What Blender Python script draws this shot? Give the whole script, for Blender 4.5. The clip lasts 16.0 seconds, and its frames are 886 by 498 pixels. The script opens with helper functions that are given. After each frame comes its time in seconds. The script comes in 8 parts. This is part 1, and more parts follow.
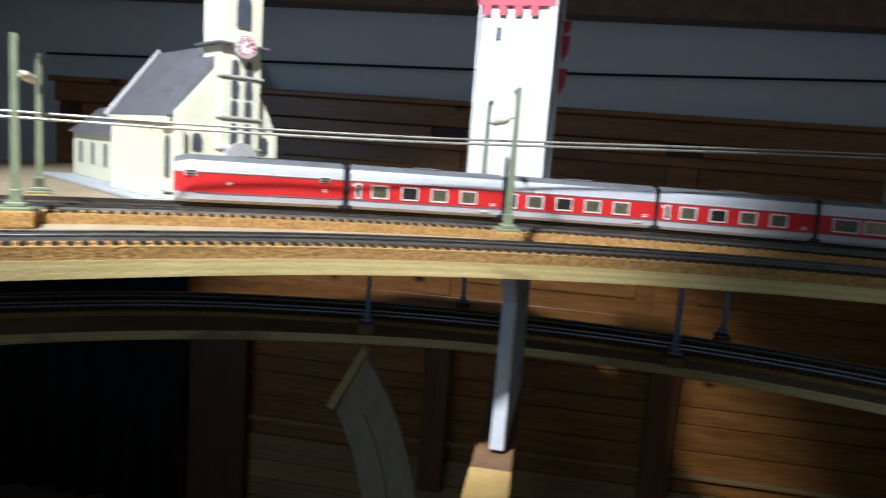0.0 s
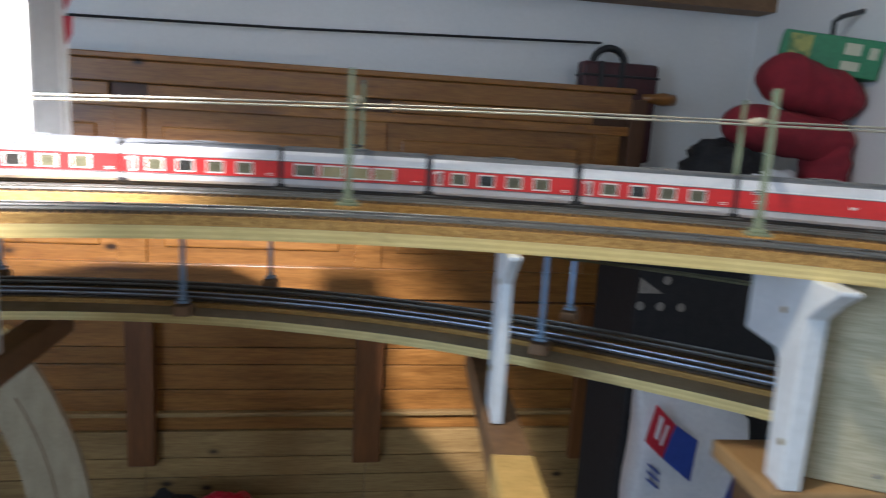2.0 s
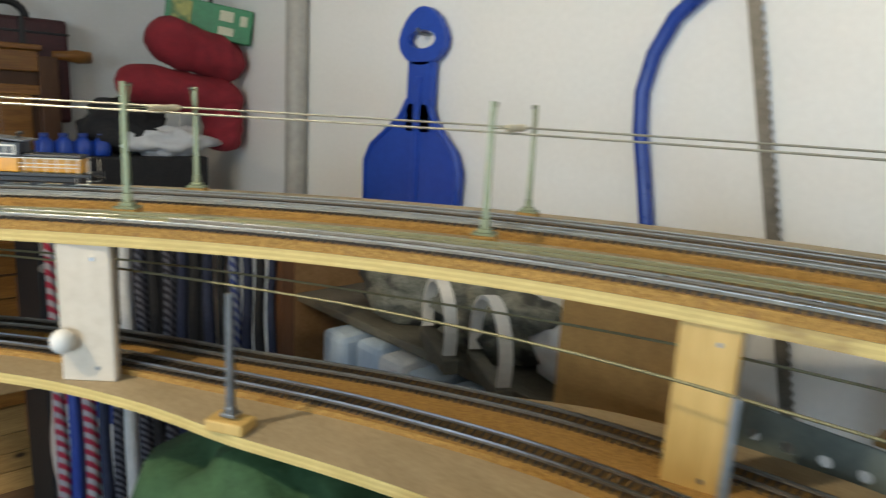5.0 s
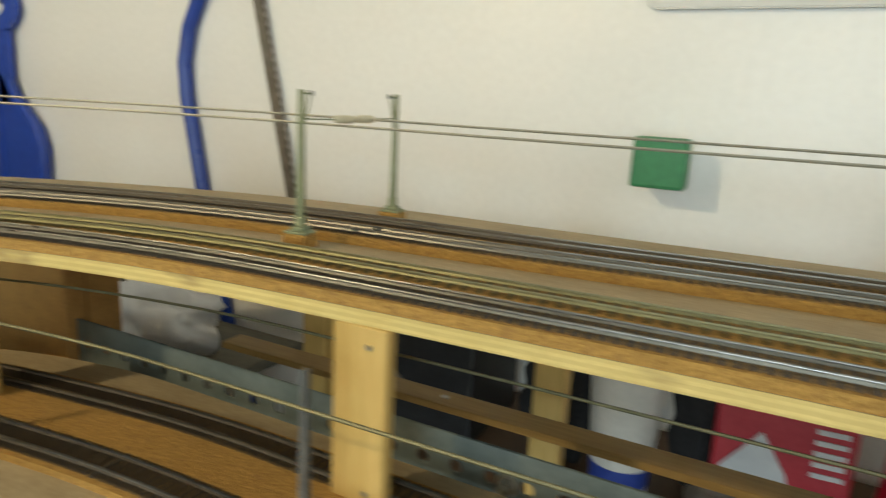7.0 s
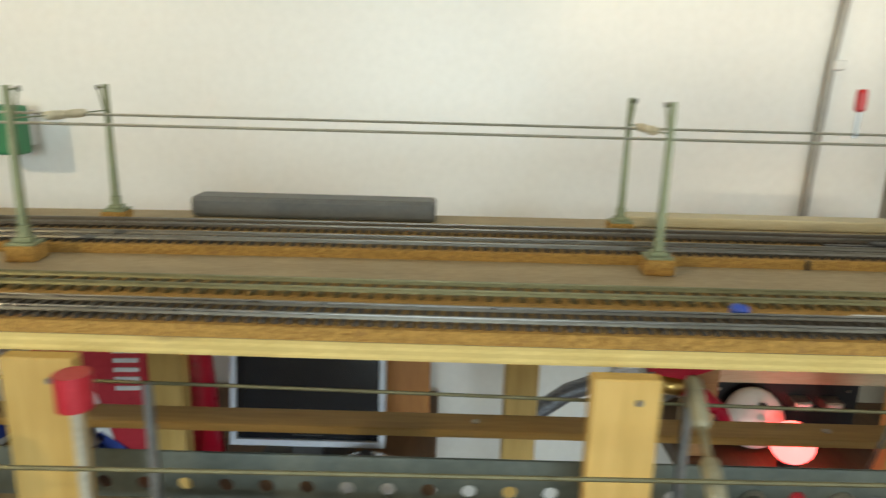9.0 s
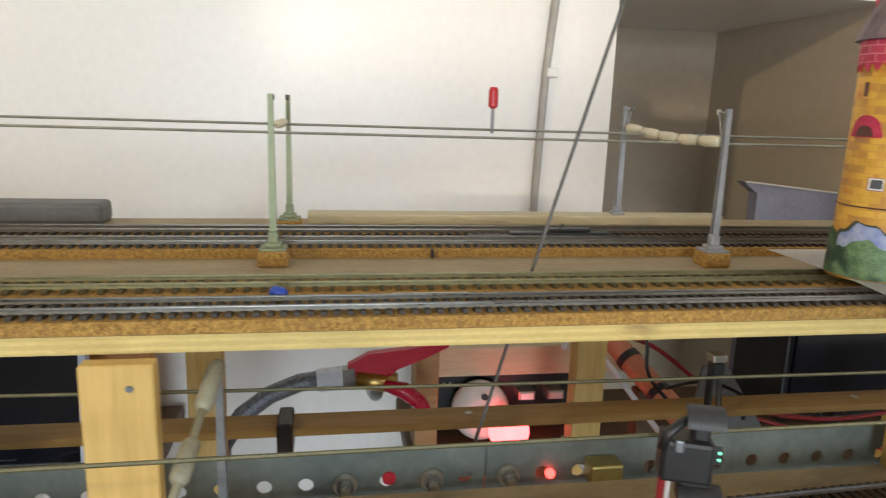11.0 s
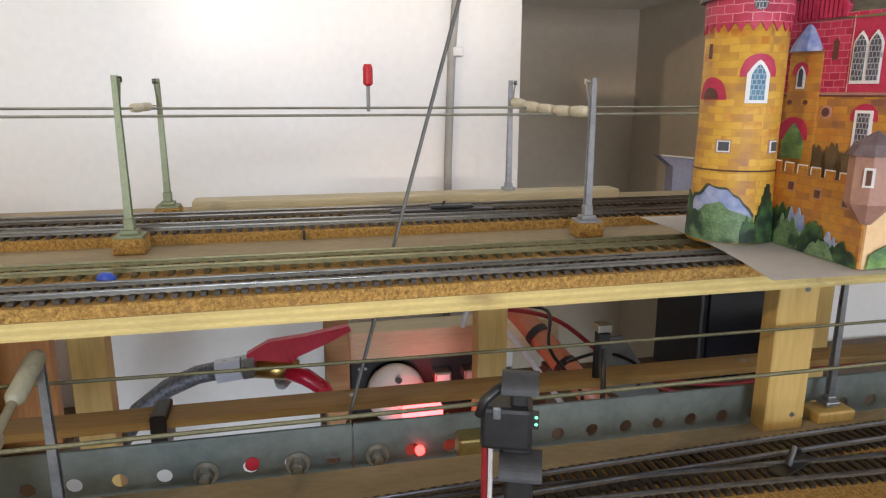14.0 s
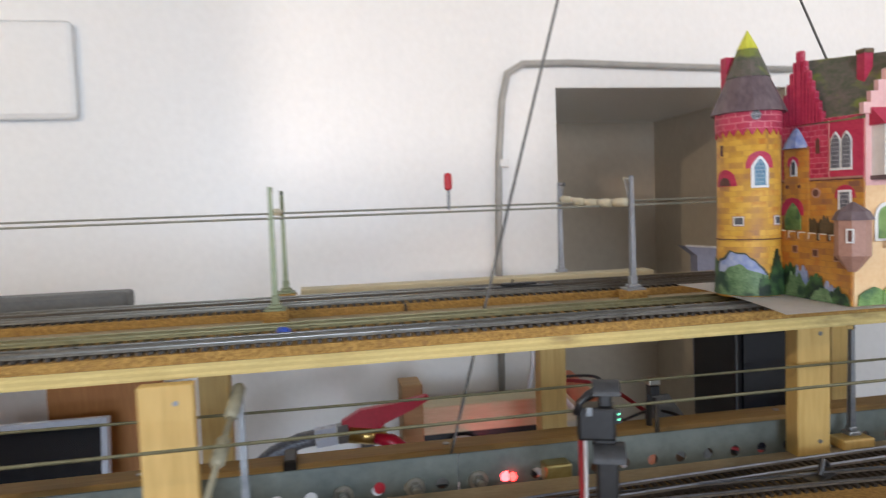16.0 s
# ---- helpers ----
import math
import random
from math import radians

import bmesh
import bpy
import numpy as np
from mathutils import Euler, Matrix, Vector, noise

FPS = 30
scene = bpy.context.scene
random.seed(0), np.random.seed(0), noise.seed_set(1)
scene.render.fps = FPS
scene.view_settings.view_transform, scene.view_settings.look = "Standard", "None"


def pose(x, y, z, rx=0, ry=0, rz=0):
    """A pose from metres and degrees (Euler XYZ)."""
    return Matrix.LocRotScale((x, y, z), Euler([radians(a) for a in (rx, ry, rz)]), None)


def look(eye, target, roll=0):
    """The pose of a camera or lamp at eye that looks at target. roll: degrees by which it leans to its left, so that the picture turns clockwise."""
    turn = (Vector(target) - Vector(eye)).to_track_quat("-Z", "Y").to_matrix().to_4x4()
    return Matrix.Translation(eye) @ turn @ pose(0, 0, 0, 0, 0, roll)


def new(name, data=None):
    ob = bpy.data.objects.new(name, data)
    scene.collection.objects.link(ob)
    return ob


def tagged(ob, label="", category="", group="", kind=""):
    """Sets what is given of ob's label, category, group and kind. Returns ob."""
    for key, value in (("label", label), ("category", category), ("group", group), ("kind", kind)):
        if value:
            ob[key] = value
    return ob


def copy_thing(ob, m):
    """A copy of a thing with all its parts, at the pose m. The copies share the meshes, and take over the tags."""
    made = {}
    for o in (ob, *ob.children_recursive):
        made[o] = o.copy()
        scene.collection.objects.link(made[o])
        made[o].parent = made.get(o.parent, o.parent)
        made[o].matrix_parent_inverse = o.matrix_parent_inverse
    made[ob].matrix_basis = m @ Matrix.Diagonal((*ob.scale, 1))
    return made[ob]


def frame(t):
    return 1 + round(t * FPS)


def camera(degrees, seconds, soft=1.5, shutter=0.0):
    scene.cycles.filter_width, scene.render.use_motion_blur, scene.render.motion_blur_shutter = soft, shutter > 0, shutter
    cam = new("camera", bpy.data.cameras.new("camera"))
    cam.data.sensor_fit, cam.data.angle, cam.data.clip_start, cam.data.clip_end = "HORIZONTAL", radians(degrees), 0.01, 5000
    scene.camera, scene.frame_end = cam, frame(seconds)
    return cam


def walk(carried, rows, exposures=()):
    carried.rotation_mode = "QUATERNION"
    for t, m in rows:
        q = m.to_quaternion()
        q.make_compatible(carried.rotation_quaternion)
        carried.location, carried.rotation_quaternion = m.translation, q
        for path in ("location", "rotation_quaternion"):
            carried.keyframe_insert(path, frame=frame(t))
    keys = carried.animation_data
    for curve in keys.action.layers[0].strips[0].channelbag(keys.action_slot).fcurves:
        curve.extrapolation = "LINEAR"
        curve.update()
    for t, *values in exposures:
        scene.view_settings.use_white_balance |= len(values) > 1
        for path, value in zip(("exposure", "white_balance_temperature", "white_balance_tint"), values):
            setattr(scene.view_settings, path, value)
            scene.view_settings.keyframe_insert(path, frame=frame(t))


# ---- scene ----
cam = camera(66.7, 16.0, soft=1.2, shutter=0.6)
PATH = [
    (0, (0.181, 0.173, 1.15), (-0.106, 2.132, 0.873), 4.3),
    (0.5, (0.229, 0.189, 1.156), (0.108, 2.163, 0.857), 5.0),
    (1, (0.295, 0.199, 1.152), (0.304, 2.174, 0.837), 4.4),
    (1.5, (0.372, 0.185, 1.153), (0.506, 2.151, 0.813), 3.6),
    (2, (0.48, 0.158, 1.163), (0.79, 2.101, 0.805), 3.4),
    (2.5, (0.575, 0.139, 1.166), (1.08, 2.039, 0.796), 2.5),
    (3, (0.654, 0.109, 1.176), (1.348, 1.943, 0.783), 2.7),
    (3.5, (0.716, 0.06, 1.182), (1.59, 1.811, 0.772), 3.2),
    (4, (0.776, -0.016, 1.19), (1.828, 1.632, 0.769), 2.8),
    (4.2, (0.798, -0.046, 1.192), (1.915, 1.558, 0.77), 3.2),
    (6.3, (0.949, -0.407, 1.204), (2.547, 0.719, 0.78), 2.5),
    (6.5, (0.962, -0.443, 1.202), (2.591, 0.635, 0.774), 3.0),
    (7, (1.015, -0.541, 1.205), (2.747, 0.357, 0.765), 3.1),
    (7.5, (1.016, -0.633, 1.205), (2.855, -0.02, 0.712), 4.7),
    (8, (1.008, -0.751, 1.205), (2.914, -0.421, 0.695), 3.4),
    (8.5, (1.023, -0.849, 1.21), (2.944, -0.693, 0.676), 2.2),
    (9, (1.011, -0.952, 1.216), (2.951, -0.946, 0.728), 1.5),
    (9.5, (1.01, -1.025, 1.213), (2.956, -1.127, 0.764), 1.6),
    (10, (1.011, -1.077, 1.207), (2.948, -1.307, 0.768), 1.8),
    (10.2, (1.006, -1.093, 1.208), (2.941, -1.35, 0.772), 2.1),
    (12.3, (0.989, -1.207, 1.194), (2.902, -1.596, 0.763), 0.6),
    (12.5, (0.988, -1.211, 1.195), (2.9, -1.603, 0.759), 0.5),
    (13, (0.987, -1.221, 1.194), (2.898, -1.612, 0.754), 0.1),
    (13.5, (0.987, -1.222, 1.194), (2.895, -1.616, 0.745), 0.0),
    (14, (0.985, -1.224, 1.195), (2.889, -1.635, 0.738), 0.1),
    (14.5, (0.981, -1.22, 1.197), (2.883, -1.633, 0.736), -0.1),
    (15, (0.963, -1.216, 1.206), (2.869, -1.621, 0.758), -0.3),
    (15.5, (0.913, -1.198, 1.212), (2.843, -1.606, 0.882), -2.1),
    (16, (0.867, -1.146, 1.182), (2.829, -1.512, 1.056), -2.1),
]
walk(
    cam,
    [(t, look(eye, target, roll)) for t, eye, target, roll in PATH],
    [(0.0, -3.4, 5650, 10), (0.7, -3.2, 5650, 10), (1.5, -1.75, 5850, 11), (2.0, -1.12, 6150, 14), (2.5, -0.80, 6250, 14), (3.2, -0.65, 6350, 13), (4.2, -0.65, 6800, 12), (6.5, -0.70, 8500, 6), (8.0, -0.68, 9100, 6), (9.5, -0.55, 8800, 8), (12.5, -0.50, 8100, 21), (14.4, -0.51, 7950, 20), (15.4, -0.24, 7700, 21), (16.0, -0.64, 7550, 20)],
)

# ---- world, lights ----
sky = bpy.data.worlds.new("room_world")
scene.world = sky
sky.use_nodes = True
bg = sky.node_tree.nodes["Background"]
sky_light = sky.node_tree.nodes.new("ShaderNodeTexSky")
sky_light.sky_type, sky_light.sun_disc = "NISHITA", False
SUN_WAY = Vector((1.0, -0.15, -0.06)).normalized()
sky_light.sun_elevation, sky_light.sun_rotation = math.asin(-SUN_WAY.z), math.atan2(-SUN_WAY.x, -SUN_WAY.y)
sky.node_tree.links.new(sky_light.outputs[0], bg.inputs[0])
bg.inputs[1].default_value = 0.1


def area_lamp(name, eye, target, w, h, power, color):
    d = bpy.data.lights.new(name, "AREA")
    d.shape, d.size, d.size_y, d.energy, d.color = "RECTANGLE", w, h, power, color
    ob = new(name, d)
    ob.matrix_world = look(eye, target)
    return ob


def spot_lamp(name, eye, target, power, color, degrees, blend, radius):
    d = bpy.data.lights.new(name, "SPOT")
    d.energy, d.color, d.spot_size, d.spot_blend, d.shadow_soft_size = power, color, radians(degrees), blend, radius
    ob = new(name, d)
    ob.matrix_world = look(eye, target)
    return ob


sun = new("low_sun", bpy.data.lights.new("low_sun", "SUN"))
sun.data.energy, sun.data.angle, sun.data.color = 0.95, radians(1.8), (1.0, 0.96, 0.90)
sun.matrix_world = look((0, 0, 0), SUN_WAY)
area_lamp("window_daylight", (-1.86, -0.9, 1.14), (1.5, -0.7, 1.00), 1.3, 1.25, 124, (0.55, 0.76, 1.0))
# Fill lamp in an unseen rear opening, added to brighten the north side.
area_lamp("rear_fill_daylight", (0.10, -2.97, 1.62), (0.45, 0.60, 1.20), 2.2, 0.80, 23, (0.82, 0.91, 1.0))
spot_lamp("bulb_wide_beam", (0.30, 0.40, 1.84), (1.9, -0.15, 1.10), 54, (1.0, 0.90, 0.70), 158, 0.6, 0.035)
spot_lamp("clip_on_spotlight", (-0.12, 0.06, 1.90), (-0.10, 0.90, 1.12), 1200, (1.0, 0.975, 0.95), 50, 0.45, 0.03)


# ---- materials ----
def ramp(nt, fac, stops):
    r = nt.nodes.new("ShaderNodeValToRGB")
    while len(r.color_ramp.elements) < len(stops):
        r.color_ramp.elements.new(0.5)
    for el, (p, c) in zip(r.color_ramp.elements, stops):
        el.position, el.color = p, (*c, 1)
    nt.links.new(fac, r.inputs[0])
    return r.outputs[0]


def mat(name, c1, c2, scale=20, stretch=(1, 1, 1), rough=0.6, metal=0.0, bump=0.1, fine=6.0, spots=None, spot_at=(0.62, 0.72), coat=0.0, per_object=0.0, distort=0.0):
    m = bpy.data.materials.new(name)
    m.use_nodes = True
    nt = m.node_tree
    b = nt.nodes["Principled BSDF"]
    tc = nt.nodes.new("ShaderNodeTexCoord")
    mp = nt.nodes.new("ShaderNodeMapping")
    mp.inputs["Scale"].default_value = stretch
    nt.links.new(tc.outputs["Object"], mp.inputs[0])
    n1 = nt.nodes.new("ShaderNodeTexNoise")
    n1.inputs["Scale"].default_value, n1.inputs["Detail"].default_value = scale, 5
    n1.inputs["Distortion"].default_value = distort
    n2 = nt.nodes.new("ShaderNodeTexNoise")
    n2.inputs["Scale"].default_value, n2.inputs["Detail"].default_value = scale * fine, 3
    for n in (n1, n2):
        nt.links.new(mp.outputs[0], n.inputs["Vector"])
    add = nt.nodes.new("ShaderNodeMath")
    add.operation = "MULTIPLY_ADD"
    add.inputs[1].default_value = 0.45
    nt.links.new(n2.outputs[0], add.inputs[0])
    mul = nt.nodes.new("ShaderNodeMath")
    mul.operation = "MULTIPLY"
    mul.inputs[1].default_value = 0.55
    nt.links.new(n1.outputs[0], mul.inputs[0])
    nt.links.new(mul.outputs[0], add.inputs[2])
    col = ramp(nt, add.outputs[0], [(0.34, c1), (0.66, c2)])
    if spots:
        n3 = nt.nodes.new("ShaderNodeTexNoise")
        n3.inputs["Scale"].default_value, n3.inputs["Detail"].default_value = scale * 0.35, 6
        nt.links.new(mp.outputs[0], n3.inputs["Vector"])
        f = ramp(nt, n3.outputs[0], [(spot_at[0], (0, 0, 0)), (spot_at[1], (1, 1, 1))])
        mx = nt.nodes.new("ShaderNodeMixRGB")
        mx.inputs[2].default_value = (*spots, 1)
        nt.links.new(f, mx.inputs[0])
        nt.links.new(col, mx.inputs[1])
        col = mx.outputs[0]
    if per_object:
        oi = nt.nodes.new("ShaderNodeObjectInfo")
        mr = nt.nodes.new("ShaderNodeMapRange")
        mr.inputs[3].default_value, mr.inputs[4].default_value = 1 - per_object, 1 + per_object
        nt.links.new(oi.outputs["Random"], mr.inputs[0])
        hs = nt.nodes.new("ShaderNodeHueSaturation")
        nt.links.new(mr.outputs[0], hs.inputs["Value"])
        nt.links.new(col, hs.inputs["Color"])
        col = hs.outputs[0]
    nt.links.new(col, b.inputs["Base Color"])
    rr = nt.nodes.new("ShaderNodeMapRange")
    rr.inputs[3].default_value, rr.inputs[4].default_value = max(0.02, rough - 0.1), min(1, rough + 0.1)
    nt.links.new(n1.outputs[0], rr.inputs[0])
    nt.links.new(rr.outputs[0], b.inputs["Roughness"])
    b.inputs["Metallic"].default_value = metal
    b.inputs["Coat Weight"].default_value = coat
    if bump:
        bp = nt.nodes.new("ShaderNodeBump")
        bp.inputs["Strength"].default_value, bp.inputs["Distance"].default_value = bump, 0.002
        nt.links.new(add.outputs[0], bp.inputs["Height"])
        nt.links.new(bp.outputs[0], b.inputs["Normal"])
    return m


def glow(name, color, strength):
    m = bpy.data.materials.new(name)
    m.use_nodes = True
    b = m.node_tree.nodes["Principled BSDF"]
    b.inputs["Base Color"].default_value = (*color, 1)
    b.inputs["Emission Color"].default_value = (*color, 1)
    b.inputs["Emission Strength"].default_value = strength
    return m


def layered(name, tones, pitch):
    """Plywood edge: thin veneers, one over the other."""
    m = mat(name, tones[0], tones[1], 34, (1, 1, 3), 0.65, bump=0.25, fine=7, spots=(0.30, 0.20, 0.085), spot_at=(0.60, 0.70))
    nt = m.node_tree
    b = nt.nodes["Principled BSDF"]
    tc = nt.nodes.new("ShaderNodeTexCoord")
    w = nt.nodes.new("ShaderNodeTexWave")
    w.bands_direction = "Z"
    w.inputs["Scale"].default_value = 0.314 / pitch
    w.inputs["Distortion"].default_value = 0.6
    w.inputs["Detail Scale"].default_value = 30
    nt.links.new(tc.outputs["Object"], w.inputs["Vector"])
    old = b.inputs["Base Color"].links[0].from_socket
    f = ramp(nt, w.outputs["Fac"], [(0.25, (0, 0, 0)), (0.6, (1, 1, 1))])
    mx = nt.nodes.new("ShaderNodeMixRGB")
    mx.blend_type = "MIX"
    mx.inputs[2].default_value = (*tones[2], 1)
    inv = nt.nodes.new("ShaderNodeMath")
    inv.operation = "MULTIPLY"
    inv.inputs[1].default_value = 0.30
    nt.links.new(f, inv.inputs[0])
    nt.links.new(inv.outputs[0], mx.inputs[0])
    nt.links.new(old, mx.inputs[1])
    nt.links.new(mx.outputs[0], b.inputs["Base Color"])
    return m


PLASTER = mat("white_plaster", (0.77, 0.77, 0.755), (0.83, 0.83, 0.815), 3, rough=0.36, bump=0.012, fine=30, spots=(0.74, 0.735, 0.715), spot_at=(0.58, 0.75))
NICHE = mat("shaded_beige_plaster", (0.50, 0.425, 0.335), (0.57, 0.495, 0.395), 3, rough=0.8, bump=0.08, fine=20)
FLOOR = mat("old_floor_boards", (0.10, 0.06, 0.035), (0.17, 0.10, 0.055), 4, (1, 8, 1), 0.6, bump=0.2)
CEIL = mat("ceiling_paint", (0.55, 0.54, 0.51), (0.64, 0.63, 0.60), 3, rough=0.8)
PLY = layered("plywood_edge", ((0.57, 0.435, 0.165), (0.72, 0.575, 0.245), (0.40, 0.27, 0.085)), 0.0042)
PLYTOP = mat("plywood_face", (0.30, 0.23, 0.14), (0.42, 0.335, 0.215), 14, (3, 1, 1), 0.7, bump=0.08, fine=9)
CORK = mat("cork_bed", (0.18, 0.080, 0.016), (0.60, 0.355, 0.105), 420, rough=0.9, bump=0.9, fine=2.2, spots=(0.30, 0.16, 0.055), spot_at=(0.58, 0.70))
PALEPLY = mat("pale_ply_strip", (0.48, 0.41, 0.26), (0.60, 0.53, 0.36), 20, (6, 0.6, 6), 0.6, bump=0.08)
SLEEPER = mat("sleeper_plastic", (0.022, 0.017, 0.013), (0.05, 0.038, 0.028), 120, rough=0.55, bump=0.1)
OLIVE = mat("weathered_sleeper", (0.060, 0.048, 0.020), (0.120, 0.098, 0.040), 120, rough=0.6, bump=0.1)
RAIL = mat("nickel_rail", (0.20, 0.22, 0.255), (0.32, 0.34, 0.385), 60, rough=0.33, metal=1.0, bump=0.03)
EDGERAIL = mat("worn_nickel_rail", (0.19, 0.19, 0.185), (0.29, 0.29, 0.28), 60, rough=0.30, metal=1.0, bump=0.03)
RAILB = mat("dull_rail", (0.12, 0.112, 0.098), (0.20, 0.188, 0.165), 60, rough=0.40, metal=1.0, bump=0.03)
RAILSIDE = mat("grey_rail_side", (0.12, 0.115, 0.10), (0.20, 0.195, 0.175), 70, rough=0.38, metal=0.7, bump=0.04)
BRASSRAIL = mat("olive_brass_rail", (0.16, 0.15, 0.085), (0.25, 0.235, 0.135), 70, rough=0.46, metal=0.85, bump=0.03)
WEB = mat("brown_rail_web", (0.06, 0.047, 0.034), (0.11, 0.088, 0.065), 90, rough=0.55, metal=0.2, bump=0.05)
SHELFG = mat("grey_green_plank", (0.085, 0.080, 0.060), (0.15, 0.14, 0.11), 9, (3, 1, 3), 0.7, bump=0.1)
CHIP = mat("orange_chipboard", (0.30, 0.15, 0.045), (0.44, 0.24, 0.075), 60, rough=0.65, bump=0.15)
CAMO = mat("camo_cloth", (0.07, 0.078, 0.060), (0.25, 0.25, 0.215), 34, rough=0.9, bump=0.4, spots=(0.05, 0.05, 0.045), spot_at=(0.5, 0.56))
RODGREY = mat("dull_rod", (0.09, 0.09, 0.088), (0.15, 0.15, 0.145), 80, rough=0.5, metal=0.4, bump=0.04)
BARGREY = mat("grey_plastic_bar", (0.085, 0.09, 0.09), (0.13, 0.135, 0.135), 40, rough=0.5, bump=0.05)
BATTEN = mat("yellow_brown_batten", (0.40, 0.255, 0.095), (0.55, 0.37, 0.15), 9, (6, 0.5, 6), 0.6, bump=0.12, fine=5)
BLUEGREY = mat("blue_grey_board", (0.20, 0.20, 0.27), (0.27, 0.27, 0.35), 30, rough=0.6)
STEELMAST = mat("mast_steel_grey", (0.26, 0.27, 0.29), (0.38, 0.39, 0.41), 90, rough=0.45, metal=0.4, bump=0.05)
MAST = mat("mast_grey_green", (0.18, 0.21, 0.125), (0.27, 0.305, 0.19), 90, rough=0.5, metal=0.3, bump=0.05)
STEEL = mat("grey_steel", (0.22, 0.24, 0.26), (0.36, 0.38, 0.40), 50, rough=0.35, metal=0.8, bump=0.05)
WIRE = mat("copper_wire", (0.13, 0.125, 0.075), (0.22, 0.21, 0.13), 80, rough=0.5, metal=0.6, bump=0.02)
WIREUP = mat("pale_contact_wire", (0.30, 0.30, 0.255), (0.43, 0.43, 0.37), 80, rough=0.38, metal=0.6, bump=0.02)
BRASSY = mat("brass_screw", (0.34, 0.27, 0.10), (0.46, 0.38, 0.16), 90, rough=0.35, metal=0.8)
CREAM = mat("cream_insulator", (0.52, 0.47, 0.34), (0.66, 0.60, 0.45), 80, rough=0.45, bump=0.05)
PINE = mat("pine_wood", (0.50, 0.315, 0.095), (0.66, 0.445, 0.165), 9, (6, 6, 0.6), 0.55, bump=0.1, fine=5, per_object=0.08)
PINEH = mat("pine_batten", (0.30, 0.17, 0.07), (0.44, 0.27, 0.12), 9, (6, 0.5, 6), 0.6, bump=0.12, fine=5, per_object=0.08)
WPAINT = mat("white_painted_board", (0.60, 0.62, 0.63), (0.74, 0.76, 0.77), 25, rough=0.6, bump=0.12, fine=6, spots=(0.50, 0.48, 0.43), spot_at=(0.62, 0.8))
CREAMPLY = mat("cream_board", (0.56, 0.50, 0.42), (0.66, 0.60, 0.52), 20, rough=0.6, bump=0.1)
GREENPLY = mat("pale_grained_board", (0.35, 0.315, 0.20), (0.50, 0.45, 0.31), 16, (1, 1, 9), 0.7, bump=0.2, fine=4)
CAB = mat("orange_pine_panel", (0.205, 0.080, 0.018), (0.40, 0.175, 0.042), 5, (0.7, 1, 7), 0.34, bump=0.08, fine=6, spots=(0.12, 0.05, 0.018), spot_at=(0.64, 0.74), per_object=0.12, distort=0.8)
CABDARK = mat("dark_stained_post", (0.075, 0.03, 0.014), (0.14, 0.06, 0.026), 6, (7, 7, 0.6), 0.5, bump=0.1, per_object=0.1)
PALE = mat("pale_pine_board", (0.24, 0.135, 0.045), (0.40, 0.25, 0.095), 5, (0.7, 1, 7), 0.55, bump=0.1, fine=6, spots=(0.16, 0.085, 0.035), spot_at=(0.66, 0.74), per_object=0.12, distort=0.8)
PANELPOST = mat("brown_pine_post", (0.13, 0.045, 0.013), (0.25, 0.095, 0.028), 6, (7, 7, 0.6), 0.45, bump=0.1, per_object=0.1)


def knots(m, across, along, size):
    """Small dark knots strewn over boards that run along x."""
    nt = m.node_tree
    b = nt.nodes["Principled BSDF"]
    src = b.inputs["Base Color"].links[0].from_socket
    tc = nt.nodes.new("ShaderNodeTexCoord")
    mp = nt.nodes.new("ShaderNodeMapping")
    mp.inputs["Scale"].default_value = (along, 0.02, across)
    nt.links.new(tc.outputs["Object"], mp.inputs[0])
    v = nt.nodes.new("ShaderNodeTexVoronoi")
    v.inputs["Scale"].default_value = 1.0
    nt.links.new(mp.outputs[0], v.inputs["Vector"])
    f = ramp(nt, v.outputs["Distance"], [(size * 0.5, (1, 1, 1)), (size, (0.35, 0.35, 0.35)), (size * 1.6, (0, 0, 0))])
    sep = nt.nodes.new("ShaderNodeSeparateColor")
    nt.links.new(v.outputs["Color"], sep.inputs[0])
    gate = nt.nodes.new("ShaderNodeMath")
    gate.operation = "GREATER_THAN"
    gate.inputs[1].default_value = 0.45
    nt.links.new(sep.outputs[0], gate.inputs[0])
    mul = nt.nodes.new("ShaderNodeMath")
    mul.operation = "MULTIPLY"
    nt.links.new(f, mul.inputs[0])
    nt.links.new(gate.outputs[0], mul.inputs[1])
    mx = nt.nodes.new("ShaderNodeMixRGB")
    mx.inputs[2].default_value = (0.030, 0.013, 0.006, 1)
    nt.links.new(mul.outputs[0], mx.inputs[0])
    nt.links.new(src, mx.inputs[1])
    nt.links.new(mx.outputs[0], b.inputs["Base Color"])


knots(CAB, 9, 5, 0.10)
knots(PALE, 11, 6, 0.11)
BEAM = mat("brown_beam", (0.16, 0.085, 0.04), (0.26, 0.145, 0.07), 8, (3, 3, 3), 0.6, bump=0.15)
BLUE = mat("blue_plastic", (0.010, 0.055, 0.36), (0.014, 0.075, 0.45), 12, rough=0.35, bump=0.03)
SAWBLUE = mat("blue_enamel", (0.008, 0.04, 0.25), (0.014, 0.06, 0.34), 40, rough=0.3, bump=0.04, spots=(0.15, 0.16, 0.2), spot_at=(0.72, 0.76))
BLADE = mat("saw_steel", (0.16, 0.15, 0.13), (0.28, 0.26, 0.23), 60, rough=0.45, metal=0.7)
REDCLOTH = mat("red_cloth", (0.19, 0.012, 0.022), (0.30, 0.022, 0.035), 30, rough=0.9, bump=0.5, fine=12)
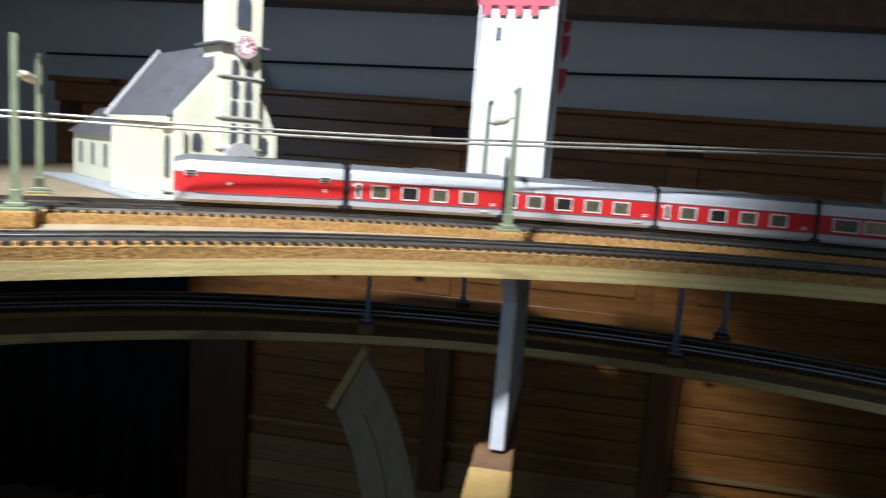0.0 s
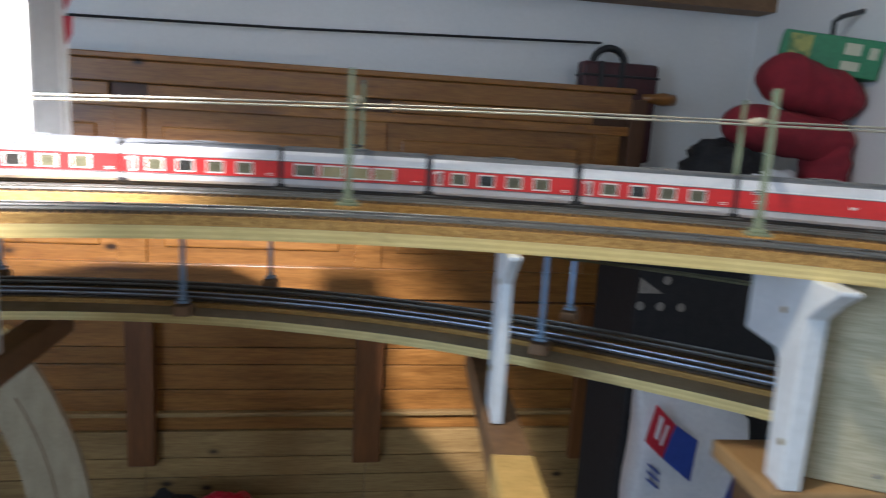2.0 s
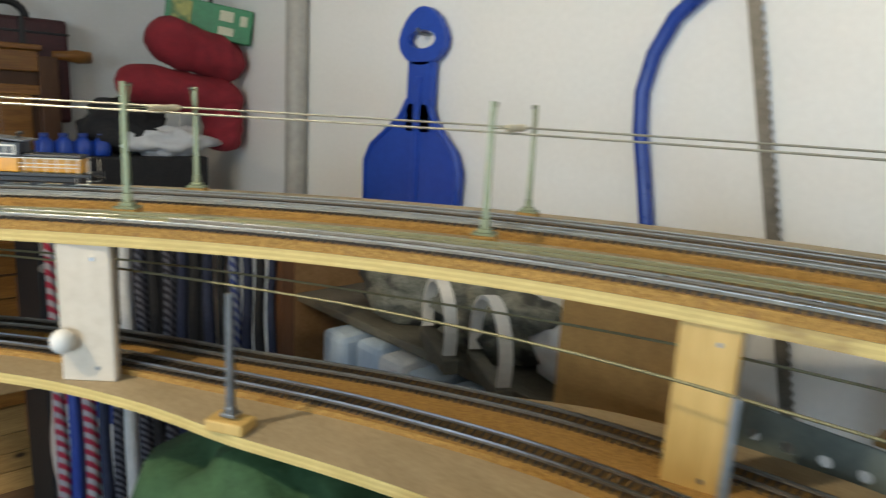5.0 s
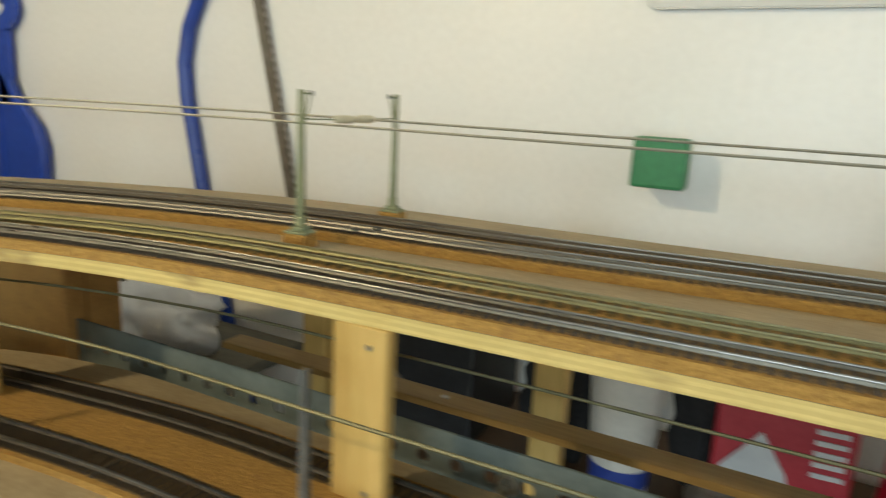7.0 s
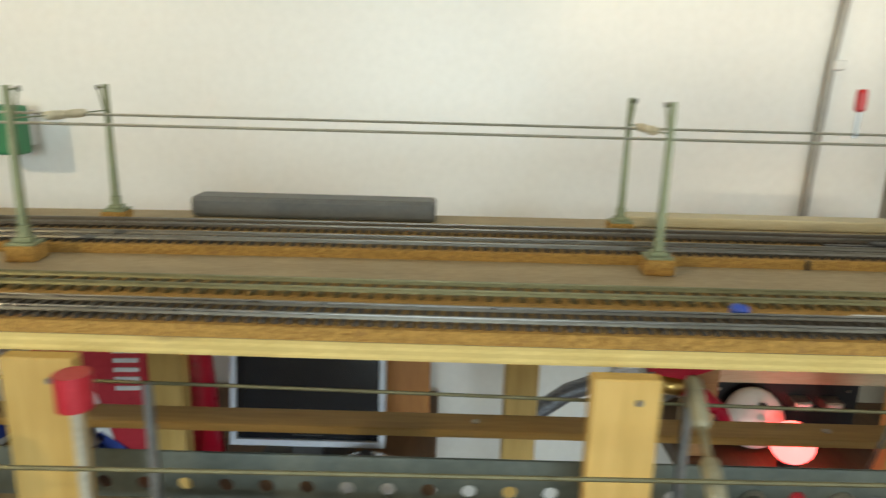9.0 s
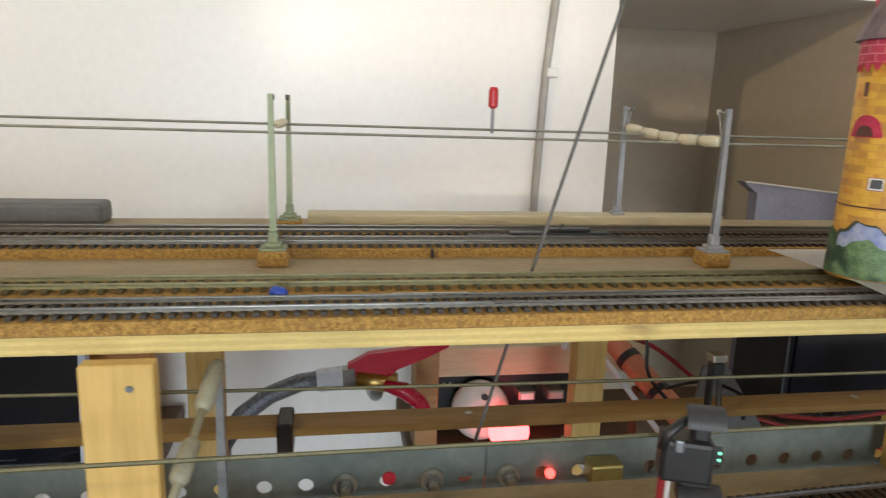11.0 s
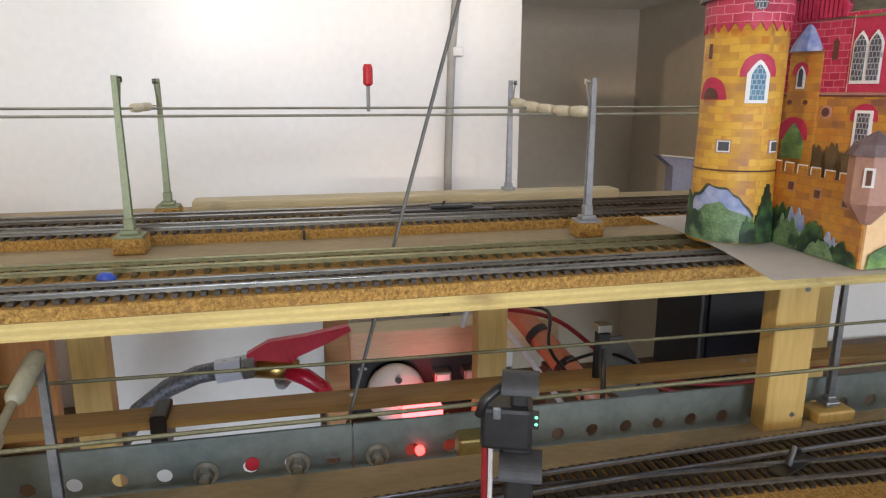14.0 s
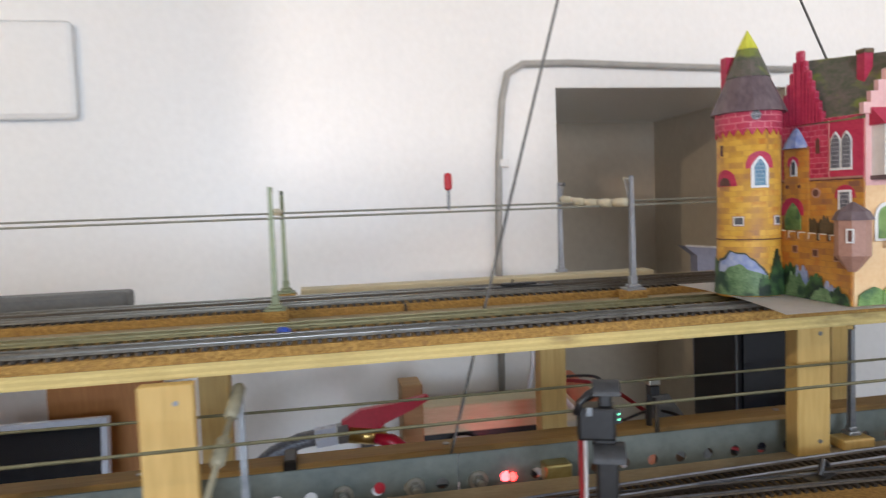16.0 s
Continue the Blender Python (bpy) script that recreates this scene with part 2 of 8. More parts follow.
GREENBOX = mat("green_card", (0.018, 0.17, 0.075), (0.03, 0.25, 0.11), 20, rough=0.5, bump=0.05)
PRINTY = mat("yellow_green_print", (0.22, 0.26, 0.07), (0.42, 0.40, 0.10), 60, rough=0.5, spots=(0.06, 0.16, 0.05), spot_at=(0.5, 0.6))
PRINT = mat("pale_print", (0.45, 0.47, 0.33), (0.60, 0.60, 0.45), 30, rough=0.5)
MAROON = mat("maroon_leather", (0.045, 0.012, 0.014), (0.085, 0.022, 0.026), 40, rough=0.45, bump=0.25, fine=5)
PIPE = mat("grey_pvc", (0.30, 0.29, 0.27), (0.40, 0.39, 0.36), 10, rough=0.5)
BLACKCLOTH = mat("black_cloth", (0.010, 0.010, 0.012), (0.025, 0.025, 0.028), 30, rough=0.9, bump=0.4)
BLACK = mat("black_plastic", (0.010, 0.010, 0.011), (0.022, 0.022, 0.024), 40, rough=0.4, bump=0.05)
DGREY = mat("dark_grey_plastic", (0.024, 0.025, 0.028), (0.05, 0.052, 0.057), 40, rough=0.5, bump=0.06)
SILVER = mat("silver_coach_paint", (0.50, 0.51, 0.53), (0.60, 0.61, 0.63), 40, (1, 1, 1), 0.32, 0.15, bump=0.02)
COACHRED = mat("coach_red", (0.50, 0.016, 0.016), (0.60, 0.026, 0.024), 40, rough=0.35, bump=0.02)
ROOF = mat("coach_roof_grey", (0.09, 0.095, 0.10), (0.15, 0.155, 0.165), 60, rough=0.5, bump=0.05)
WINFRAME = mat("coach_window_trim", (0.62, 0.60, 0.55), (0.74, 0.72, 0.66), 40, rough=0.4)
PANE = mat("coach_pane", (0.06, 0.058, 0.035), (0.16, 0.15, 0.09), 90, rough=0.12, bump=0.0, coat=0.6)
PANELIT = mat("coach_pale_pane", (0.22, 0.19, 0.09), (0.36, 0.31, 0.17), 90, rough=0.15, bump=0.0, coat=0.6)
PANEDARK = mat("coach_black_pane", (0.012, 0.011, 0.010), (0.03, 0.028, 0.024), 90, rough=0.12, bump=0.0, coat=0.6)
LOCO = mat("loco_ochre", (0.62, 0.27, 0.010), (0.74, 0.35, 0.02), 60, rough=0.4, bump=0.03)
LOCOWHITE = mat("loco_white_line", (0.66, 0.64, 0.58), (0.76, 0.74, 0.68), 40, rough=0.45)
CHURCH = mat("church_cream_plaster", (0.66, 0.64, 0.45), (0.77, 0.75, 0.57), 60, rough=0.8, bump=0.2)
STONE = mat("church_grey_stone", (0.36, 0.35, 0.33), (0.50, 0.49, 0.46), 80, rough=0.85, bump=0.3)
SLATE = mat("slate_roof", (0.075, 0.075, 0.08), (0.14, 0.14, 0.15), 90, rough=0.7, bump=0.4)
SHEETW = mat("white_paper_sheet", (0.80, 0.80, 0.80), (0.88, 0.88, 0.88), 20, rough=0.6, bump=0.02)
PAPERW = mat("white_card", (0.70, 0.70, 0.69), (0.80, 0.80, 0.79), 20, rough=0.6, bump=0.02)
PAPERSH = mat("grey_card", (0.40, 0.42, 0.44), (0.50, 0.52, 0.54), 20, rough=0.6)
PAPERRED = mat("red_card", (0.48, 0.045, 0.07), (0.60, 0.08, 0.11), 60, rough=0.6)
DARKWIN = mat("dark_window_print", (0.045, 0.05, 0.06), (0.09, 0.10, 0.12), 60, rough=0.5)


# ---- mesh helpers ----
def part(name, bm, material, parent=None, label="", smooth=False):
    me = bpy.data.meshes.new(name)
    bmesh.ops.recalc_face_normals(bm, faces=bm.faces)
    bm.to_mesh(me)
    bm.free()
    for mt in material if isinstance(material, (list, tuple)) else (material,):
        me.materials.append(mt)
    if smooth:
        for p in me.polygons:
            p.use_smooth = True
    ob = new(name, me)
    ob.parent = parent
    if label:
        ob["label"] = label
    return ob


def thing(name, label, category, group="", kind="", at=None):
    ob = new(name)
    ob.empty_display_size = 0.02
    if at is not None:
        ob.matrix_world = at
    return tagged(ob, label, category, group, kind)


def solid(name, bm, material, label, category, group="", kind="", smooth=False):
    return tagged(part(name, bm, material, None, "", smooth), label, category, group, kind)


def box(bm, x0, x1, y0, y1, z0, z1, m=None, bevel=0.0, mi=0):
    vs = [bm.verts.new((x, y, z)) for x in (x0, x1) for y in (y0, y1) for z in (z0, z1)]
    fs = [bm.faces.new([vs[i] for i in q]) for q in ((0, 1, 3, 2), (4, 6, 7, 5), (0, 4, 5, 1), (2, 3, 7, 6), (0, 2, 6, 4), (1, 5, 7, 3))]
    for f in fs:
        f.material_index = mi
    if bevel:
        es = list({e for f in fs for e in f.edges})
        r = bmesh.ops.bevel(bm, geom=es, offset=bevel, segments=2, affect="EDGES", profile=0.5)
        vs = list({v for f in r["faces"] for v in f.verts} | {v for v in vs if v.is_valid})
    if m is not None:
        bmesh.ops.transform(bm, matrix=m, verts=[v for v in vs if v.is_valid])
    return bm


def B(x0, x1, y0, y1, z0, z1, m=None, bevel=0.0):
    return box(bmesh.new(), x0, x1, y0, y1, z0, z1, m, bevel)


def rod(bm, pts, r, n=8, closed=False):
    """A round bar along a polyline; r may be a list."""
    pts = [Vector(p) for p in pts]
    rs = r if isinstance(r, (list, tuple)) else [r] * len(pts)
    rings, up = [], None
    for i, p in enumerate(pts):
        a, b = pts[max(i - 1, 0)], pts[min(i + 1, len(pts) - 1)]
        if closed:
            a, b = pts[i - 1], pts[(i + 1) % len(pts)]
        t = (b - a).normalized()
        if up is None:
            up = Vector((0, 0, 1)) if abs(t.z) < 0.9 else Vector((1, 0, 0))
        u = t.cross(up).normalized()
        up = u.cross(t).normalized()
        rings.append([bm.verts.new(p + rs[i] * (math.cos(k * 2 * math.pi / n) * u + math.sin(k * 2 * math.pi / n) * up)) for k in range(n)])
    for i in range(len(rings) if closed else len(rings) - 1):
        a, b = rings[i], rings[(i + 1) % len(rings)]
        for k in range(n):
            bm.faces.new((a[k], a[(k + 1) % n], b[(k + 1) % n], b[k]))
    if not closed:
        bm.faces.new(rings[0])
        bm.faces.new(rings[-1][::-1])
    return bm


def lathe(bm, prof, m=None, n=24):
    """Turned form: prof holds (radius, height)."""
    rings = []
    for r, z in prof:
        rings.append([bm.verts.new((r * math.cos(k * 2 * math.pi / n), r * math.sin(k * 2 * math.pi / n), z)) for k in range(n)])
    for a, b in zip(rings, rings[1:]):
        for k in range(n):
            bm.faces.new((a[k], a[(k + 1) % n], b[(k + 1) % n], b[k]))
    bm.faces.new(rings[0][::-1])
    bm.faces.new(rings[-1])
    if m is not None:
        bmesh.ops.transform(bm, matrix=m, verts=[v for r in rings for v in r])
    return bm


def prism(bm, outline, depth, m=None):
    """An outline in x and z, drawn out along y from 0 to depth."""
    a = [bm.verts.new((x, 0, z)) for x, z in outline]
    b = [bm.verts.new((x, depth, z)) for x, z in outline]
    bm.faces.new(a)
    bm.faces.new(b[::-1])
    n = len(a)
    for k in range(n):
        bm.faces.new((a[k], b[k], b[(k + 1) % n], a[(k + 1) % n]))
    if m is not None:
        bmesh.ops.transform(bm, matrix=m, verts=a + b)
    return bm


# ---- the line that both levels follow: a bend, then a straight ----
CX, CY, BEND = 0.43, -0.25, 0.90
TURN = math.pi * BEND


def spot(s, e, z=0.0):
    """The point at s along the line, e outward of it."""
    if s <= TURN:
        a = math.pi - s / BEND
        return Vector((CX + (BEND + e) * math.cos(a), CY + (BEND + e) * math.sin(a), z))
    return Vector((CX + BEND + e, CY - (s - TURN), z))


def ease(stops):
    """A smooth course of e through a few stops (s, e)."""
    ss, es = [p[0] for p in stops], [p[1] for p in stops]

    def f(s):
        if s <= ss[0]:
            return es[0]
        if s >= ss[-1]:
            return es[-1]
        i = max(k for k in range(len(ss)) if ss[k] <= s)
        i = min(i, len(ss) - 2)

        def slope(k):
            if k in (0, len(ss) - 1):
                return 0.0
            return (es[k + 1] - es[k - 1]) / (ss[k + 1] - ss[k - 1])

        h = ss[i + 1] - ss[i]
        u = (s - ss[i]) / h
        return (2 * u**3 - 3 * u**2 + 1) * es[i] + (u**3 - 2 * u**2 + u) * h * slope(i) + (3 * u**2 - 2 * u**3) * es[i + 1] + (u**3 - u**2) * h * slope(i + 1)

    return f


def along(f, s, z=0.0, shift=0.0):
    """Pose on the course f at s: x along it, y outward."""
    p, q = spot(s - 0.004, f(s - 0.004) + 0, 0), spot(s + 0.004, f(s + 0.004), 0)
    t = (q - p).normalized()
    n = Vector((-t.y, t.x, 0))
    o = spot(s, f(s), z) + n * shift
    return Matrix(((t.x, n.x, 0, o.x), (t.y, n.y, 0, o.y), (0, 0, 1, o.z), (0, 0, 0, 1)))


def course(f, s0, s1, step, shift=0.0):
    """Poses at an even true spacing along the course."""
    out, s = [], s0
    while s <= s1:
        m = along(f, s, 0.0, shift)
        out.append((s, m))
        d = (spot(s + 0.005, f(s + 0.005)) - spot(s, f(s))).length / 0.005
        s += step / d
    return out


def strip(bm, f0, f1, z0, z1, s0, s1, step=0.03, mi=None):
    n = max(2, int((s1 - s0) / step))
    rings = []
    for i in range(n + 1):
        s = s0 + (s1 - s0) * i / n
        a, b = (f0(s) if callable(f0) else f0), (f1(s) if callable(f1) else f1)
        rings.append([bm.verts.new(spot(s, e, z)) for e, z in ((a, z0), (b, z0), (b, z1), (a, z1))])
    for p, q in zip(rings, rings[1:]):
        for k in range(4):
            fc = bm.faces.new((p[k], p[(k + 1) % 4], q[(k + 1) % 4], q[k]))
            if mi and k == 2:
                fc.material_index = mi
    bm.faces.new(rings[0])
    bm.faces.new(rings[-1][::-1])
    return bm


# heights
FLOOR_Z = -0.15
PLY0, PLY1, CORK1 = 1.0735, 1.0830, 1.0900
RAIL1 = CORK1 + 0.0052
LOW0, LOW1, LCORK = 0.9460, 0.9550, 0.9600

e_edge = ease([(0.4, -0.06), (0.86, -0.030), (1.05, -0.009), (1.35, 0.003), (1.63, 0.000), (1.90, -0.002), (2.10, -0.016), (2.40, -0.022), (2.65, -0.022), (2.95, -0.004), (3.20, 0.007), (3.60, 0.006), (4.9, 0.012)])
e_mast = ease([(0.4, 0.09), (0.90, 0.100), (1.16, 0.091), (1.47, 0.071), (1.77, 0.055), (2.08, 0.050), (2.38, 0.065), (2.78, 0.096), (3.23, 0.147), (3.68, 0.156), (4.02, 0.145), (4.9, 0.145)])
e_four = ease([(0.4, 0.150), (0.90, 0.190), (1.20, 0.193), (1.45, 0.188), (1.70, 0.178), (2.00, 0.171), (2.30, 0.176), (2.60, 0.184), (2.90, 0.203), (3.20, 0.233), (3.60, 0.242), (4.9, 0.242)])


def e_three(s):
    return e_four(s) - 0.048



def e_one(s):
    return e_edge(s) + 0.0195


e_two = ease([(1.75, 0.018), (2.00, 0.018), (2.30, 0.024), (2.60, 0.038), (2.90, 0.055), (3.20, 0.070), (3.60, 0.072), (4.9, 0.078)])
e_back = ease([(0.4, 0.95), (1.24, 0.95), (1.36, 0.30), (2.0, 0.285), (2.8, 0.31), (3.4, 0.345), (4.9, 0.36)])

# ---- structure ----
X0, X1, Y0, Y1, Z1 = -1.9, 1.90, -3.0, 2.42, 2.30


def walls():
    solid("floor", B(X0 - 0.1, X1 + 0.1, Y0 - 0.1, Y1 + 0.1, FLOOR_Z - 0.1, FLOOR_Z), FLOOR, "dark worn floor boards", "floor", kind="structure")
    solid("ceiling", B(X0 - 0.1, X1 + 0.1, Y0 - 0.1, Y1 + 0.1, Z1, Z1 + 0.1), CEIL, "plain off-white painted ceiling", "ceiling", kind="structure")
    solid("wall_north", B(X0 - 0.1, X1 + 0.1, Y1, Y1 + 0.1, FLOOR_Z, Z1), PLASTER, "white plastered wall behind the wooden panelling", "wall", kind="structure")
    bm = bmesh.new()
    box(bm, X0 - 0.1, -1.05, Y0 - 0.1, Y0, FLOOR_Z, Z1)
    box(bm, 1.25, X1 + 0.1, Y0 - 0.1, Y0, FLOOR_Z, Z1)
    box(bm, -1.05, 1.25, Y0 - 0.1, Y0, FLOOR_Z, 1.20)
    box(bm, -1.05, 1.25, Y0 - 0.1, Y0, 2.05, Z1)
    solid("wall_south", bm, PLASTER, "white plastered end wall with an unseen opening for the rear fill lamp", "wall", kind="structure")
    # east wall with a recess
    bm = bmesh.new()
    box(bm, X1, X1 + 0.55, -1.53, Y1, FLOOR_Z, Z1)
    box(bm, X1, X1 + 0.55, Y0, -1.95, FLOOR_Z, Z1)
    box(bm, X1, X1 + 0.55, -1.95, -1.53, 1.364, Z1)
    solid("wall_east", bm, PLASTER, "white glossy plastered wall with a recess", "wall", kind="structure")
    # recess lining: darker and browner than the wall, with its shade in the colour
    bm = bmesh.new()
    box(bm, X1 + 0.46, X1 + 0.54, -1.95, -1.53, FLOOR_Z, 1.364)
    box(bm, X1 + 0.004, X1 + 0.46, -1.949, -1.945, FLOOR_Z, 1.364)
    solid("wall_recess", bm, NICHE, "beige lining of the wall recess, its shade mixed into the colour", "wall recess", kind="structure")
    # west wall, out of view: openings added to shape sun patches on the east wall
    bm = bmesh.new()
    for y0, y1, z0, z1 in ((Y0, -1.75, FLOOR_Z, Z1), (-0.49, Y1, FLOOR_Z, Z1), (-1.75, -0.49, FLOOR_Z, 1.278), (-1.75, -0.49, 2.15, Z1), (-1.75, -0.96, 1.47, 1.628), (-1.75, -1.465, 1.278, 1.47), (-1.10, -0.90, 1.278, 1.47), (-0.90, -0.70, 1.348, 1.47), (-0.70, -0.49, 1.278, 1.47)):
        box(bm, X0 - 0.1, X0, y0, y1, z0, z1)
    solid("wall_west", bm, PLASTER, "unseen white plastered wall with openings cut to shape the sunlight", "wall", kind="structure")
    solid("ceiling_beam", B(X0, X1, Y1 - 0.10, Y1 - 0.003, 1.60, 1.72), BEAM, "dark brown wooden beam along the wall", "beam", kind="structure")


walls()


# ---- boards and track ----
def boards():
    bm = strip(bmesh.new(), e_edge, e_back, PLY0, PLY1, 0.45, 4.85, mi=1)
    solid("upper_layout_board", bm, [PLY, PLYTOP], "curved plywood board carrying the upper model railway", "layout board", kind="structure")
    t = thing("cork_roadbed", "brown cork strips glued under the model tracks", "cork strip", kind="structure")
    part("cork_strip", strip(bmesh.new(), lambda s: e_edge(s) + 0.001, lambda s: max(e_one(s) + 0.0185, e_two(s) + 0.0185 if s > 2.0 else 0), PLY1, CORK1, 0.45, 4.85), CORK, t)
    part("cork_strip", strip(bmesh.new(), lambda s: e_three(s) - 0.0195, lambda s: e_four(s) + 0.0195, PLY1, CORK1, 0.45, 4.85), CORK, t)
    for y in (-1.2275, -0.62, -1.71):
        part("joint", B(1.5030, 1.5058, y, y + 0.0022, PLY1, CORK1 + 0.0003), BLACK, t, "dark open joint in the cork")


SLEEPER_BEDS = []


def track(name, f, s0, s1, z_cork, sleeper_mat, rail_mat, label, pitch=0.0078, group="model tracks", single=2.56, lean=0.00004, worn=False, side_mat=None):
    t = thing(name, label, "model track", group)
    zs, zr = z_cork + 0.0022, z_cork + 0.0052
    bm = bmesh.new()
    for s, m in course(f, s0, s1, pitch):
        if s < single:
            box(bm, -0.0016, 0.0016, -0.0148, 0.0148, z_cork - 0.0006, zs, m)
    if bm.faces:
        tagged(part("sleeper_bed", bm, sleeper_mat, t), kind="stuff")
    SLEEPER_BEDS.append((t, f, max(s0, single), s1, pitch, z_cork, sleeper_mat))
    for side in (-0.00875, 0.00875):
        bm = bmesh.new()
        rings = []
        for s, m in course(f, s0, s1, 0.02):
            head = 0.00015 if worn else 0.0
            rings.append([bm.verts.new(m @ Vector((0, side + y, z))) for y, z in ((-0.0011, zs - 0.0003), (0.0011, zs - 0.0003), (0.0005, zr - 0.0016), (0.00066 + lean, zr - 0.0012), (0.00056, zr - 0.0001 - head), (0.0002, zr - 0.0001), (-0.0002, zr - 0.0001), (-0.00056, zr - 0.0001 - head), (-0.00066 - lean, zr - 0.0012), (-0.0005, zr - 0.0016))])
        for a, b in zip(rings, rings[1:]):
            for k in range(10):
                fc = bm.faces.new((a[k], a[(k + 1) % 10], b[(k + 1) % 10], b[k]))
                fc.material_index = 0 if 2 <= k <= 8 else 1
                fc.smooth = worn and 2 <= k <= 8
        bm.faces.new(rings[0])
        bm.faces.new(rings[-1][::-1])
        part("rail", bm, [rail_mat, side_mat or WEB], t)
    return t


boards()
track("model_track", e_one, 0.46, 4.84, CORK1, SLEEPER, EDGERAIL, "dark sleepered model track with shiny nickel rails by the board edge", pitch=0.0070, single=2.75, worn=True, side_mat=RAILSIDE)
track("model_track", e_two, 1.95, 4.84, CORK1, OLIVE, BRASSRAIL, "weathered model track with olive brass rails", pitch=0.0100, side_mat=BRASSRAIL)
track("model_track", e_three, 0.46, 4.84, CORK1, SLEEPER, RAILB, "dark sleepered model track between the masts", side_mat=RAILSIDE)
track("model_track", e_four, 0.46, 4.84, CORK1, SLEEPER, RAILB, "dark sleepered model track that carries the train")


# ---- lower level ----
e_low = ease([(0.4, 0.30), (0.86, 0.305), (1.10, 0.272), (1.32, 0.220), (1.50, 0.160), (1.65, 0.104), (1.79, 0.058), (1.93, 0.018), (2.03, -0.012), (2.13, -0.047), (2.25, -0.088), (2.60, -0.130), (3.0, -0.15), (4.9, -0.15)])
e_l1 = ease([(0.4, 0.39), (0.90, 0.384), (1.06, 0.347), (1.25, 0.293), (1.42, 0.239), (1.56, 0.190), (1.75, 0.121), (1.96, 0.064), (2.16, 0.006), (2.34, -0.022), (2.45, -0.034), (2.68, -0.058), (3.1, -0.052), (3.6, -0.02), (4.2, 0.012), (4.9, 0.02)])


gap_l2 = ease([(0.4, 0.048), (2.15, 0.048), (2.34, 0.058), (2.48, 0.066), (2.60, 0.069), (2.85, 0.070), (3.0, 0.065), (3.5, 0.0), (4.9, 0.0)])


def e_l2(s):
    return e_l1(s) + gap_l2(s)


def e_lowback(s):
    """The rear edge swings out from the tracks to the angle iron at x = 1.384."""
    iron = (1.384 - CX) / max(0.5, -math.cos(min(s, TURN) / BEND)) - BEND
    u = min(1.0, max(0.0, (s - 2.42) / 0.24))
    return (e_l2(s) + 0.030) * (1 - u) + iron * u


def lower():
    bm = strip(bmesh.new(), e_low, e_lowback, LOW0, LOW1, 0.45, 4.85, mi=1)
    solid("lower_layout_board", bm, [PLY, PLYTOP], "plywood board carrying the lower model railway", "layout board", kind="structure")
    t = thing("lower_cork_roadbed", "brown cork strip under the lower model tracks", "cork strip", kind="structure")
    part("cork_strip", strip(bmesh.new(), lambda s: e_l1(s) - 0.019, lambda s: e_l2(s) + 0.019, LOW1, LCORK, 0.45, 4.85), CORK, t)


lower()
track("lower_model_track", e_l1, 0.46, 4.84, LCORK, SLEEPER, RAIL, "dark sleepered model track with bright rails on the lower board", pitch=0.0070, single=2.75, lean=0.0002)
track("lower_model_track", e_l2, 0.46, 3.45, LCORK, SLEEPER, RAILB, "dark sleepered model track on the lower board", pitch=0.0070)


# ---- catenary ----
def mast(name, m, height, material, label, group, block=True, arm=-1, knob=BLACK, plate=None):
    plate = plate or material
    t = thing(name, label, "catenary mast", group, at=m)
    if block:
        part("cork_block", B(-0.0108, 0.0108, -0.0100, 0.0100, PLY1 - 1.10, -0.0055, None, 0.0015), CORK, t)
    if block:
        part("base_plate", B(-0.0096, 0.0096, -0.0086, 0.0086, -0.0058, -0.0034, None, 0.0006), plate, t, "plate under the foot")
    low = -0.0036 if block else 0.0006
    bm = box(bmesh.new(), -0.006, 0.006, -0.0052, 0.0052, low, low + 0.0034, None, 0.0008)
    box(bm, -0.0035, 0.0035, -0.0035, 0.0035, low + 0.003, 0.008, None, 0.0008)
    part("foot", bm, material, t)
    bm = bmesh.new()
    for x0, x1, y0, y1 in ((-1.0, 1.0, -1.0, -0.62), (-1.0, 1.0, 0.62, 1.0), (-0.25, 0.25, -0.62, 0.62)):
        lo, hi = 0.0026, 0.0018
        va = [bm.verts.new((x * lo, y * lo, 0.006)) for x, y in ((x0, y0), (x1, y0), (x1, y1), (x0, y1))]
        vb = [bm.verts.new((x * hi, y * hi, height)) for x, y in ((x0, y0), (x1, y0), (x1, y1), (x0, y1))]
        bm.faces.new(va[::-1])
        bm.faces.new(vb)
        for k in range(4):
            bm.faces.new((va[k], va[(k + 1) % 4], vb[(k + 1) % 4], vb[k]))
    part("post", bm, material, t)
    if arm:
        part("bracket_arm", rod(bmesh.new(), [(0, 0, height - 0.0035), (0, arm * 0.016, height - 0.0020)], 0.0008, 6), material, t)
        part("bracket_stay", rod(bmesh.new(), [(0, arm * 0.014, height - 0.002), (0, arm * 0.0015, height - 0.032)], 0.0008, 6), material, t)
        part("bracket_knob", rod(bmesh.new(), [(0, arm * 0.0145, height - 0.0045), (0, arm * 0.0145, height - 0.0005)], 0.0015, 8), knob, t)
    return t


MAST_S = [0.85, 1.159, 1.467, 1.772, 2.080, 2.382, 2.783, 3.229, 3.684, 4.024]


def e_rear(s):
    return e_four(s) + 0.040


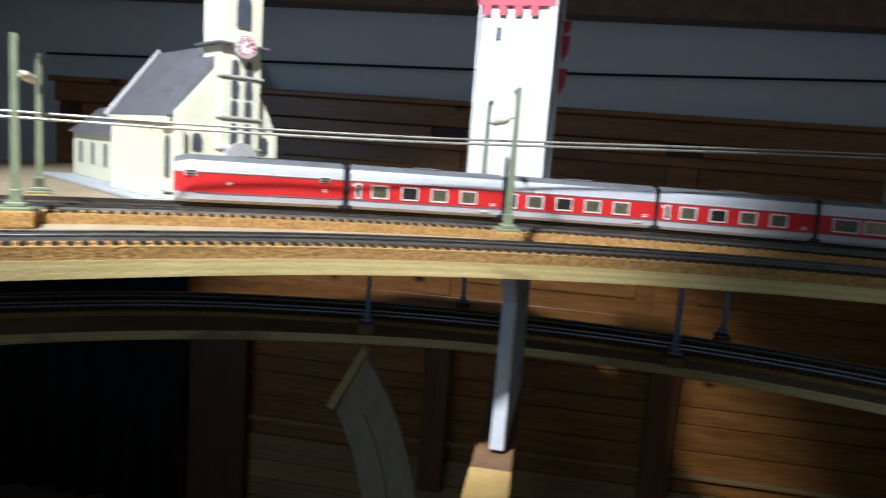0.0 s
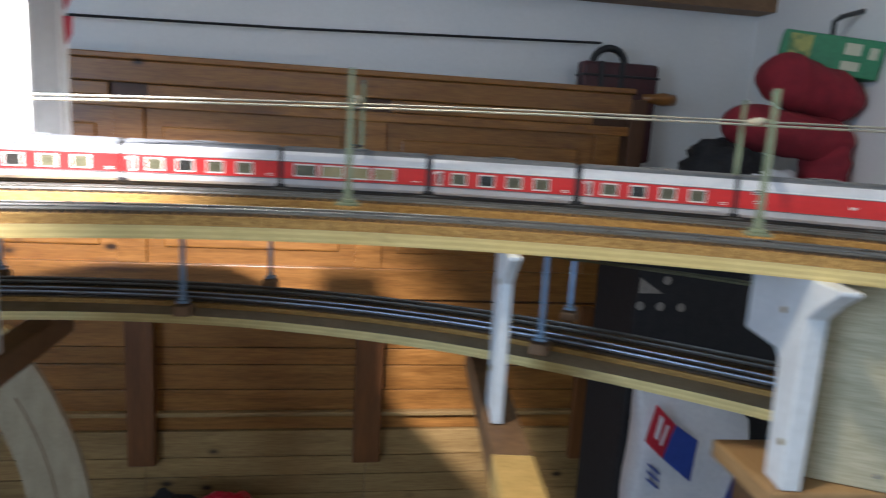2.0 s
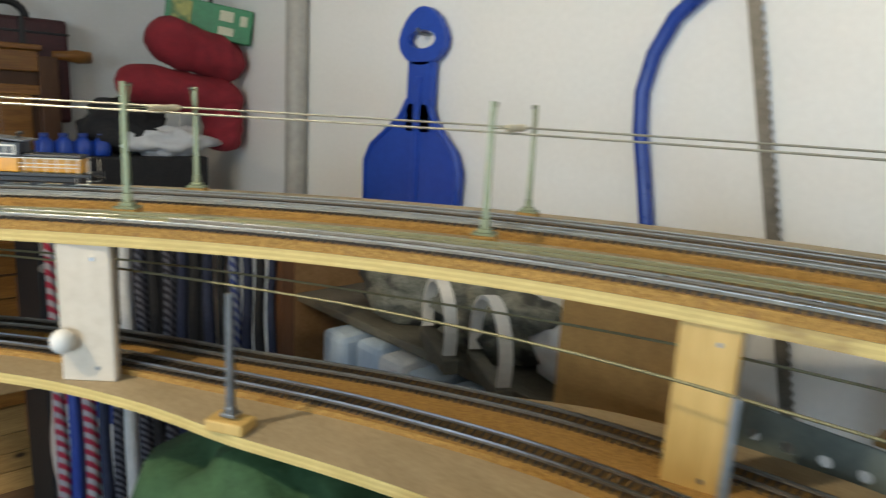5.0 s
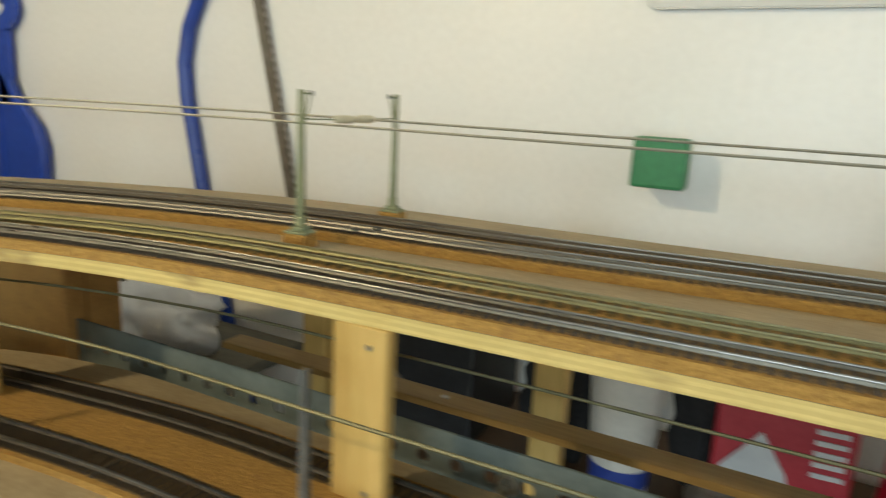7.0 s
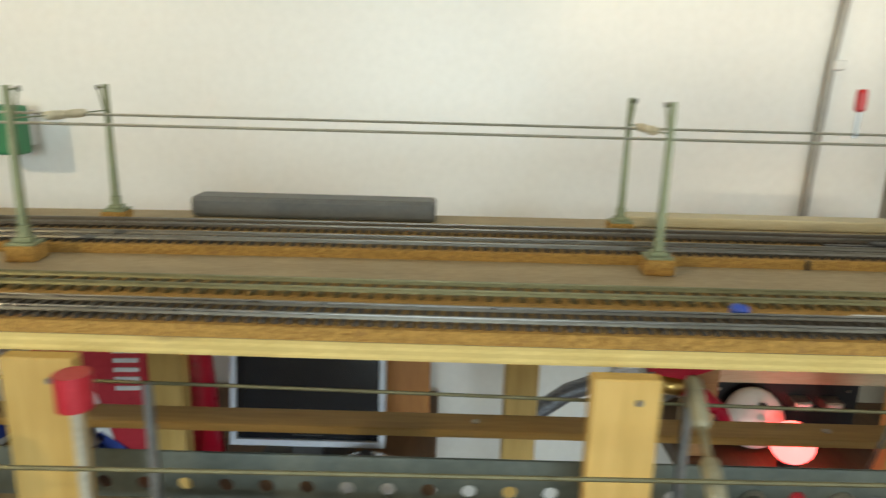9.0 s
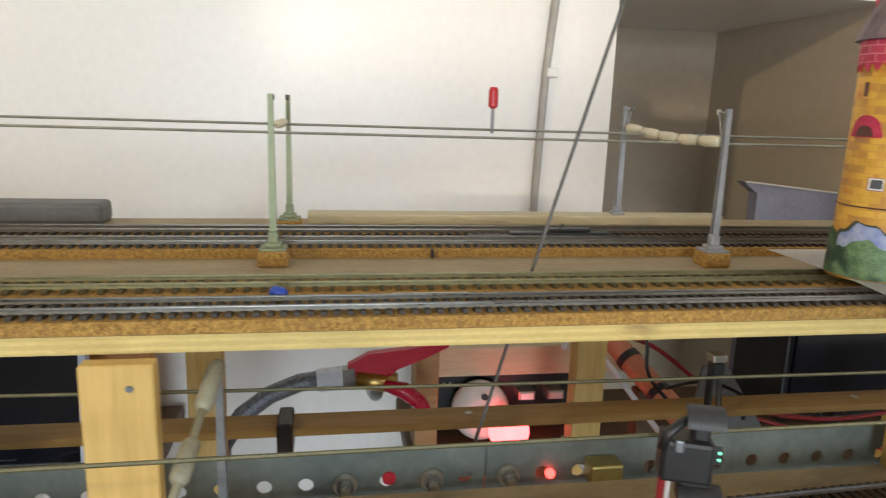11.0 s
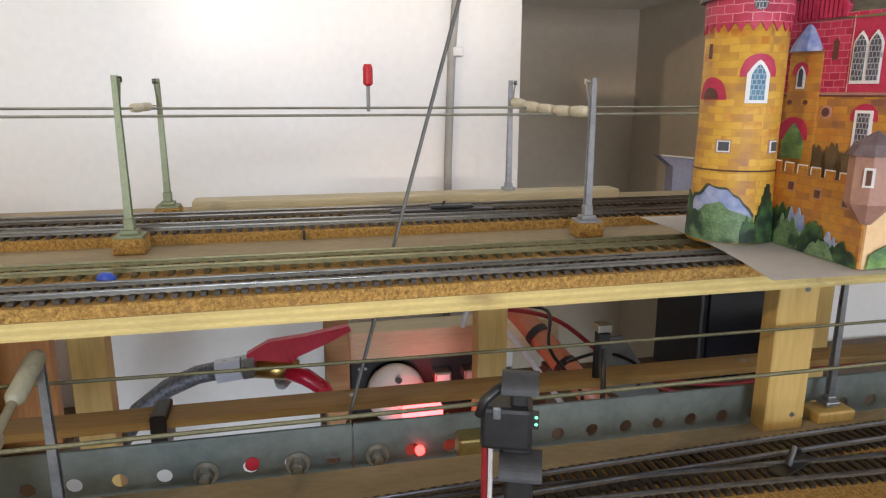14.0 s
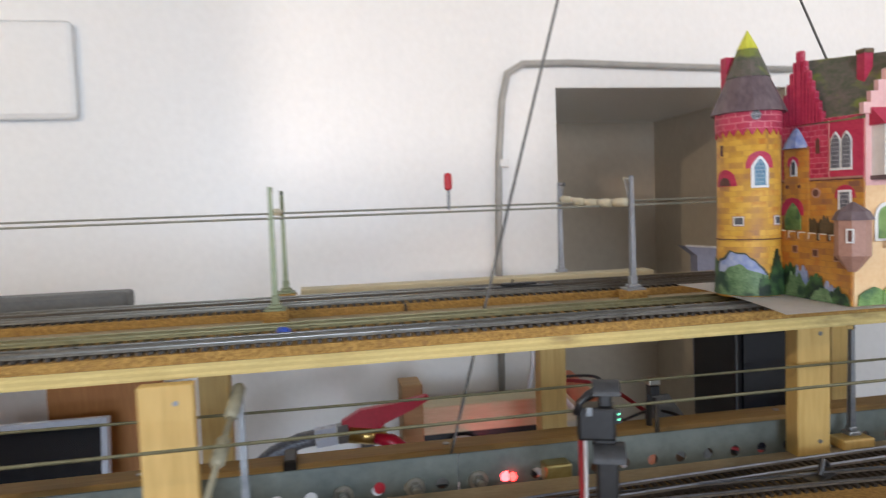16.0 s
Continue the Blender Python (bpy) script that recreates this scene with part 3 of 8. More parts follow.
def catenary():
    front = [along(e_mast, s, 1.10) for s in MAST_S]
    rear = [along(e_rear, s + 0.004, 1.10) for s in MAST_S]
    rear[-1] = pose(1.613, -1.4250, 1.10, 0, 0, -90)
    a = mast("catenary_mast", front[0], 0.105, MAST, "slim grey-green catenary mast on a cork block", "catenary masts", arm=1)
    for m in front[1:-1]:
        copy_thing(a, m)
    mast("catenary_mast", front[-1], 0.105, STEELMAST, "slim steel-grey catenary mast on a cork block", "catenary masts", arm=1, knob=CREAM)
    b = mast("rear_catenary_mast", rear[0], 0.105, MAST, "slim grey-green catenary mast behind the tracks", "rear catenary masts", arm=-1)
    for m in rear[1:-1]:
        copy_thing(b, m)
    mast("rear_catenary_mast", rear[-1], 0.105, STEELMAST, "slim steel-grey catenary mast behind the tracks", "rear catenary masts", block=False, arm=-1)
    for i, (p, q) in enumerate(zip(front, rear)):
        last = i == len(MAST_S) - 1
        u, v = p.translation + Vector((0, 0, 0.080 if last else 0.083)), q.translation + Vector((0, 0, 0.086 if last else 0.083))
        t = thing("insulator_chain", "cream moulded insulator links slung between two masts", "insulator", "insulator chains")
        sag = lambda f: u.lerp(v, f) - Vector((0, 0, (0.003 if last else 0.0006) * math.sin(math.pi * f)))
        part("span_wire", rod(bmesh.new(), [sag(k / 8) for k in range(9)], 0.0006, 6), MAST, t)
        n, lo, hi, g = (5, 0.03, 0.97, 0.0047) if last else (2, 0.30, 0.74, 0.0036)
        h = (v - u).length * (hi - lo) / n * 0.47
        for k in range(n):
            f = lo + (hi - lo) * (k + 0.5) / n
            c, d = sag(f), (sag(f + 0.02) - sag(f - 0.02)).normalized()
            part("link", rod(bmesh.new(), [c - d * h, c - d * h * 0.8, c, c + d * h * 0.75, c + d * h], [g * 0.45, g * 0.90, g, g * 0.9, g * 0.4], 10), CREAM, t, smooth=True)
    hang = ease([(0.5, 1.155), (0.90, 1.157), (1.10, 1.162), (1.35, 1.174), (1.65, 1.182), (2.2, 1.181), (4.9, 1.179)])
    for f, z in ((e_three, -0.003), (e_four, 0.0015)):
        pts = [m.translation + Vector((0, 0, hang(s) + z)) for s, m in course(f, 0.5, 4.82, 0.04)]
        solid("contact_wire", rod(bmesh.new(), pts, 0.0012, 6), WIREUP, "thin brass contact wire over the tracks", "wire", "contact wires")


catenary()


# ---- supports between the two levels ----
def bracket_support(s, e0, e1, z0, thick, material, label, lip=0.034, turn=0.0, foot=0.0, cut=0.0):
    """A painted board that stands across the track, with a nose under the board's edge."""
    f = lambda q: e0
    m = along(f, s) @ Matrix.Rotation(math.radians(turn), 4, "Z")
    w = e1 - e0
    base = [(0, z0), (foot, z0), (foot * 1.2, cut - 0.006), (foot * 1.5, cut), (w, cut)] if foot else [(0, z0), (w, z0)]
    outline = base + [(w, PLY0), (-lip, PLY0), (-lip, PLY0 - 0.003), (-lip * 0.5, PLY0 - 0.014), (0, PLY0 - 0.028)]
    bm = bmesh.new()
    prism(bm, outline, thick, m @ Matrix(((0, 1, 0, -thick / 2), (1, 0, 0, 0), (0, 0, 1, 0), (0, 0, 0, 1))))
    es = [e for e in bm.edges]
    bmesh.ops.bevel(bm, geom=es, offset=0.0008, segments=1, affect="EDGES")
    t = thing("board_support", label, "support", "board supports")
    part("panel", bm, material, t)
    for u, z in ((0.35, PLY0 - 0.030), (0.08 if foot else 0.70, z0 + 0.035)):
        for side in (-1, 1):
            p, q = m @ Vector((side * thick / 2, w * u, z)), m @ Vector((side * (thick / 2 + 0.0012), w * u, z))
            part("screw", rod(bmesh.new(), [p, q], 0.0026, 10), BRASSY, t, "brass screw head")
    return t


def face_support(s0, s1, e, z0, thick, material, label, rounded=0.0):
    f = lambda q: e
    m = along(f, (s0 + s1) / 2)
    w = (spot(s1, e) - spot(s0, e)).length / 2
    if rounded:
        outline = [(-w, z0), (w, z0), (w, PLY0 - rounded)]
        outline += [(w - rounded + rounded * math.cos(a), PLY0 - rounded + rounded * math.sin(a)) for a in (0.5, 1.0, 1.57)]
        outline += [(-w + rounded - rounded * math.cos(a), PLY0 - rounded + rounded * math.sin(a)) for a in (1.57, 1.0, 0.5)] + [(-w, PLY0 - rounded)]
    else:
        outline = [(-w, z0), (w, z0), (w, PLY0), (-w, PLY0)]
    bm = prism(bmesh.new(), outline, thick, m)
    bmesh.ops.bevel(bm, geom=list(bm.edges), offset=0.0008, segments=1, affect="EDGES")
    t = thing("board_support", label, "support", "board supports")
    part("panel", bm, material, t)
    for z in (PLY0 - 0.012, z0 + 0.012):
        p, q = m @ Vector((w * 0.35, -0.0010, z)), m @ Vector((w * 0.35, 0.001, z))
        part("screw", rod(bmesh.new(), [p, q], 0.0018, 10), STEEL, t, "small screw head")
    return t


bracket_support(1.156, 0.049, 0.200, 0.931, 0.011, WPAINT, "white painted plywood bracket on a brown beam", turn=-19)
bracket_support(1.592, 0.022, 0.070, 0.929, 0.009, WPAINT, "white painted plywood bracket on a brown beam", turn=4)
bracket_support(1.808, 0.002, 0.095, 0.915, 0.015, WPAINT, "white painted bracket with a rounded nose", turn=15, foot=0.026, cut=1.012)
face_support(1.822, 1.890, 0.030, 0.9150, 0.009, GREENPLY, "pale grained board with rounded upper corners", 0.022)
face_support(2.047, 2.092, -0.012, LOW1, 0.010, CREAMPLY, "cream board post standing on the lower level")
face_support(2.546, 2.585, -0.020, LOW1, 0.016, PINE, "pale pine post standing on the lower level")
for s, half, e in ((2.908, 0.0190, -0.008), (3.322, 0.0190, -0.003), (3.6225, 0.0175, -0.010)):
    face_support(s - half, s + half, e, LOW1, 0.010, PINE, "pale pine post standing on the lower level")
face_support(4.122, 4.154, 0.040, LOW1, 0.016, PINE, "pale pine post standing on the lower level")


# ---- train ----
def coach_shell(bm_skirt, bm_red, bm_silver, bm_roof, half, w, nose=0):
    """Side bands of a coach; nose: +1 or -1 rounds that end."""
    bands = [(bm_skirt, [(w * 0.84, 0.0015), (w * 0.95, 0.004), (w, 0.0098)]), (bm_red, [(w + 0.0001, 0.0098), (w + 0.0001, 0.0260)]), (bm_silver, [(w, 0.0260), (w * 0.99, 0.0290), (w * 0.95, 0.0325), (w * 0.86, 0.0358)]), (bm_roof, [(w * 0.86, 0.0358), (w * 0.72, 0.0380), (w * 0.45, 0.0396), (0.0, 0.0402)])]
    xs = [-half, half]
    if nose:
        xs = [-half * nose] + [nose * (half - 0.016 + 0.016 * u) for u in (0.0, 0.35, 0.65, 0.85, 0.96, 1.0)]
    for bm, prof in bands:
        rings = []
        for x in xs:
            d = 0.0
            if nose:
                d = max(0.0, (x * nose - (half - 0.016)) / 0.016)
            k = math.sqrt(max(0.0, 1 - d**2 * 0.72))
            ring = [(y * k, z) for y, z in prof]
            full = ring + [(-y, z) for y, z in ring[::-1]]
            dz = 0.003 * d**2
            rings.append([bm.verts.new((x, y, z - (dz if z > 0.03 else 0))) for y, z in full])
        n = len(rings[0])
        for a, b in zip(rings, rings[1:]):
            for i in range(n - 1):
                if i != len(prof) - 1 or bm is bm_skirt:
                    bm.faces.new((a[i], a[i + 1], b[i + 1], b[i]))
        for r in (rings[0], rings[-1]):
            if bm is not bm_roof:
                bm.faces.new(r)
        if bm is bm_skirt:
            for a, b in zip(rings, rings[1:]):
                bm.faces.new((a[0], a[-1], b[-1], b[0]))
    for bm, _ in bands:
        bmesh.ops.remove_doubles(bm, verts=bm.verts, dist=0.00005)


def framed_window(t, x, z0, w, h, side, y, pane=None):
    bm = bmesh.new()
    fr = 0.0012
    yy = (y, y + side * 0.0007)
    a, b = min(yy), max(yy)
    for x0, x1, q0, q1 in ((x - fr, x, z0 - fr, z0 + h + fr), (x + w, x + w + fr, z0 - fr, z0 + h + fr), (x, x + w, z0 - fr, z0), (x, x + w, z0 + h, z0 + h + fr)):
        box(bm, x0, x1, a, b, q0, q1)
    win = part("window", bm, WINFRAME, t)
    yy = (y, y + side * 0.0003)
    part("pane", B(x, x + w, min(yy), max(yy), z0, z0 + h), pane or PANE, win)


def wheels(t, x):
    bm = bmesh.new()
    for y in (-0.0082, 0.0082):
        rod(bm, [(x, y - 0.0012, 0.0046), (x, y + 0.0012, 0.0046)], 0.0046, 14)
    rod(bm, [(x, -0.0082, 0.0046), (x, 0.0082, 0.0046)], 0.001, 6)
    part("wheelset", bm, BLACK, t)


def coach(name, label, group, nose=0, half=0.0688, wide=False):
    t = thing(name, label, "model coach", group)
    w = 0.0162
    parts = [bmesh.new() for _ in range(4)]
    coach_shell(*parts, half, w, nose)
    part("skirt", parts[0], SILVER, t, "silver lower skirt")
    part("red_band", parts[1], COACHRED, t, "red window band")
    part("silver_band", parts[2], SILVER, t, "silver upper band")
    part("roof", parts[3], ROOF, t, "dark grey roof", smooth=True)
    for side in (-1, 1):
        y = side * (w + 0.0001)
        yy = sorted((y - side * 0.0004, y + side * 0.00025))
        xa, xb = (-half, half - 0.017) if nose > 0 else ((-half + 0.017, half) if nose < 0 else (-half, half))
        part("dark_line", B(xa, xb, yy[0], yy[1], 0.0092, 0.0100), ROOF, t)
        part("pale_line", B(xa, xb, yy[0], yy[1], 0.0268, 0.0276), LOCOWHITE, t)
        part("gutter_line", B(xa, xb, yy[0], yy[1], 0.0258, 0.0263), ROOF, t)
        if nose:
            for x in (nose * (half - 0.013), -nose * (half - 0.016)):
                bm = B(x - 0.0045, x + 0.0045, y - 0.0006, y + 0.0006, 0.0232, 0.0284)
                vent = part("vent", bm, WINFRAME, t)
                for k in range(2):
                    part("slat", B(x - 0.0038, x + 0.0038, y - 0.0010, y + 0.0010, 0.0239 + k * 0.0021, 0.0253 + k * 0.0021), BLACK, vent)
            x = nose * (half - 0.044)
            bm = prism(bmesh.new(), [(x - 0.003, 0.0165), (x - 0.0005, 0.0165), (x + 0.003, 0.0185), (x - 0.0005, 0.0192), (x - 0.0025, 0.0188)], side * 0.0004, Matrix.Translation((0, y, 0)))
            part("emblem", bm, LOCOWHITE, t)
            yy = sorted((y, y + side * 0.0004))
            for z in (0.0150, 0.0168):
                part("marking", B(-nose * (half - 0.016) - 0.002, -nose * (half - 0.016) + 0.002, yy[0], yy[1], z, z + 0.0009), LOCOWHITE, t)
        elif wide:
            for k in range(4):
                framed_window(t, -0.0570 + k * 0.0252, 0.0134, 0.0196, 0.0098, side, y, PANE if k == 0 else PANELIT)
            yy = sorted((y, y + side * 0.0004))
            part("marking", B(half - 0.013, half - 0.006, yy[0], yy[1], 0.0128, 0.0137), LOCOWHITE, t)
        else:
            for k in range(4):
                framed_window(t, -0.0490 + k * 0.0266, 0.0132, 0.0132, 0.0096, side, y, PANEDARK if k == 1 else PANE)
            framed_window(t, -0.0628, 0.0122, 0.0030, 0.0112, side, y, PANEDARK)
            yy = sorted((y, y + side * 0.0004))
            for z in (0.0118, 0.0134):
                part("marking", B(half - 0.011, half - 0.006, yy[0], yy[1], z, z + 0.0009), LOCOWHITE, t)
            part("marking", B(-half + 0.0022, -half + 0.0042, yy[0], yy[1], 0.0215, 0.0240), LOCOWHITE, t)
            part("skirt_marking", B(half - 0.020, half - 0.012, yy[0], yy[1], 0.0060, 0.0074), WINFRAME, t)
    for end in (-1, 1):
        if end != nose:
            part("bellows", B(min(end * half, end * (half + 0.0036)), max(end * half, end * (half + 0.0036)), -0.0150, 0.0150, 0.0025, 0.0385, None, 0.0006), BLACK, t)
            part("bellows_foot", B(min(end * half, end * (half + 0.0036)) - 0.003, max(end * half, end * (half + 0.0036)) + 0.003, -0.0155, 0.0155, 0.0012, 0.0050, None, 0.0006), BLACK, t)
    for x in (-half + 0.001, half - 0.001) if not nose else (-nose * (half - 0.001), nose * (half - 0.034)):
        wheels(t, x)
    part("underframe", B(-half + 0.006, half - (0.030 if nose > 0 else 0.006), -0.0118, 0.0118, -0.0006, 0.0016), BLACK, t)
    if wide:
        bm = B(-0.012, 0.012, -0.007, 0.007, 0.0398, 0.0412, None, 0.0005)
        part("roof_base", bm, ROOF, t)
        bm = rod(bmesh.new(), [(-0.008, -0.005, 0.0412), (0.006, -0.005, 0.0440), (0.006, 0.005, 0.0440), (-0.008, 0.005, 0.0412)], 0.0007, 6)
        rod(bm, [(0.006, -0.006, 0.0440), (-0.006, -0.006, 0.0452), (-0.006, 0.006, 0.0452), (0.006, 0.006, 0.0440)], 0.0007, 6)
        part("folded_collector", bm, BLACK, t)
    else:
        part("roof_hatch", B(-0.012, 0.012, -0.004, 0.004, 0.0398, 0.0412, None, 0.0008), ROOF, t)
    if nose:
        part("coupler", rod(bmesh.new(), [(nose * half, 0, 0.0065), (nose * (half + 0.008), 0, 0.0065), (nose * (half + 0.008), 0, 0.0090)], 0.0013, 8), BLACK, t)
    return t


def train():
    pitch = 0.1448
    places = course(e_four, 0.60, 2.2, 0.004)
    head = 1.890
    ref = min(range(len(places)), key=lambda i: abs(places[i][0] - head))

    def at_back(d):
        i = max(0, min(len(places) - 1, ref - round(d / 0.004)))
        return places[i][1].translation

    def place(front, length):
        a, b = at_back(front + length - 0.012), at_back(front + 0.012)
        t = (b - a).normalized()
        c = (at_back(front) + at_back(front + length)) / 2
        return Matrix(((t.x, -t.y, 0, c.x), (t.y, t.x, 0, c.y), (0, 0, 1, RAIL1), (0, 0, 0, 1)))

    van = coach("end_coach", "red and silver windowless end coach with a rounded nose", "coaches of the train", nose=1)
    van.matrix_world = place(0.0, 0.1406)
    c = coach("passenger_coach", "red and silver passenger coach with four framed windows", "coaches of the train")
    c.matrix_world = place(pitch, 0.1406)
    for k in (2, 4, 5, 6):
        copy_thing(c, place(k * pitch, 0.1406))
    d = coach("dining_coach", "red and silver coach with wide pale windows and a roof collector", "coaches of the train", wide=True)
    d.matrix_world = place(3 * pitch, 0.1406)
    van2 = coach("end_coach", "red and silver windowless end coach with a rounded nose", "coaches of the train", nose=-1)
    van2.matrix_world = place(7 * pitch, 0.1406)
    # the shunter is coupled ahead of the coaches
    loco(place(-0.139, 0.120) @ Matrix.Diagonal((1.06, 1.08, 1.22, 1)))


def loco(m):
    t = thing("shunting_locomotive", "ochre and black model shunting locomotive with white handrails", "model locomotive", at=m)
    h = 0.054
    part("frame_plate", B(-h, h, -0.0145, 0.0145, 0.0085, 0.0118, None, 0.0006), BLACK, t)
    part("skirt", B(-0.040, 0.046, -0.012, 0.012, 0.0035, 0.0088, None, 0.001), BLACK, t)
    part("long_hood", B(-0.009, 0.046, -0.0095, 0.0095, 0.0118, 0.0238, None, 0.0012), LOCO, t, "ochre engine hood")
    part("hood_top", B(-0.009, 0.0465, -0.0090, 0.0090, 0.0238, 0.0275, None, 0.0014), BLACK, t)
    part("short_hood", B(-0.046, -0.033, -0.0095, 0.0095, 0.0118, 0.0238, None, 0.0012), LOCO, t)
    part("short_hood_top", B(-0.0465, -0.033, -0.0090, 0.0090, 0.0238, 0.0268, None, 0.0012), BLACK, t)
    part("cab_side", B(-0.033, -0.009, -0.0135, 0.0135, 0.0118, 0.0240, None, 0.0008), LOCO, t, "ochre cab side")
    part("cab", B(-0.036, -0.008, -0.0132, 0.0132, 0.0240, 0.0368, None, 0.0008), BLACK, t)
    bm = bmesh.new()
    prism(bm, [(-0.0405, 0.0395), (-0.002, 0.0372), (-0.002, 0.0386), (-0.0405, 0.0410)], 0.030, Matrix.Translation((0, -0.015, 0)))
    part("cab_roof", bm, ROOF, t)
    part("exhaust", rod(bmesh.new(), [(-0.014, 0, 0.039), (-0.014, 0, 0.043), (-0.010, 0, 0.0445)], 0.0016, 8), BLACK, t)
    for side in (-1, 1):
        y = side * 0.0134
        fr = part("cab_window", B(-0.029, -0.0115, min(y, y + side * 0.0006), max(y, y + side * 0.0006), 0.0262, 0.0345), LOCOWHITE, t, "white framed cab window")
        for x in (-0.0275, -0.0197):
            yy = sorted((y + side * 0.0005, y + side * 0.0010))
            part("pane", B(x, x + 0.0066, yy[0], yy[1], 0.0274, 0.0330), DARKWIN, fr)
        yy = sorted((side * 0.0095, side * 0.0142))
        part("white_line", B(-0.0465, 0.0465, yy[0], yy[1], 0.0235, 0.0242), LOCOWHITE, t)
        bm = bmesh.new()
        for z in (0.0165, 0.0195):
            rod(bm, [(-0.008, side * 0.0138, z), (0.046, side * 0.0138, z)], 0.0004, 5)
        part("handrail", bm, LOCOWHITE, t)
        for k in range(6):
            x = -0.004 + k * 0.0098
            part("stanchion", rod(bmesh.new(), [(x, side * 0.0138, 0.0118), (x, side * 0.0138, 0.0238)], 0.0005, 5), LOCOWHITE, t)
        for x in (-0.047, 0.047):
            bm = rod(bmesh.new(), [(x + 0.007, side * 0.0138, 0.0105), (x + 0.007, side * 0.0138, 0.003), (x - 0.004, side * 0.0138, 0.003), (x - 0.004, side * 0.0138, 0.0105)], 0.0006, 5)
            rod(bm, [(math.copysign(0.0545, x), side * 0.0138, 0.003), (math.copysign(0.0545, x), side * 0.0138, 0.023)], 0.0006, 5)
            part("step", bm, LOCOWHITE, t)
    for x in (-0.028, 0.002, 0.032):
        bm = bmesh.new()
        for y in (-0.0082, 0.0082):
            rod(bm, [(x, y - 0.0012, 0.006), (x, y + 0.0012, 0.006)], 0.006, 16)
        part("wheelset", bm, BLACK, t)
    for end in (-1, 1):
        part("buffer_beam", B(min(end * h, end * (h + 0.002)), max(end * h, end * (h + 0.002)), -0.0145, 0.0145, 0.007, 0.0125), BLACK, t)
        part("coupler", rod(bmesh.new(), [(end * (h + 0.002), 0, 0.008), (end * (h + 0.010), 0, 0.008)], 0.0014, 8), BLACK, t)
        for y in (-0.009, 0.009):
            bm = rod(bmesh.new(), [(end * (h + 0.001), y, 0.0105), (end * (h + 0.005), y, 0.0105), (end * (h + 0.0052), y, 0.0105), (end * (h + 0.006), y, 0.0105)], [0.001, 0.001, 0.0024, 0.0024], 10)
            part("buffer", bm, BLACK, t)
    return t


train()


# ---- church ----
def arched(x0, x1, z0, z1, n=6):
    r = (x1 - x0) / 2
    c = (x0 + x1) / 2
    return [(x0, z0), (x1, z0), (x1, z1 - r)] + [(c + r * math.cos(a * math.pi / n), z1 - r + r * math.sin(a * math.pi / n)) for a in range(1, n)] + [(x0, z1 - r)]


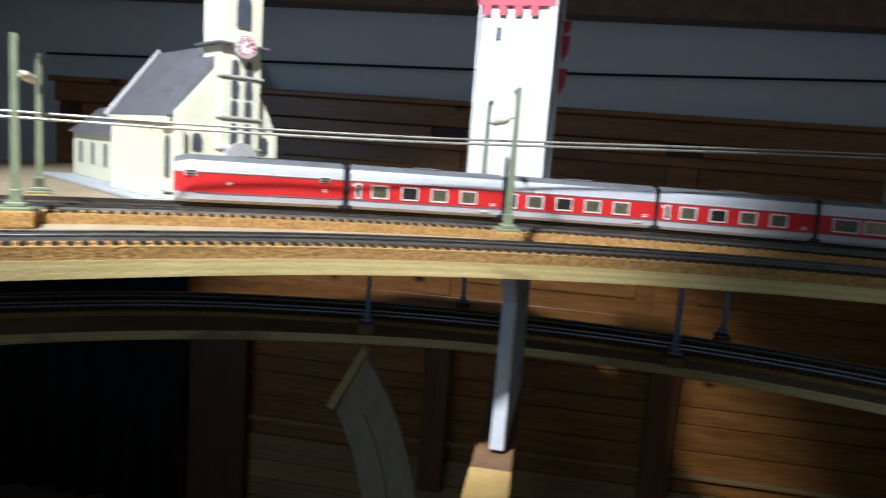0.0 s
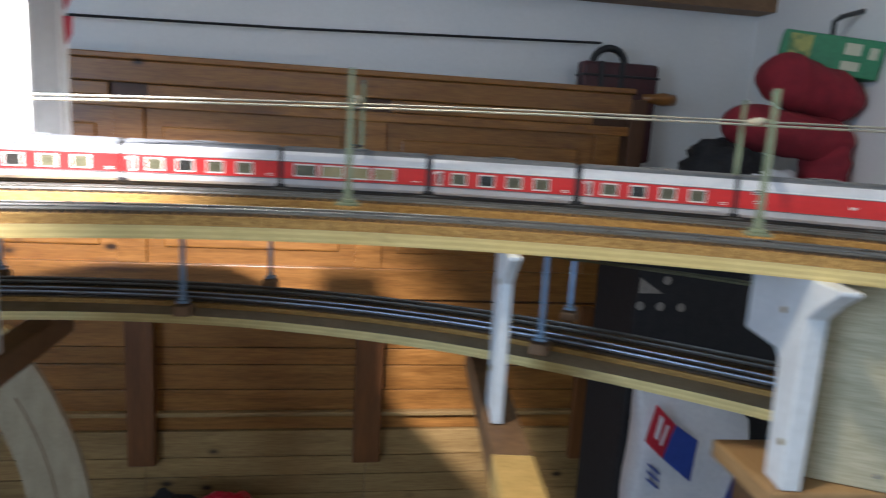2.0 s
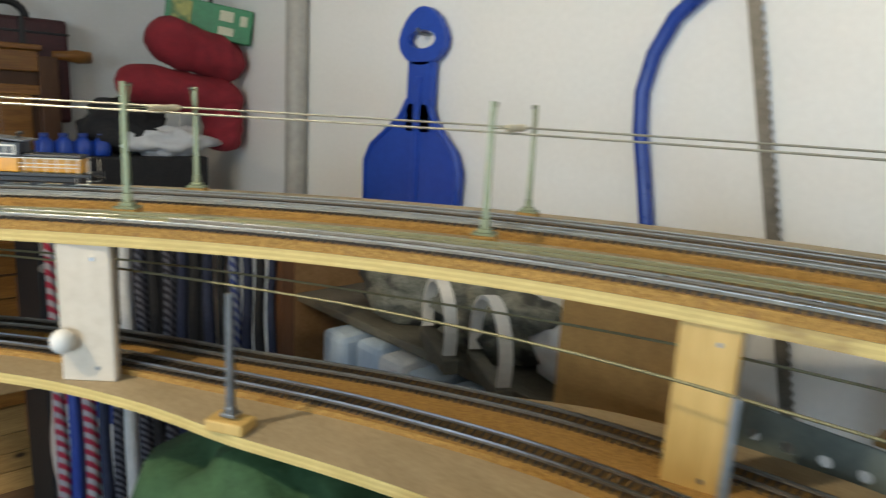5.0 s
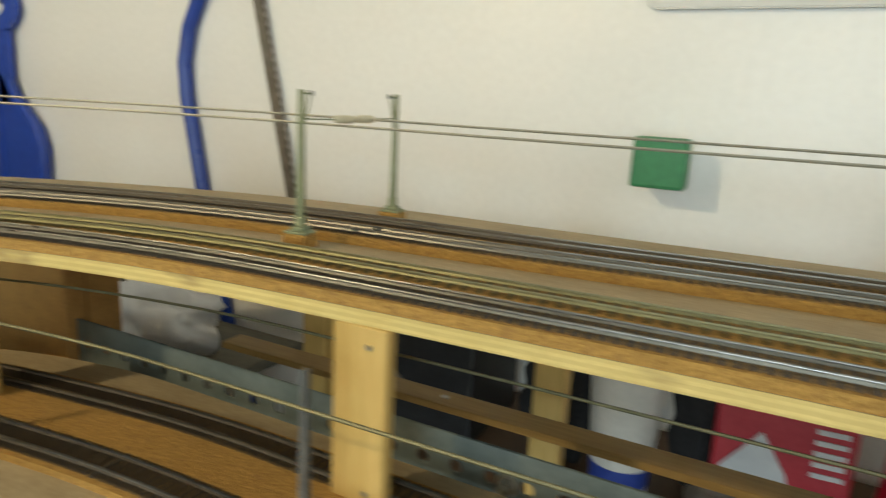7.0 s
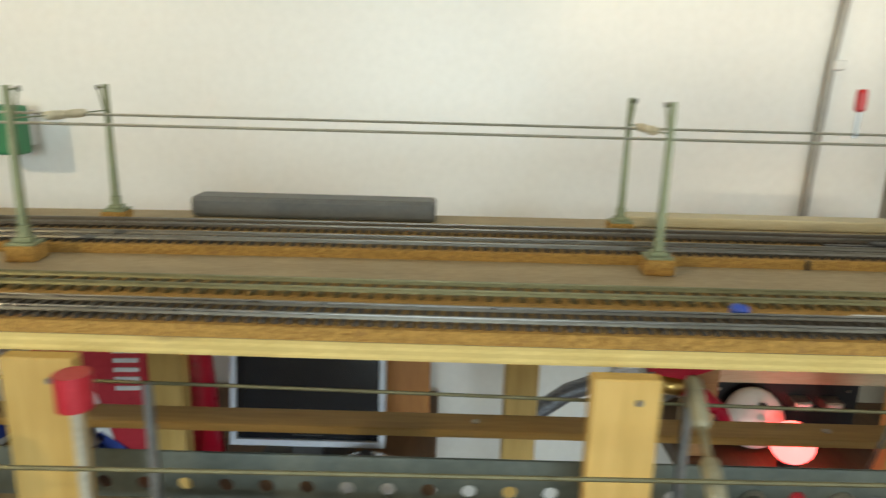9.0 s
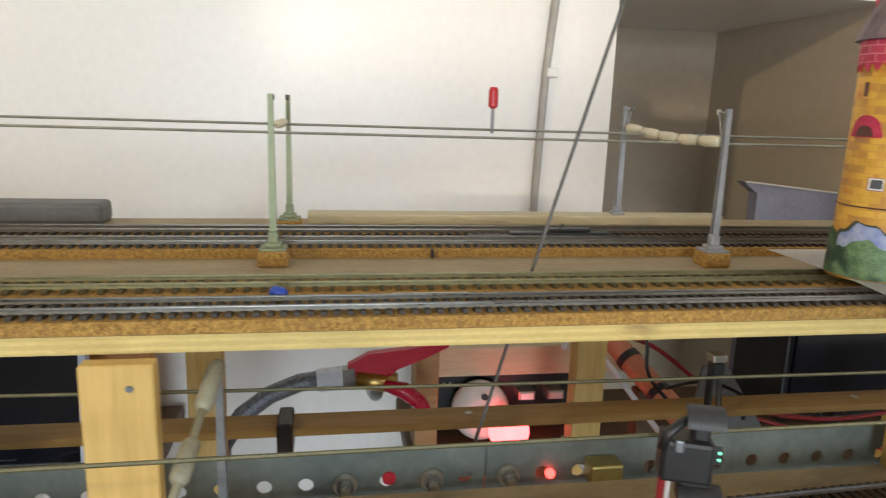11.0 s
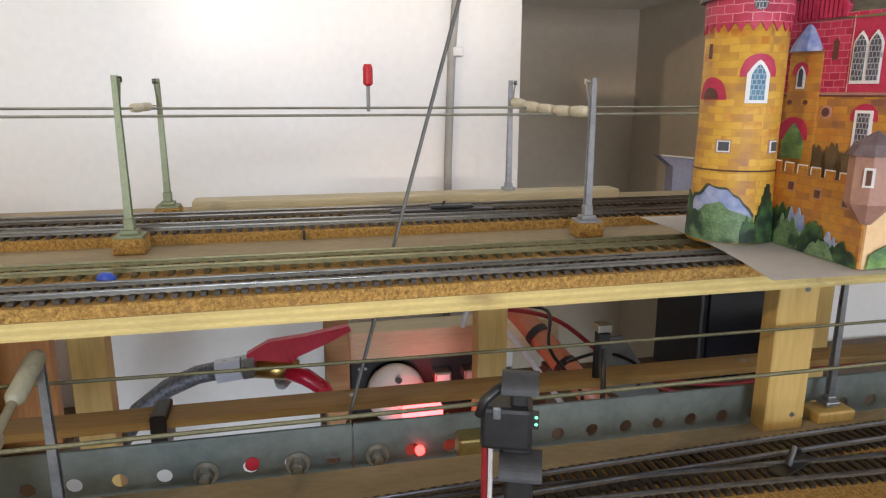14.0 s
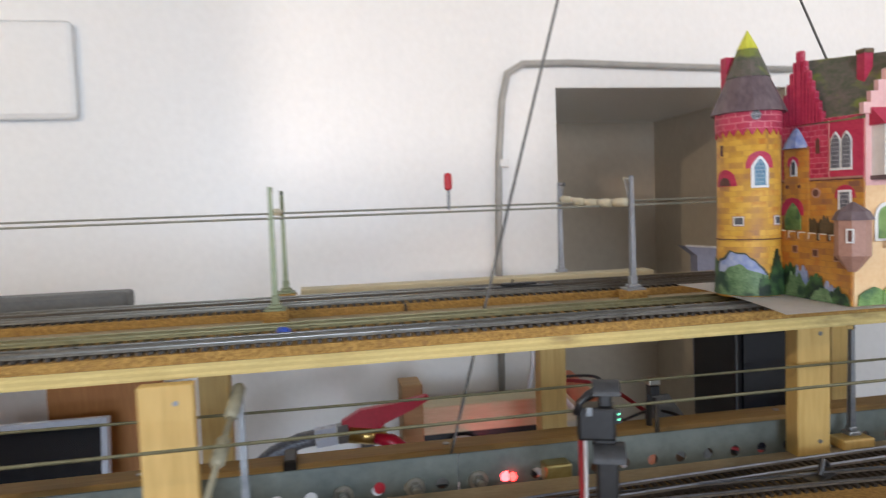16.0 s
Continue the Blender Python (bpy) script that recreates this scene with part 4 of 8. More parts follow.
def church():
    z = PLY1 + 0.004
    t = thing("model_church", "cream model church with a slate roof and clock tower", "model church", at=pose(-0.124, 0.806, z, 0, 0, 52))
    part("base", B(-0.080, 0.060, -0.030, 0.405, -0.004, 0.0, None, 0.001), PAPERSH, t)
    l, r, d = -0.0215, 0.0195, 0.036
    part("tower", B(l, r, -0.006, d, 0, 0.29, None, 0.0012), CHURCH, t, "cream plastered tower")
    for z0 in (0.052, 0.082, 0.121, 0.205, 0.245):
        part("string_course", B(l - 0.002, r + 0.002, -0.008, d + 0.002, z0, z0 + 0.0025, None, 0.0006), STONE, t)
    part("gallery", B(l - 0.006, r + 0.006, -0.012, d + 0.006, 0.1505, 0.1530, None, 0.0006), SLATE, t, "dark gallery slab")
    bm = prism(bmesh.new(), [(l - 0.003, 0.290), (r + 0.003, 0.290), ((l + r) / 2, 0.37)], d + 0.010, Matrix.Translation((0, -0.008, 0)))
    part("tower_roof", bm, SLATE, t)
    cx = -0.0008
    clock = part("clock", rod(bmesh.new(), [(cx, -0.0062, 0.150), (cx, -0.0136, 0.150)], 0.0100, 24), PAPERW, t, "pale clock face with red marks")
    for k in range(12):
        a = k * math.pi / 6
        part("hour_mark", B(-0.0009, 0.0009, -0.0143, -0.0134, 0.0062, 0.0090, Matrix.Translation((cx, 0, 0.150)) @ Matrix.Rotation(a, 4, "Y")), PAPERRED, clock)
    part("clock_hand", B(-0.0005, 0.0005, -0.0145, -0.0134, 0, 0.0065, Matrix.Translation((cx, 0, 0.150)) @ Matrix.Rotation(0.7, 4, "Y")), PAPERRED, clock)
    part("clock_rim", rod(bmesh.new(), [(cx + 0.0103 * math.cos(a), -0.0130, 0.150 + 0.0103 * math.sin(a)) for a in [k * math.pi / 12 for k in range(24)]], 0.0009, 6, True), STONE, clock)
    for x in (cx - 0.0072, cx + 0.0068):
        for z0, z1 in ((0.056, 0.078), (0.085, 0.100), (0.103, 0.119), (0.124, 0.138)):
            part("window", prism(bmesh.new(), arched(x - 0.0032, x + 0.0032, z0, z1), 0.002, Matrix.Translation((0, -0.0074, 0))), DARKWIN, t)
    part("bell_window", prism(bmesh.new(), arched(cx - 0.007, cx + 0.007, 0.168, 0.198), 0.002, Matrix.Translation((0, -0.0074, 0))), DARKWIN, t)
    part("portal", prism(bmesh.new(), arched(cx - 0.018, cx + 0.018, 0, 0.060), 0.006, Matrix.Translation((0, -0.011, 0))), STONE, t)
    part("door", prism(bmesh.new(), arched(cx - 0.010, cx + 0.010, 0, 0.047), 0.002, Matrix.Translation((0, -0.0125, 0))), CABDARK, t)
    # gabled front on both sides of the tower
    part("front_wall", prism(bmesh.new(), [(-0.060, 0), (l, 0), (l, 0.128), (-0.056, 0.088), (-0.060, 0.084)], 0.010, None), CHURCH, t)
    part("front_wall", prism(bmesh.new(), [(r, 0), (0.037, 0), (0.037, 0.078), (0.034, 0.086), (r, 0.112)], 0.010, None), CHURCH, t)
    for x0, x1 in ((-0.046, -0.037), (0.024, 0.032)):
        part("window", prism(bmesh.new(), arched(x0, x1, 0.050, 0.066), 0.002, Matrix.Translation((0, -0.0014, 0))), DARKWIN, t)
    for x in (-0.062, 0.033):
        part("buttress", B(x, x + 0.007, -0.006, 0.004, 0, 0.070, None, 0.001), CHURCH, t)
    # nave
    part("nave_wall", B(-0.058, 0.034, 0.010, 0.170, 0, 0.082, None, 0.001), CHURCH, t)
    bm = prism(bmesh.new(), [(-0.066, 0.080), (0.042, 0.080), (-0.012, 0.153)], 0.168, Matrix.Translation((0, 0.009, 0)))
    part("nave_roof", bm, SLATE, t, "grey slate roof")
    part("verge", rod(bmesh.new(), [(-0.068, 0.178, 0.079), (-0.012, 0.178, 0.155), (0.044, 0.178, 0.079)], 0.0032, 6), STONE, t)
    part("eaves_board", B(-0.066, -0.063, 0.010, 0.176, 0.0745, 0.0795), CHURCH, t)
    for k in range(5):
        y = 0.026 + k * 0.030
        part("window", prism(bmesh.new(), arched(y - 0.0055, y + 0.0055, 0.022, 0.062), 0.0014, Matrix.Translation((-0.0580, 0, 0)) @ Matrix.Rotation(math.pi / 2, 4, "Z")), DARKWIN, t)
        part("buttress", B(-0.067, -0.058, y + 0.010, y + 0.018, 0, 0.068, None, 0.001), CHURCH, t)
    part("choir_wall", B(-0.046, 0.024, 0.170, 0.388, 0, 0.058, None, 0.001), CHURCH, t)
    bm = prism(bmesh.new(), [(-0.052, 0.057), (0.030, 0.057), (-0.011, 0.092)], 0.218, Matrix.Translation((0, 0.172, 0)))
    part("choir_roof", bm, SLATE, t)
    for k in range(4):
        y = 0.200 + k * 0.050
        part("window", prism(bmesh.new(), arched(y - 0.004, y + 0.004, 0.018, 0.046), 0.0014, Matrix.Translation((-0.0460, 0, 0)) @ Matrix.Rotation(math.pi / 2, 4, "Z")), DARKWIN, t)


def tower():
    """A square white card tower; a grey panel paints the shaded side towards the camera."""
    z = PLY1 + 0.003
    t = thing("card_tower", "tall white card model tower with red trim", "model tower", at=pose(0.137, 0.938, z, 0, 0, -6))
    part("base", B(-0.060, 0.21, -0.050, 0.050, -0.002, 0.0005), PAPERW, t, "white card sheet")
    w = 0.0370
    bm = bmesh.new()
    rings = []
    for q, zz in ((w * 1.08, 0), (w * 1.0, 0.10), (w * 0.95, 0.32)):
        rings.append([bm.verts.new((sx * q, sy * q, zz)) for sx, sy in ((-1, -1), (1, -1), (1, 1), (-1, 1))])
    for a, b in zip(rings, rings[1:]):
        for k in range(4):
            bm.faces.new((a[k], a[(k + 1) % 4], b[(k + 1) % 4], b[k]))
    bm.faces.new(rings[-1])
    bm.faces.new(rings[0][::-1])
    part("shaft", bm, PAPERW, t)
    part("shaded_side_panel", prism(bmesh.new(), [(-w * 0.86, 0.003), (w * 0.62, 0.003), (w * 0.58, 0.315), (-w * 0.80, 0.315)], 0.0012, Matrix.Translation((w * 1.075, 0, 0)) @ Matrix.Rotation(math.pi / 2, 4, "Z") @ Matrix.Translation((0, -0.0010, 0))), PAPERSH, t, "grey panel painting the shade on one tower side")
    for sx, sy in ((-1, -1), (1, -1), (1, 1)):
        part("corner_strip", B(sx * w - 0.0022, sx * w + 0.0028 * sx + 0.0022, sy * w - 0.003, sy * w + 0.003, 0, 0.32), PAPERW, t)
    z0 = 0.222
    part("red_band", B(-w - 0.0035, w + 0.0035, -w - 0.0035, w + 0.0035, z0, z0 + 0.008), PAPERRED, t)
    for k in range(4):
        x = -w + 0.002 + k * 0.0165
        part("red_tooth", prism(bmesh.new(), [(x, z0 - 0.010), (x + 0.008, z0 - 0.010), (x + 0.008, z0), (x, z0)], 0.001, Matrix.Translation((0, -w - 0.0032, 0))), PAPERRED, t)
    part("window", B(-0.020, -0.015, -w - 0.0018, -w + 0.002, 0.188, 0.200), DARKWIN, t)
    for z1 in (0.176, 0.205):
        part("window", B(w + 0.0008, w + 0.0034, -0.010, 0.002, z1, z1 + 0.014), DARKWIN, t)
    for z1, h in ((0.140, 0.030), (0.176, 0.030), (0.206, 0.016)):
        part("red_pennant", prism(bmesh.new(), [(w + 0.004, z1 + h), (w + 0.014, z1 + h), (w + 0.013, z1 + h * 0.4), (w + 0.006, z1)], 0.0012, Matrix.Translation((0, w - 0.004, 0))), PAPERRED, t, "hanging red paper pennant")
    part("sign", B(-0.012, 0.012, -w - 0.0046, -w - 0.0010, 0.020, 0.026), PAPERRED, t)


church()
tower()


# ---- castle ----
def brick_print(name, stops, mortar, width, height, line, curved=0.0, rough=0.55):
    """Printed brickwork: courses along z, bricks along x + y, or round an axis of radius curved."""
    m = bpy.data.materials.new(name)
    m.use_nodes = True
    nt = m.node_tree
    b = nt.nodes["Principled BSDF"]
    tc = nt.nodes.new("ShaderNodeTexCoord")
    sep = nt.nodes.new("ShaderNodeSeparateXYZ")
    nt.links.new(tc.outputs["Object"], sep.inputs[0])
    u = nt.nodes.new("ShaderNodeMath")
    if curved:
        u.operation = "ARCTAN2"
        nt.links.new(sep.outputs[1], u.inputs[0])
        nt.links.new(sep.outputs[0], u.inputs[1])
        mul = nt.nodes.new("ShaderNodeMath")
        mul.operation = "MULTIPLY"
        mul.inputs[1].default_value = curved
        nt.links.new(u.outputs[0], mul.inputs[0])
        u = mul
    else:
        u.operation = "ADD"
        nt.links.new(sep.outputs[0], u.inputs[0])
        nt.links.new(sep.outputs[1], u.inputs[1])
    wob = nt.nodes.new("ShaderNodeTexNoise")
    wob.inputs["Scale"].default_value = 160
    nt.links.new(tc.outputs["Object"], wob.inputs["Vector"])
    va = nt.nodes.new("ShaderNodeMath")
    va.operation = "MULTIPLY_ADD"
    va.inputs[1].default_value = height * 0.35
    nt.links.new(wob.outputs[0], va.inputs[0])
    nt.links.new(sep.outputs[2], va.inputs[2])
    com = nt.nodes.new("ShaderNodeCombineXYZ")
    nt.links.new(u.outputs[0], com.inputs[0])
    nt.links.new(va.outputs[0], com.inputs[1])
    br = nt.nodes.new("ShaderNodeTexBrick")
    br.inputs["Color1"].default_value = (0, 0, 0, 1)
    br.inputs["Color2"].default_value = (1, 1, 1, 1)
    br.inputs["Mortar"].default_value = (0.5, 0.5, 0.5, 1)
    br.inputs["Scale"].default_value = 1.0
    br.inputs["Mortar Size"].default_value = line
    br.inputs["Mortar Smooth"].default_value = 0.4
    br.inputs["Brick Width"].default_value = width
    br.inputs["Row Height"].default_value = height
    nt.links.new(com.outputs[0], br.inputs["Vector"])
    tone = nt.nodes.new("ShaderNodeMath")
    tone.operation = "MULTIPLY_ADD"
    tone.inputs[1].default_value = 0.62
    nt.links.new(br.outputs["Color"], tone.inputs[0])
    n1 = nt.nodes.new("ShaderNodeTexNoise")
    n1.inputs["Scale"].default_value, n1.inputs["Detail"].default_value = 75, 4
    nt.links.new(tc.outputs["Object"], n1.inputs["Vector"])
    half = nt.nodes.new("ShaderNodeMath")
    half.operation = "MULTIPLY_ADD"
    half.inputs[1].default_value, half.inputs[2].default_value = 0.9, -0.26
    nt.links.new(n1.outputs[0], half.inputs[0])
    nt.links.new(half.outputs[0], tone.inputs[2])
    col = ramp(nt, tone.outputs[0], stops)
    mx = nt.nodes.new("ShaderNodeMixRGB")
    mx.inputs[2].default_value = (*mortar, 1)
    nt.links.new(br.outputs["Fac"], mx.inputs[0])
    nt.links.new(col, mx.inputs[1])
    nt.links.new(mx.outputs[0], b.inputs["Base Color"])
    b.inputs["Roughness"].default_value = rough
    return m


OCHRE = [(0.06, (0.33, 0.15, 0.085)), (0.24, (0.50, 0.235, 0.06)), (0.48, (0.66, 0.355, 0.05)), (0.72, (0.74, 0.43, 0.075)), (0.90, (0.58, 0.22, 0.035))]
OCHRED = [(0.08, (0.25, 0.10, 0.06)), (0.32, (0.42, 0.17, 0.045)), (0.60, (0.58, 0.27, 0.045)), (0.88, (0.48, 0.15, 0.03))]
CRIM = [(0.15, (0.40, 0.014, 0.055)), (0.50, (0.52, 0.030, 0.080)), (0.85, (0.60, 0.055, 0.115))]
CTOWER = brick_print("castle_tower_print", OCHRE, (0.54, 0.27, 0.06), 0.0120, 0.0047, 0.00016, 0.0252)
CBRICK = brick_print("castle_ochre_print", OCHRED, (0.40, 0.175, 0.05), 0.0115, 0.0047, 0.00022)
CTOP = brick_print("castle_tower_top_print", CRIM, (0.72, 0.24, 0.28), 0.0115, 0.0052, 0.00042, 0.0265)
CPINK = brick_print("castle_crimson_brick_print", CRIM, (0.64, 0.17, 0.22), 0.0085, 0.0046, 0.00036)
CCRIM = mat("castle_crimson_print", (0.46, 0.016, 0.065), (0.60, 0.050, 0.105), 70, (1, 1, 2), 0.55, bump=0.02)
CPALE = mat("castle_sunlit_pink_and_edge", (0.80, 0.44, 0.44), (0.88, 0.56, 0.54), 40, rough=0.55, bump=0.02)
CPEACH = mat("castle_sunlit_peach", (0.80, 0.50, 0.26), (0.88, 0.62, 0.36), 50, rough=0.55, bump=0.02)
CROOF = mat("castle_roof_print", (0.055, 0.080, 0.040), (0.17, 0.13, 0.12), 95, (1, 1, 1.6), 0.55, bump=0.03, fine=2.5, spots=(0.20, 0.24, 0.05), spot_at=(0.50, 0.60))
CPURPLE = mat("castle_cone_print", (0.105, 0.070, 0.082), (0.20, 0.145, 0.155), 90, (1, 1, 0.5), 0.55, bump=0.03, fine=3)
CGREEN = mat("castle_bush_print", (0.018, 0.055, 0.022), (0.075, 0.19, 0.06), 190, rough=0.55, bump=0.02, spots=(0.010, 0.030, 0.018), spot_at=(0.46, 0.58))
CGREENL = mat("castle_grass_print", (0.09, 0.22, 0.055), (0.26, 0.43, 0.16), 150, rough=0.55, bump=0.02, spots=(0.035, 0.12, 0.06), spot_at=(0.52, 0.64))
CMOUND = mat("castle_mound_print", (0.045, 0.12, 0.05), (0.20, 0.33, 0.17), 130, rough=0.55, bump=0.02, spots=(0.02, 0.06, 0.035), spot_at=(0.52, 0.62))
CTAN = mat("castle_tan_print", (0.38, 0.19, 0.15), (0.48, 0.27, 0.21), 70, rough=0.55, bump=0.02)
CROCK = mat("castle_rock_print", (0.085, 0.17, 0.46), (0.42, 0.47, 0.62), 60, rough=0.55, bump=0.02, fine=3)
CDARK = mat("castle_dark_print", (0.030, 0.040, 0.032), (0.075, 0.085, 0.06), 130, rough=0.55, bump=0.02)
CWHITE = mat("castle_window_trim", (0.74, 0.76, 0.77), (0.84, 0.85, 0.85), 60, rough=0.55, bump=0.0)
CGLASS = brick_print("castle_lattice_print", [(0.2, (0.05, 0.16, 0.27)), (0.8, (0.09, 0.25, 0.36))], (0.32, 0.46, 0.56), 0.0026, 0.0032, 0.00030, 0.0252)
CGLASSD = brick_print("castle_dark_lattice_print", [(0.2, (0.045, 0.050, 0.065)), (0.8, (0.10, 0.11, 0.14))], (0.40, 0.40, 0.44), 0.0027, 0.0036, 0.00034)
CLINE = mat("castle_line_print", (0.10, 0.035, 0.03), (0.16, 0.06, 0.04), 60, rough=0.55)
CHEDGE = mat("castle_hedge_print", (0.075, 0.055, 0.028), (0.16, 0.10, 0.05), 170, rough=0.55, bump=0.02)
CYEL = mat("castle_yellow_tip", (0.60, 0.60, 0.05), (0.70, 0.70, 0.10), 60, rough=0.55)


def castle():
    z = RAIL1 + 0.0022
    cx, cy = 1.390, -1.513
    t = thing("paper_castle", "printed paper castle in ochre and crimson on a white sheet", "model castle", at=pose(cx, cy, z, 0, 0, 0))
    r = 0.0252
    face = -2.05
    # white sheet over the tracks, sagging to the board edge
    bm = bmesh.new()
    nx, ny = 14, 12
    grid = []
    for i in range(nx + 1):
        row = []
        for j in range(ny + 1):
            u, v = i / nx, j / ny
            x = 0.076 - 0.180 * u
            y = 0.026 + 0.018 * u - 0.008 * math.sin(math.pi * u) - 0.40 * v
            dz = 0.0006 - 0.0012 * u * u
            row.append(bm.verts.new((x, y, dz)))
        grid.append(row)
    for i in range(nx):
        for j in range(ny):
            bm.faces.new((grid[i][j], grid[i + 1][j], grid[i + 1][j + 1], grid[i][j + 1]))
    bmesh.ops.solidify(bm, geom=list(bm.faces), thickness=0.0006)
    part("sheet", bm, SHEETW, t, "white paper sheet")
    part("round_tower", lathe(bmesh.new(), [(r * 1.08, -0.001), (r * 1.05, 0.02), (r * 1.02, 0.048), (r, 0.07), (r, 0.1400)], None, 48), CTOWER, t, "ochre brick printed round tower", smooth=True)
    part("tower_top", lathe(bmesh.new(), [(r + 0.0012, 0.1395), (r + 0.0014, 0.1560), (r * 0.4, 0.1561)], None, 48), CTOP, t, "crimson brick printed tower top")

    def radius(h):
        return r * (1.0 + 0.08 * max(0.0, 1 - h / 0.07))

    def wrap(name, mt, a, w, low, high, out, n=10, parent=t, label=""):
        """A printed shape bent round the tower: low and high give its edges for u from -1 to 1."""
        bm = bmesh.new()
        rows = []
        for k in range(n + 1):
            u = -1 + 2 * k / n
            b = face + a + 0.5 * w * u / r
            zl, zh = low(u), max(low(u) + 0.0002, high(u))
            ring = []
            for q, d in ((zl, -0.0004), (zl, out), (zh, out), (zh, -0.0004)):
                e = radius(q) + d
                ring.append(bm.verts.new((e * math.sin(b), -e * math.cos(b), q)))
            rows.append(ring)
        for p, q in zip(rows, rows[1:]):
            for k in range(3):
                bm.faces.new((p[k], q[k], q[k + 1], p[k + 1]))
        bm.faces.new(rows[0])
        bm.faces.new(rows[-1][::-1])
        return part(name, bm, mt, parent, label)

    def flat(h):
        return lambda u: h

    def dome(z1, rise):
        return lambda u: z1 - rise * (1 - math.sqrt(max(0.0, 1 - u * u)))

    def pointed(z1, rise):
        return lambda u: z1 - rise * abs(u) ** 1.4

    for k in range(22):
        wrap("zigzag", CCRIM, 2 * math.pi * k / 22, 2 * math.pi * r / 22, lambda u: 0.1338 + 0.0058 * abs(u), flat(0.1402), 0.0010, 4)
    part("base_line", rod(bmesh.new(), [((r * 1.027 + 0.0003) * math.cos(a), (r * 1.027 + 0.0003) * math.sin(a), 0.0478) for a in [q * math.pi / 24 for q in range(48)]], 0.0005, 4, True), CLINE, t)
    bm = lathe(bmesh.new(), [(r + 0.0055, 0.1535), (r + 0.001, 0.1640), (0.0175, 0.1830), (0.0075, 0.2080), (0.007, 0.2085)], None, 14)
    part("cone_roof", bm, CPURPLE, t, "purple and green printed cone roof")
    part("cone_top", lathe(bmesh.new(), [(0.0180, 0.1835), (0.0080, 0.2085), (0.0004, 0.2160)], None, 14), CROOF, t, "mottled green cone top")
    part("cone_tip", lathe(bmesh.new(), [(0.0088, 0.2078), (0.0004, 0.2240)], None, 10), CYEL, t)
    part("chimney", B(0.0085, 0.0165, 0.0065, 0.0145, 0.168, 0.2035), CCRIM, t, "crimson paper chimney")
    # tower openings
    wrap("window_hood", CCRIM, 0.23, 0.0224, lambda u: 0.1075 - 0.001 * abs(u), dome(0.1206, 0.010), 0.0004)
    win = wrap("window", CWHITE, 0.22, 0.0138, flat(0.0905), pointed(0.1168, 0.0085), 0.0009)
    wrap("pane", CGLASS, 0.22, 0.0086, flat(0.0925), pointed(0.1142, 0.0062), 0.0012, parent=win)
    wrap("red_arch", CCRIM, -0.93, 0.0225, flat(0.0925), dome(0.1066, 0.0120), 0.0005)
    wrap("arch_opening", CLINE, -0.93, 0.0115, flat(0.0930), dome(0.1000, 0.0055), 0.0009)
    wrap("slit", CLINE, -1.07, 0.0028, flat(0.1182), flat(0.1272), 0.0005, 3)
    for a, w in ((-0.45, 0.0098), (0.86, 0.0088)):
        win = wrap("square_window", CTAN, a, w, flat(0.0588), flat(0.0676), 0.0004, 4)
        wrap("pale_frame", CWHITE, a + 0.01, w - 0.0016, flat(0.0596), flat(0.0669), 0.0007, 4, win)
        wrap("pane", DARKWIN, a + 0.02, w - 0.0034, flat(0.0605), flat(0.0662), 0.0010, 4, win)
    wrap("round_window", CGLASSD, 0.10, 0.0078, lambda u: 0.1500 - 0.0039 * math.sqrt(max(0.0, 1 - u * u)), dome(0.1539, 0.0039), 0.0019, 10)
    # painted rock, mound and bushes round the tower foot
    rough = lambda a, f, s: a * (noise.noise(Vector((f, s, 0.3))))
    wrap("rock_edge", CDARK, -0.42, 0.0430, flat(0.001), lambda u: 0.0225 + 0.0150 * math.cos(1.45 * (u + 0.18)) + rough(0.003, u * 4, 3.0), 0.0004, 26)
    wrap("painted_rock", CROCK, -0.38, 0.0390, flat(0.001), lambda u: 0.0212 + 0.0150 * math.cos(1.5 * (u + 0.18)) + rough(0.003, u * 4, 3.0), 0.0008, 26)
    wrap("painted_mound", CMOUND, -0.45, 0.0440, flat(0.001), lambda u: 0.0165 + 0.0085 * math.cos(1.5 * (u - 0.05)) + rough(0.006, u * 3, 7.0), 0.0012, 26)
    wrap("painted_bush", CGREEN, -1.50, 0.0180, flat(0.001), lambda u: 0.0290 - 0.010 * u * u + rough(0.006, u * 6, 1.0), 0.0008, 14)
    wrap("painted_bush", CGREEN, 0.42, 0.0150, flat(0.001), lambda u: 0.0165 - 0.006 * u * u + rough(0.008, u * 6, 9.0), 0.0016, 14)
    wrap("painted_conifer", CGREEN, 0.76, 0.0150, flat(0.001), lambda u: 0.0395 - 0.024 * abs(u) + 0.0022 * math.sin(26 * u), 0.0020, 24)
    wrap("painted_bush", CGREEN, 1.30, 0.0160, flat(0.001), lambda u: 0.0230 - 0.006 * u * u + rough(0.008, u * 6, 4.0), 0.0014, 14)

    # curtain wall and houses, running back from the tower, parallel to the board
    def wall(name, x0, y0, x1, y1, z0, z1, mt, thick=0.003, label=""):
        d = Vector((x1 - x0, y1 - y0, 0))
        m = Matrix.Translation((x0, y0, 0)) @ Matrix.Rotation(math.atan2(d.y, d.x), 4, "Z")
        return part(name, B(0, d.length, -thick / 2, thick / 2, z0, z1, m), mt, t, label)

    def stuck(p, ang, outline, mt, name, out=0.002, parent=t):
        m = Matrix.Translation(p) @ Matrix.Rotation(ang, 4, "Z") @ Matrix.Translation((0, -out, 0))
        return part(name, prism(bmesh.new(), outline, 0.0008, m), mt, parent)

    def rect(x0, x1, z0, z1):
        return [(x0, z0), (x1, z0), (x1, z1), (x0, z1)]

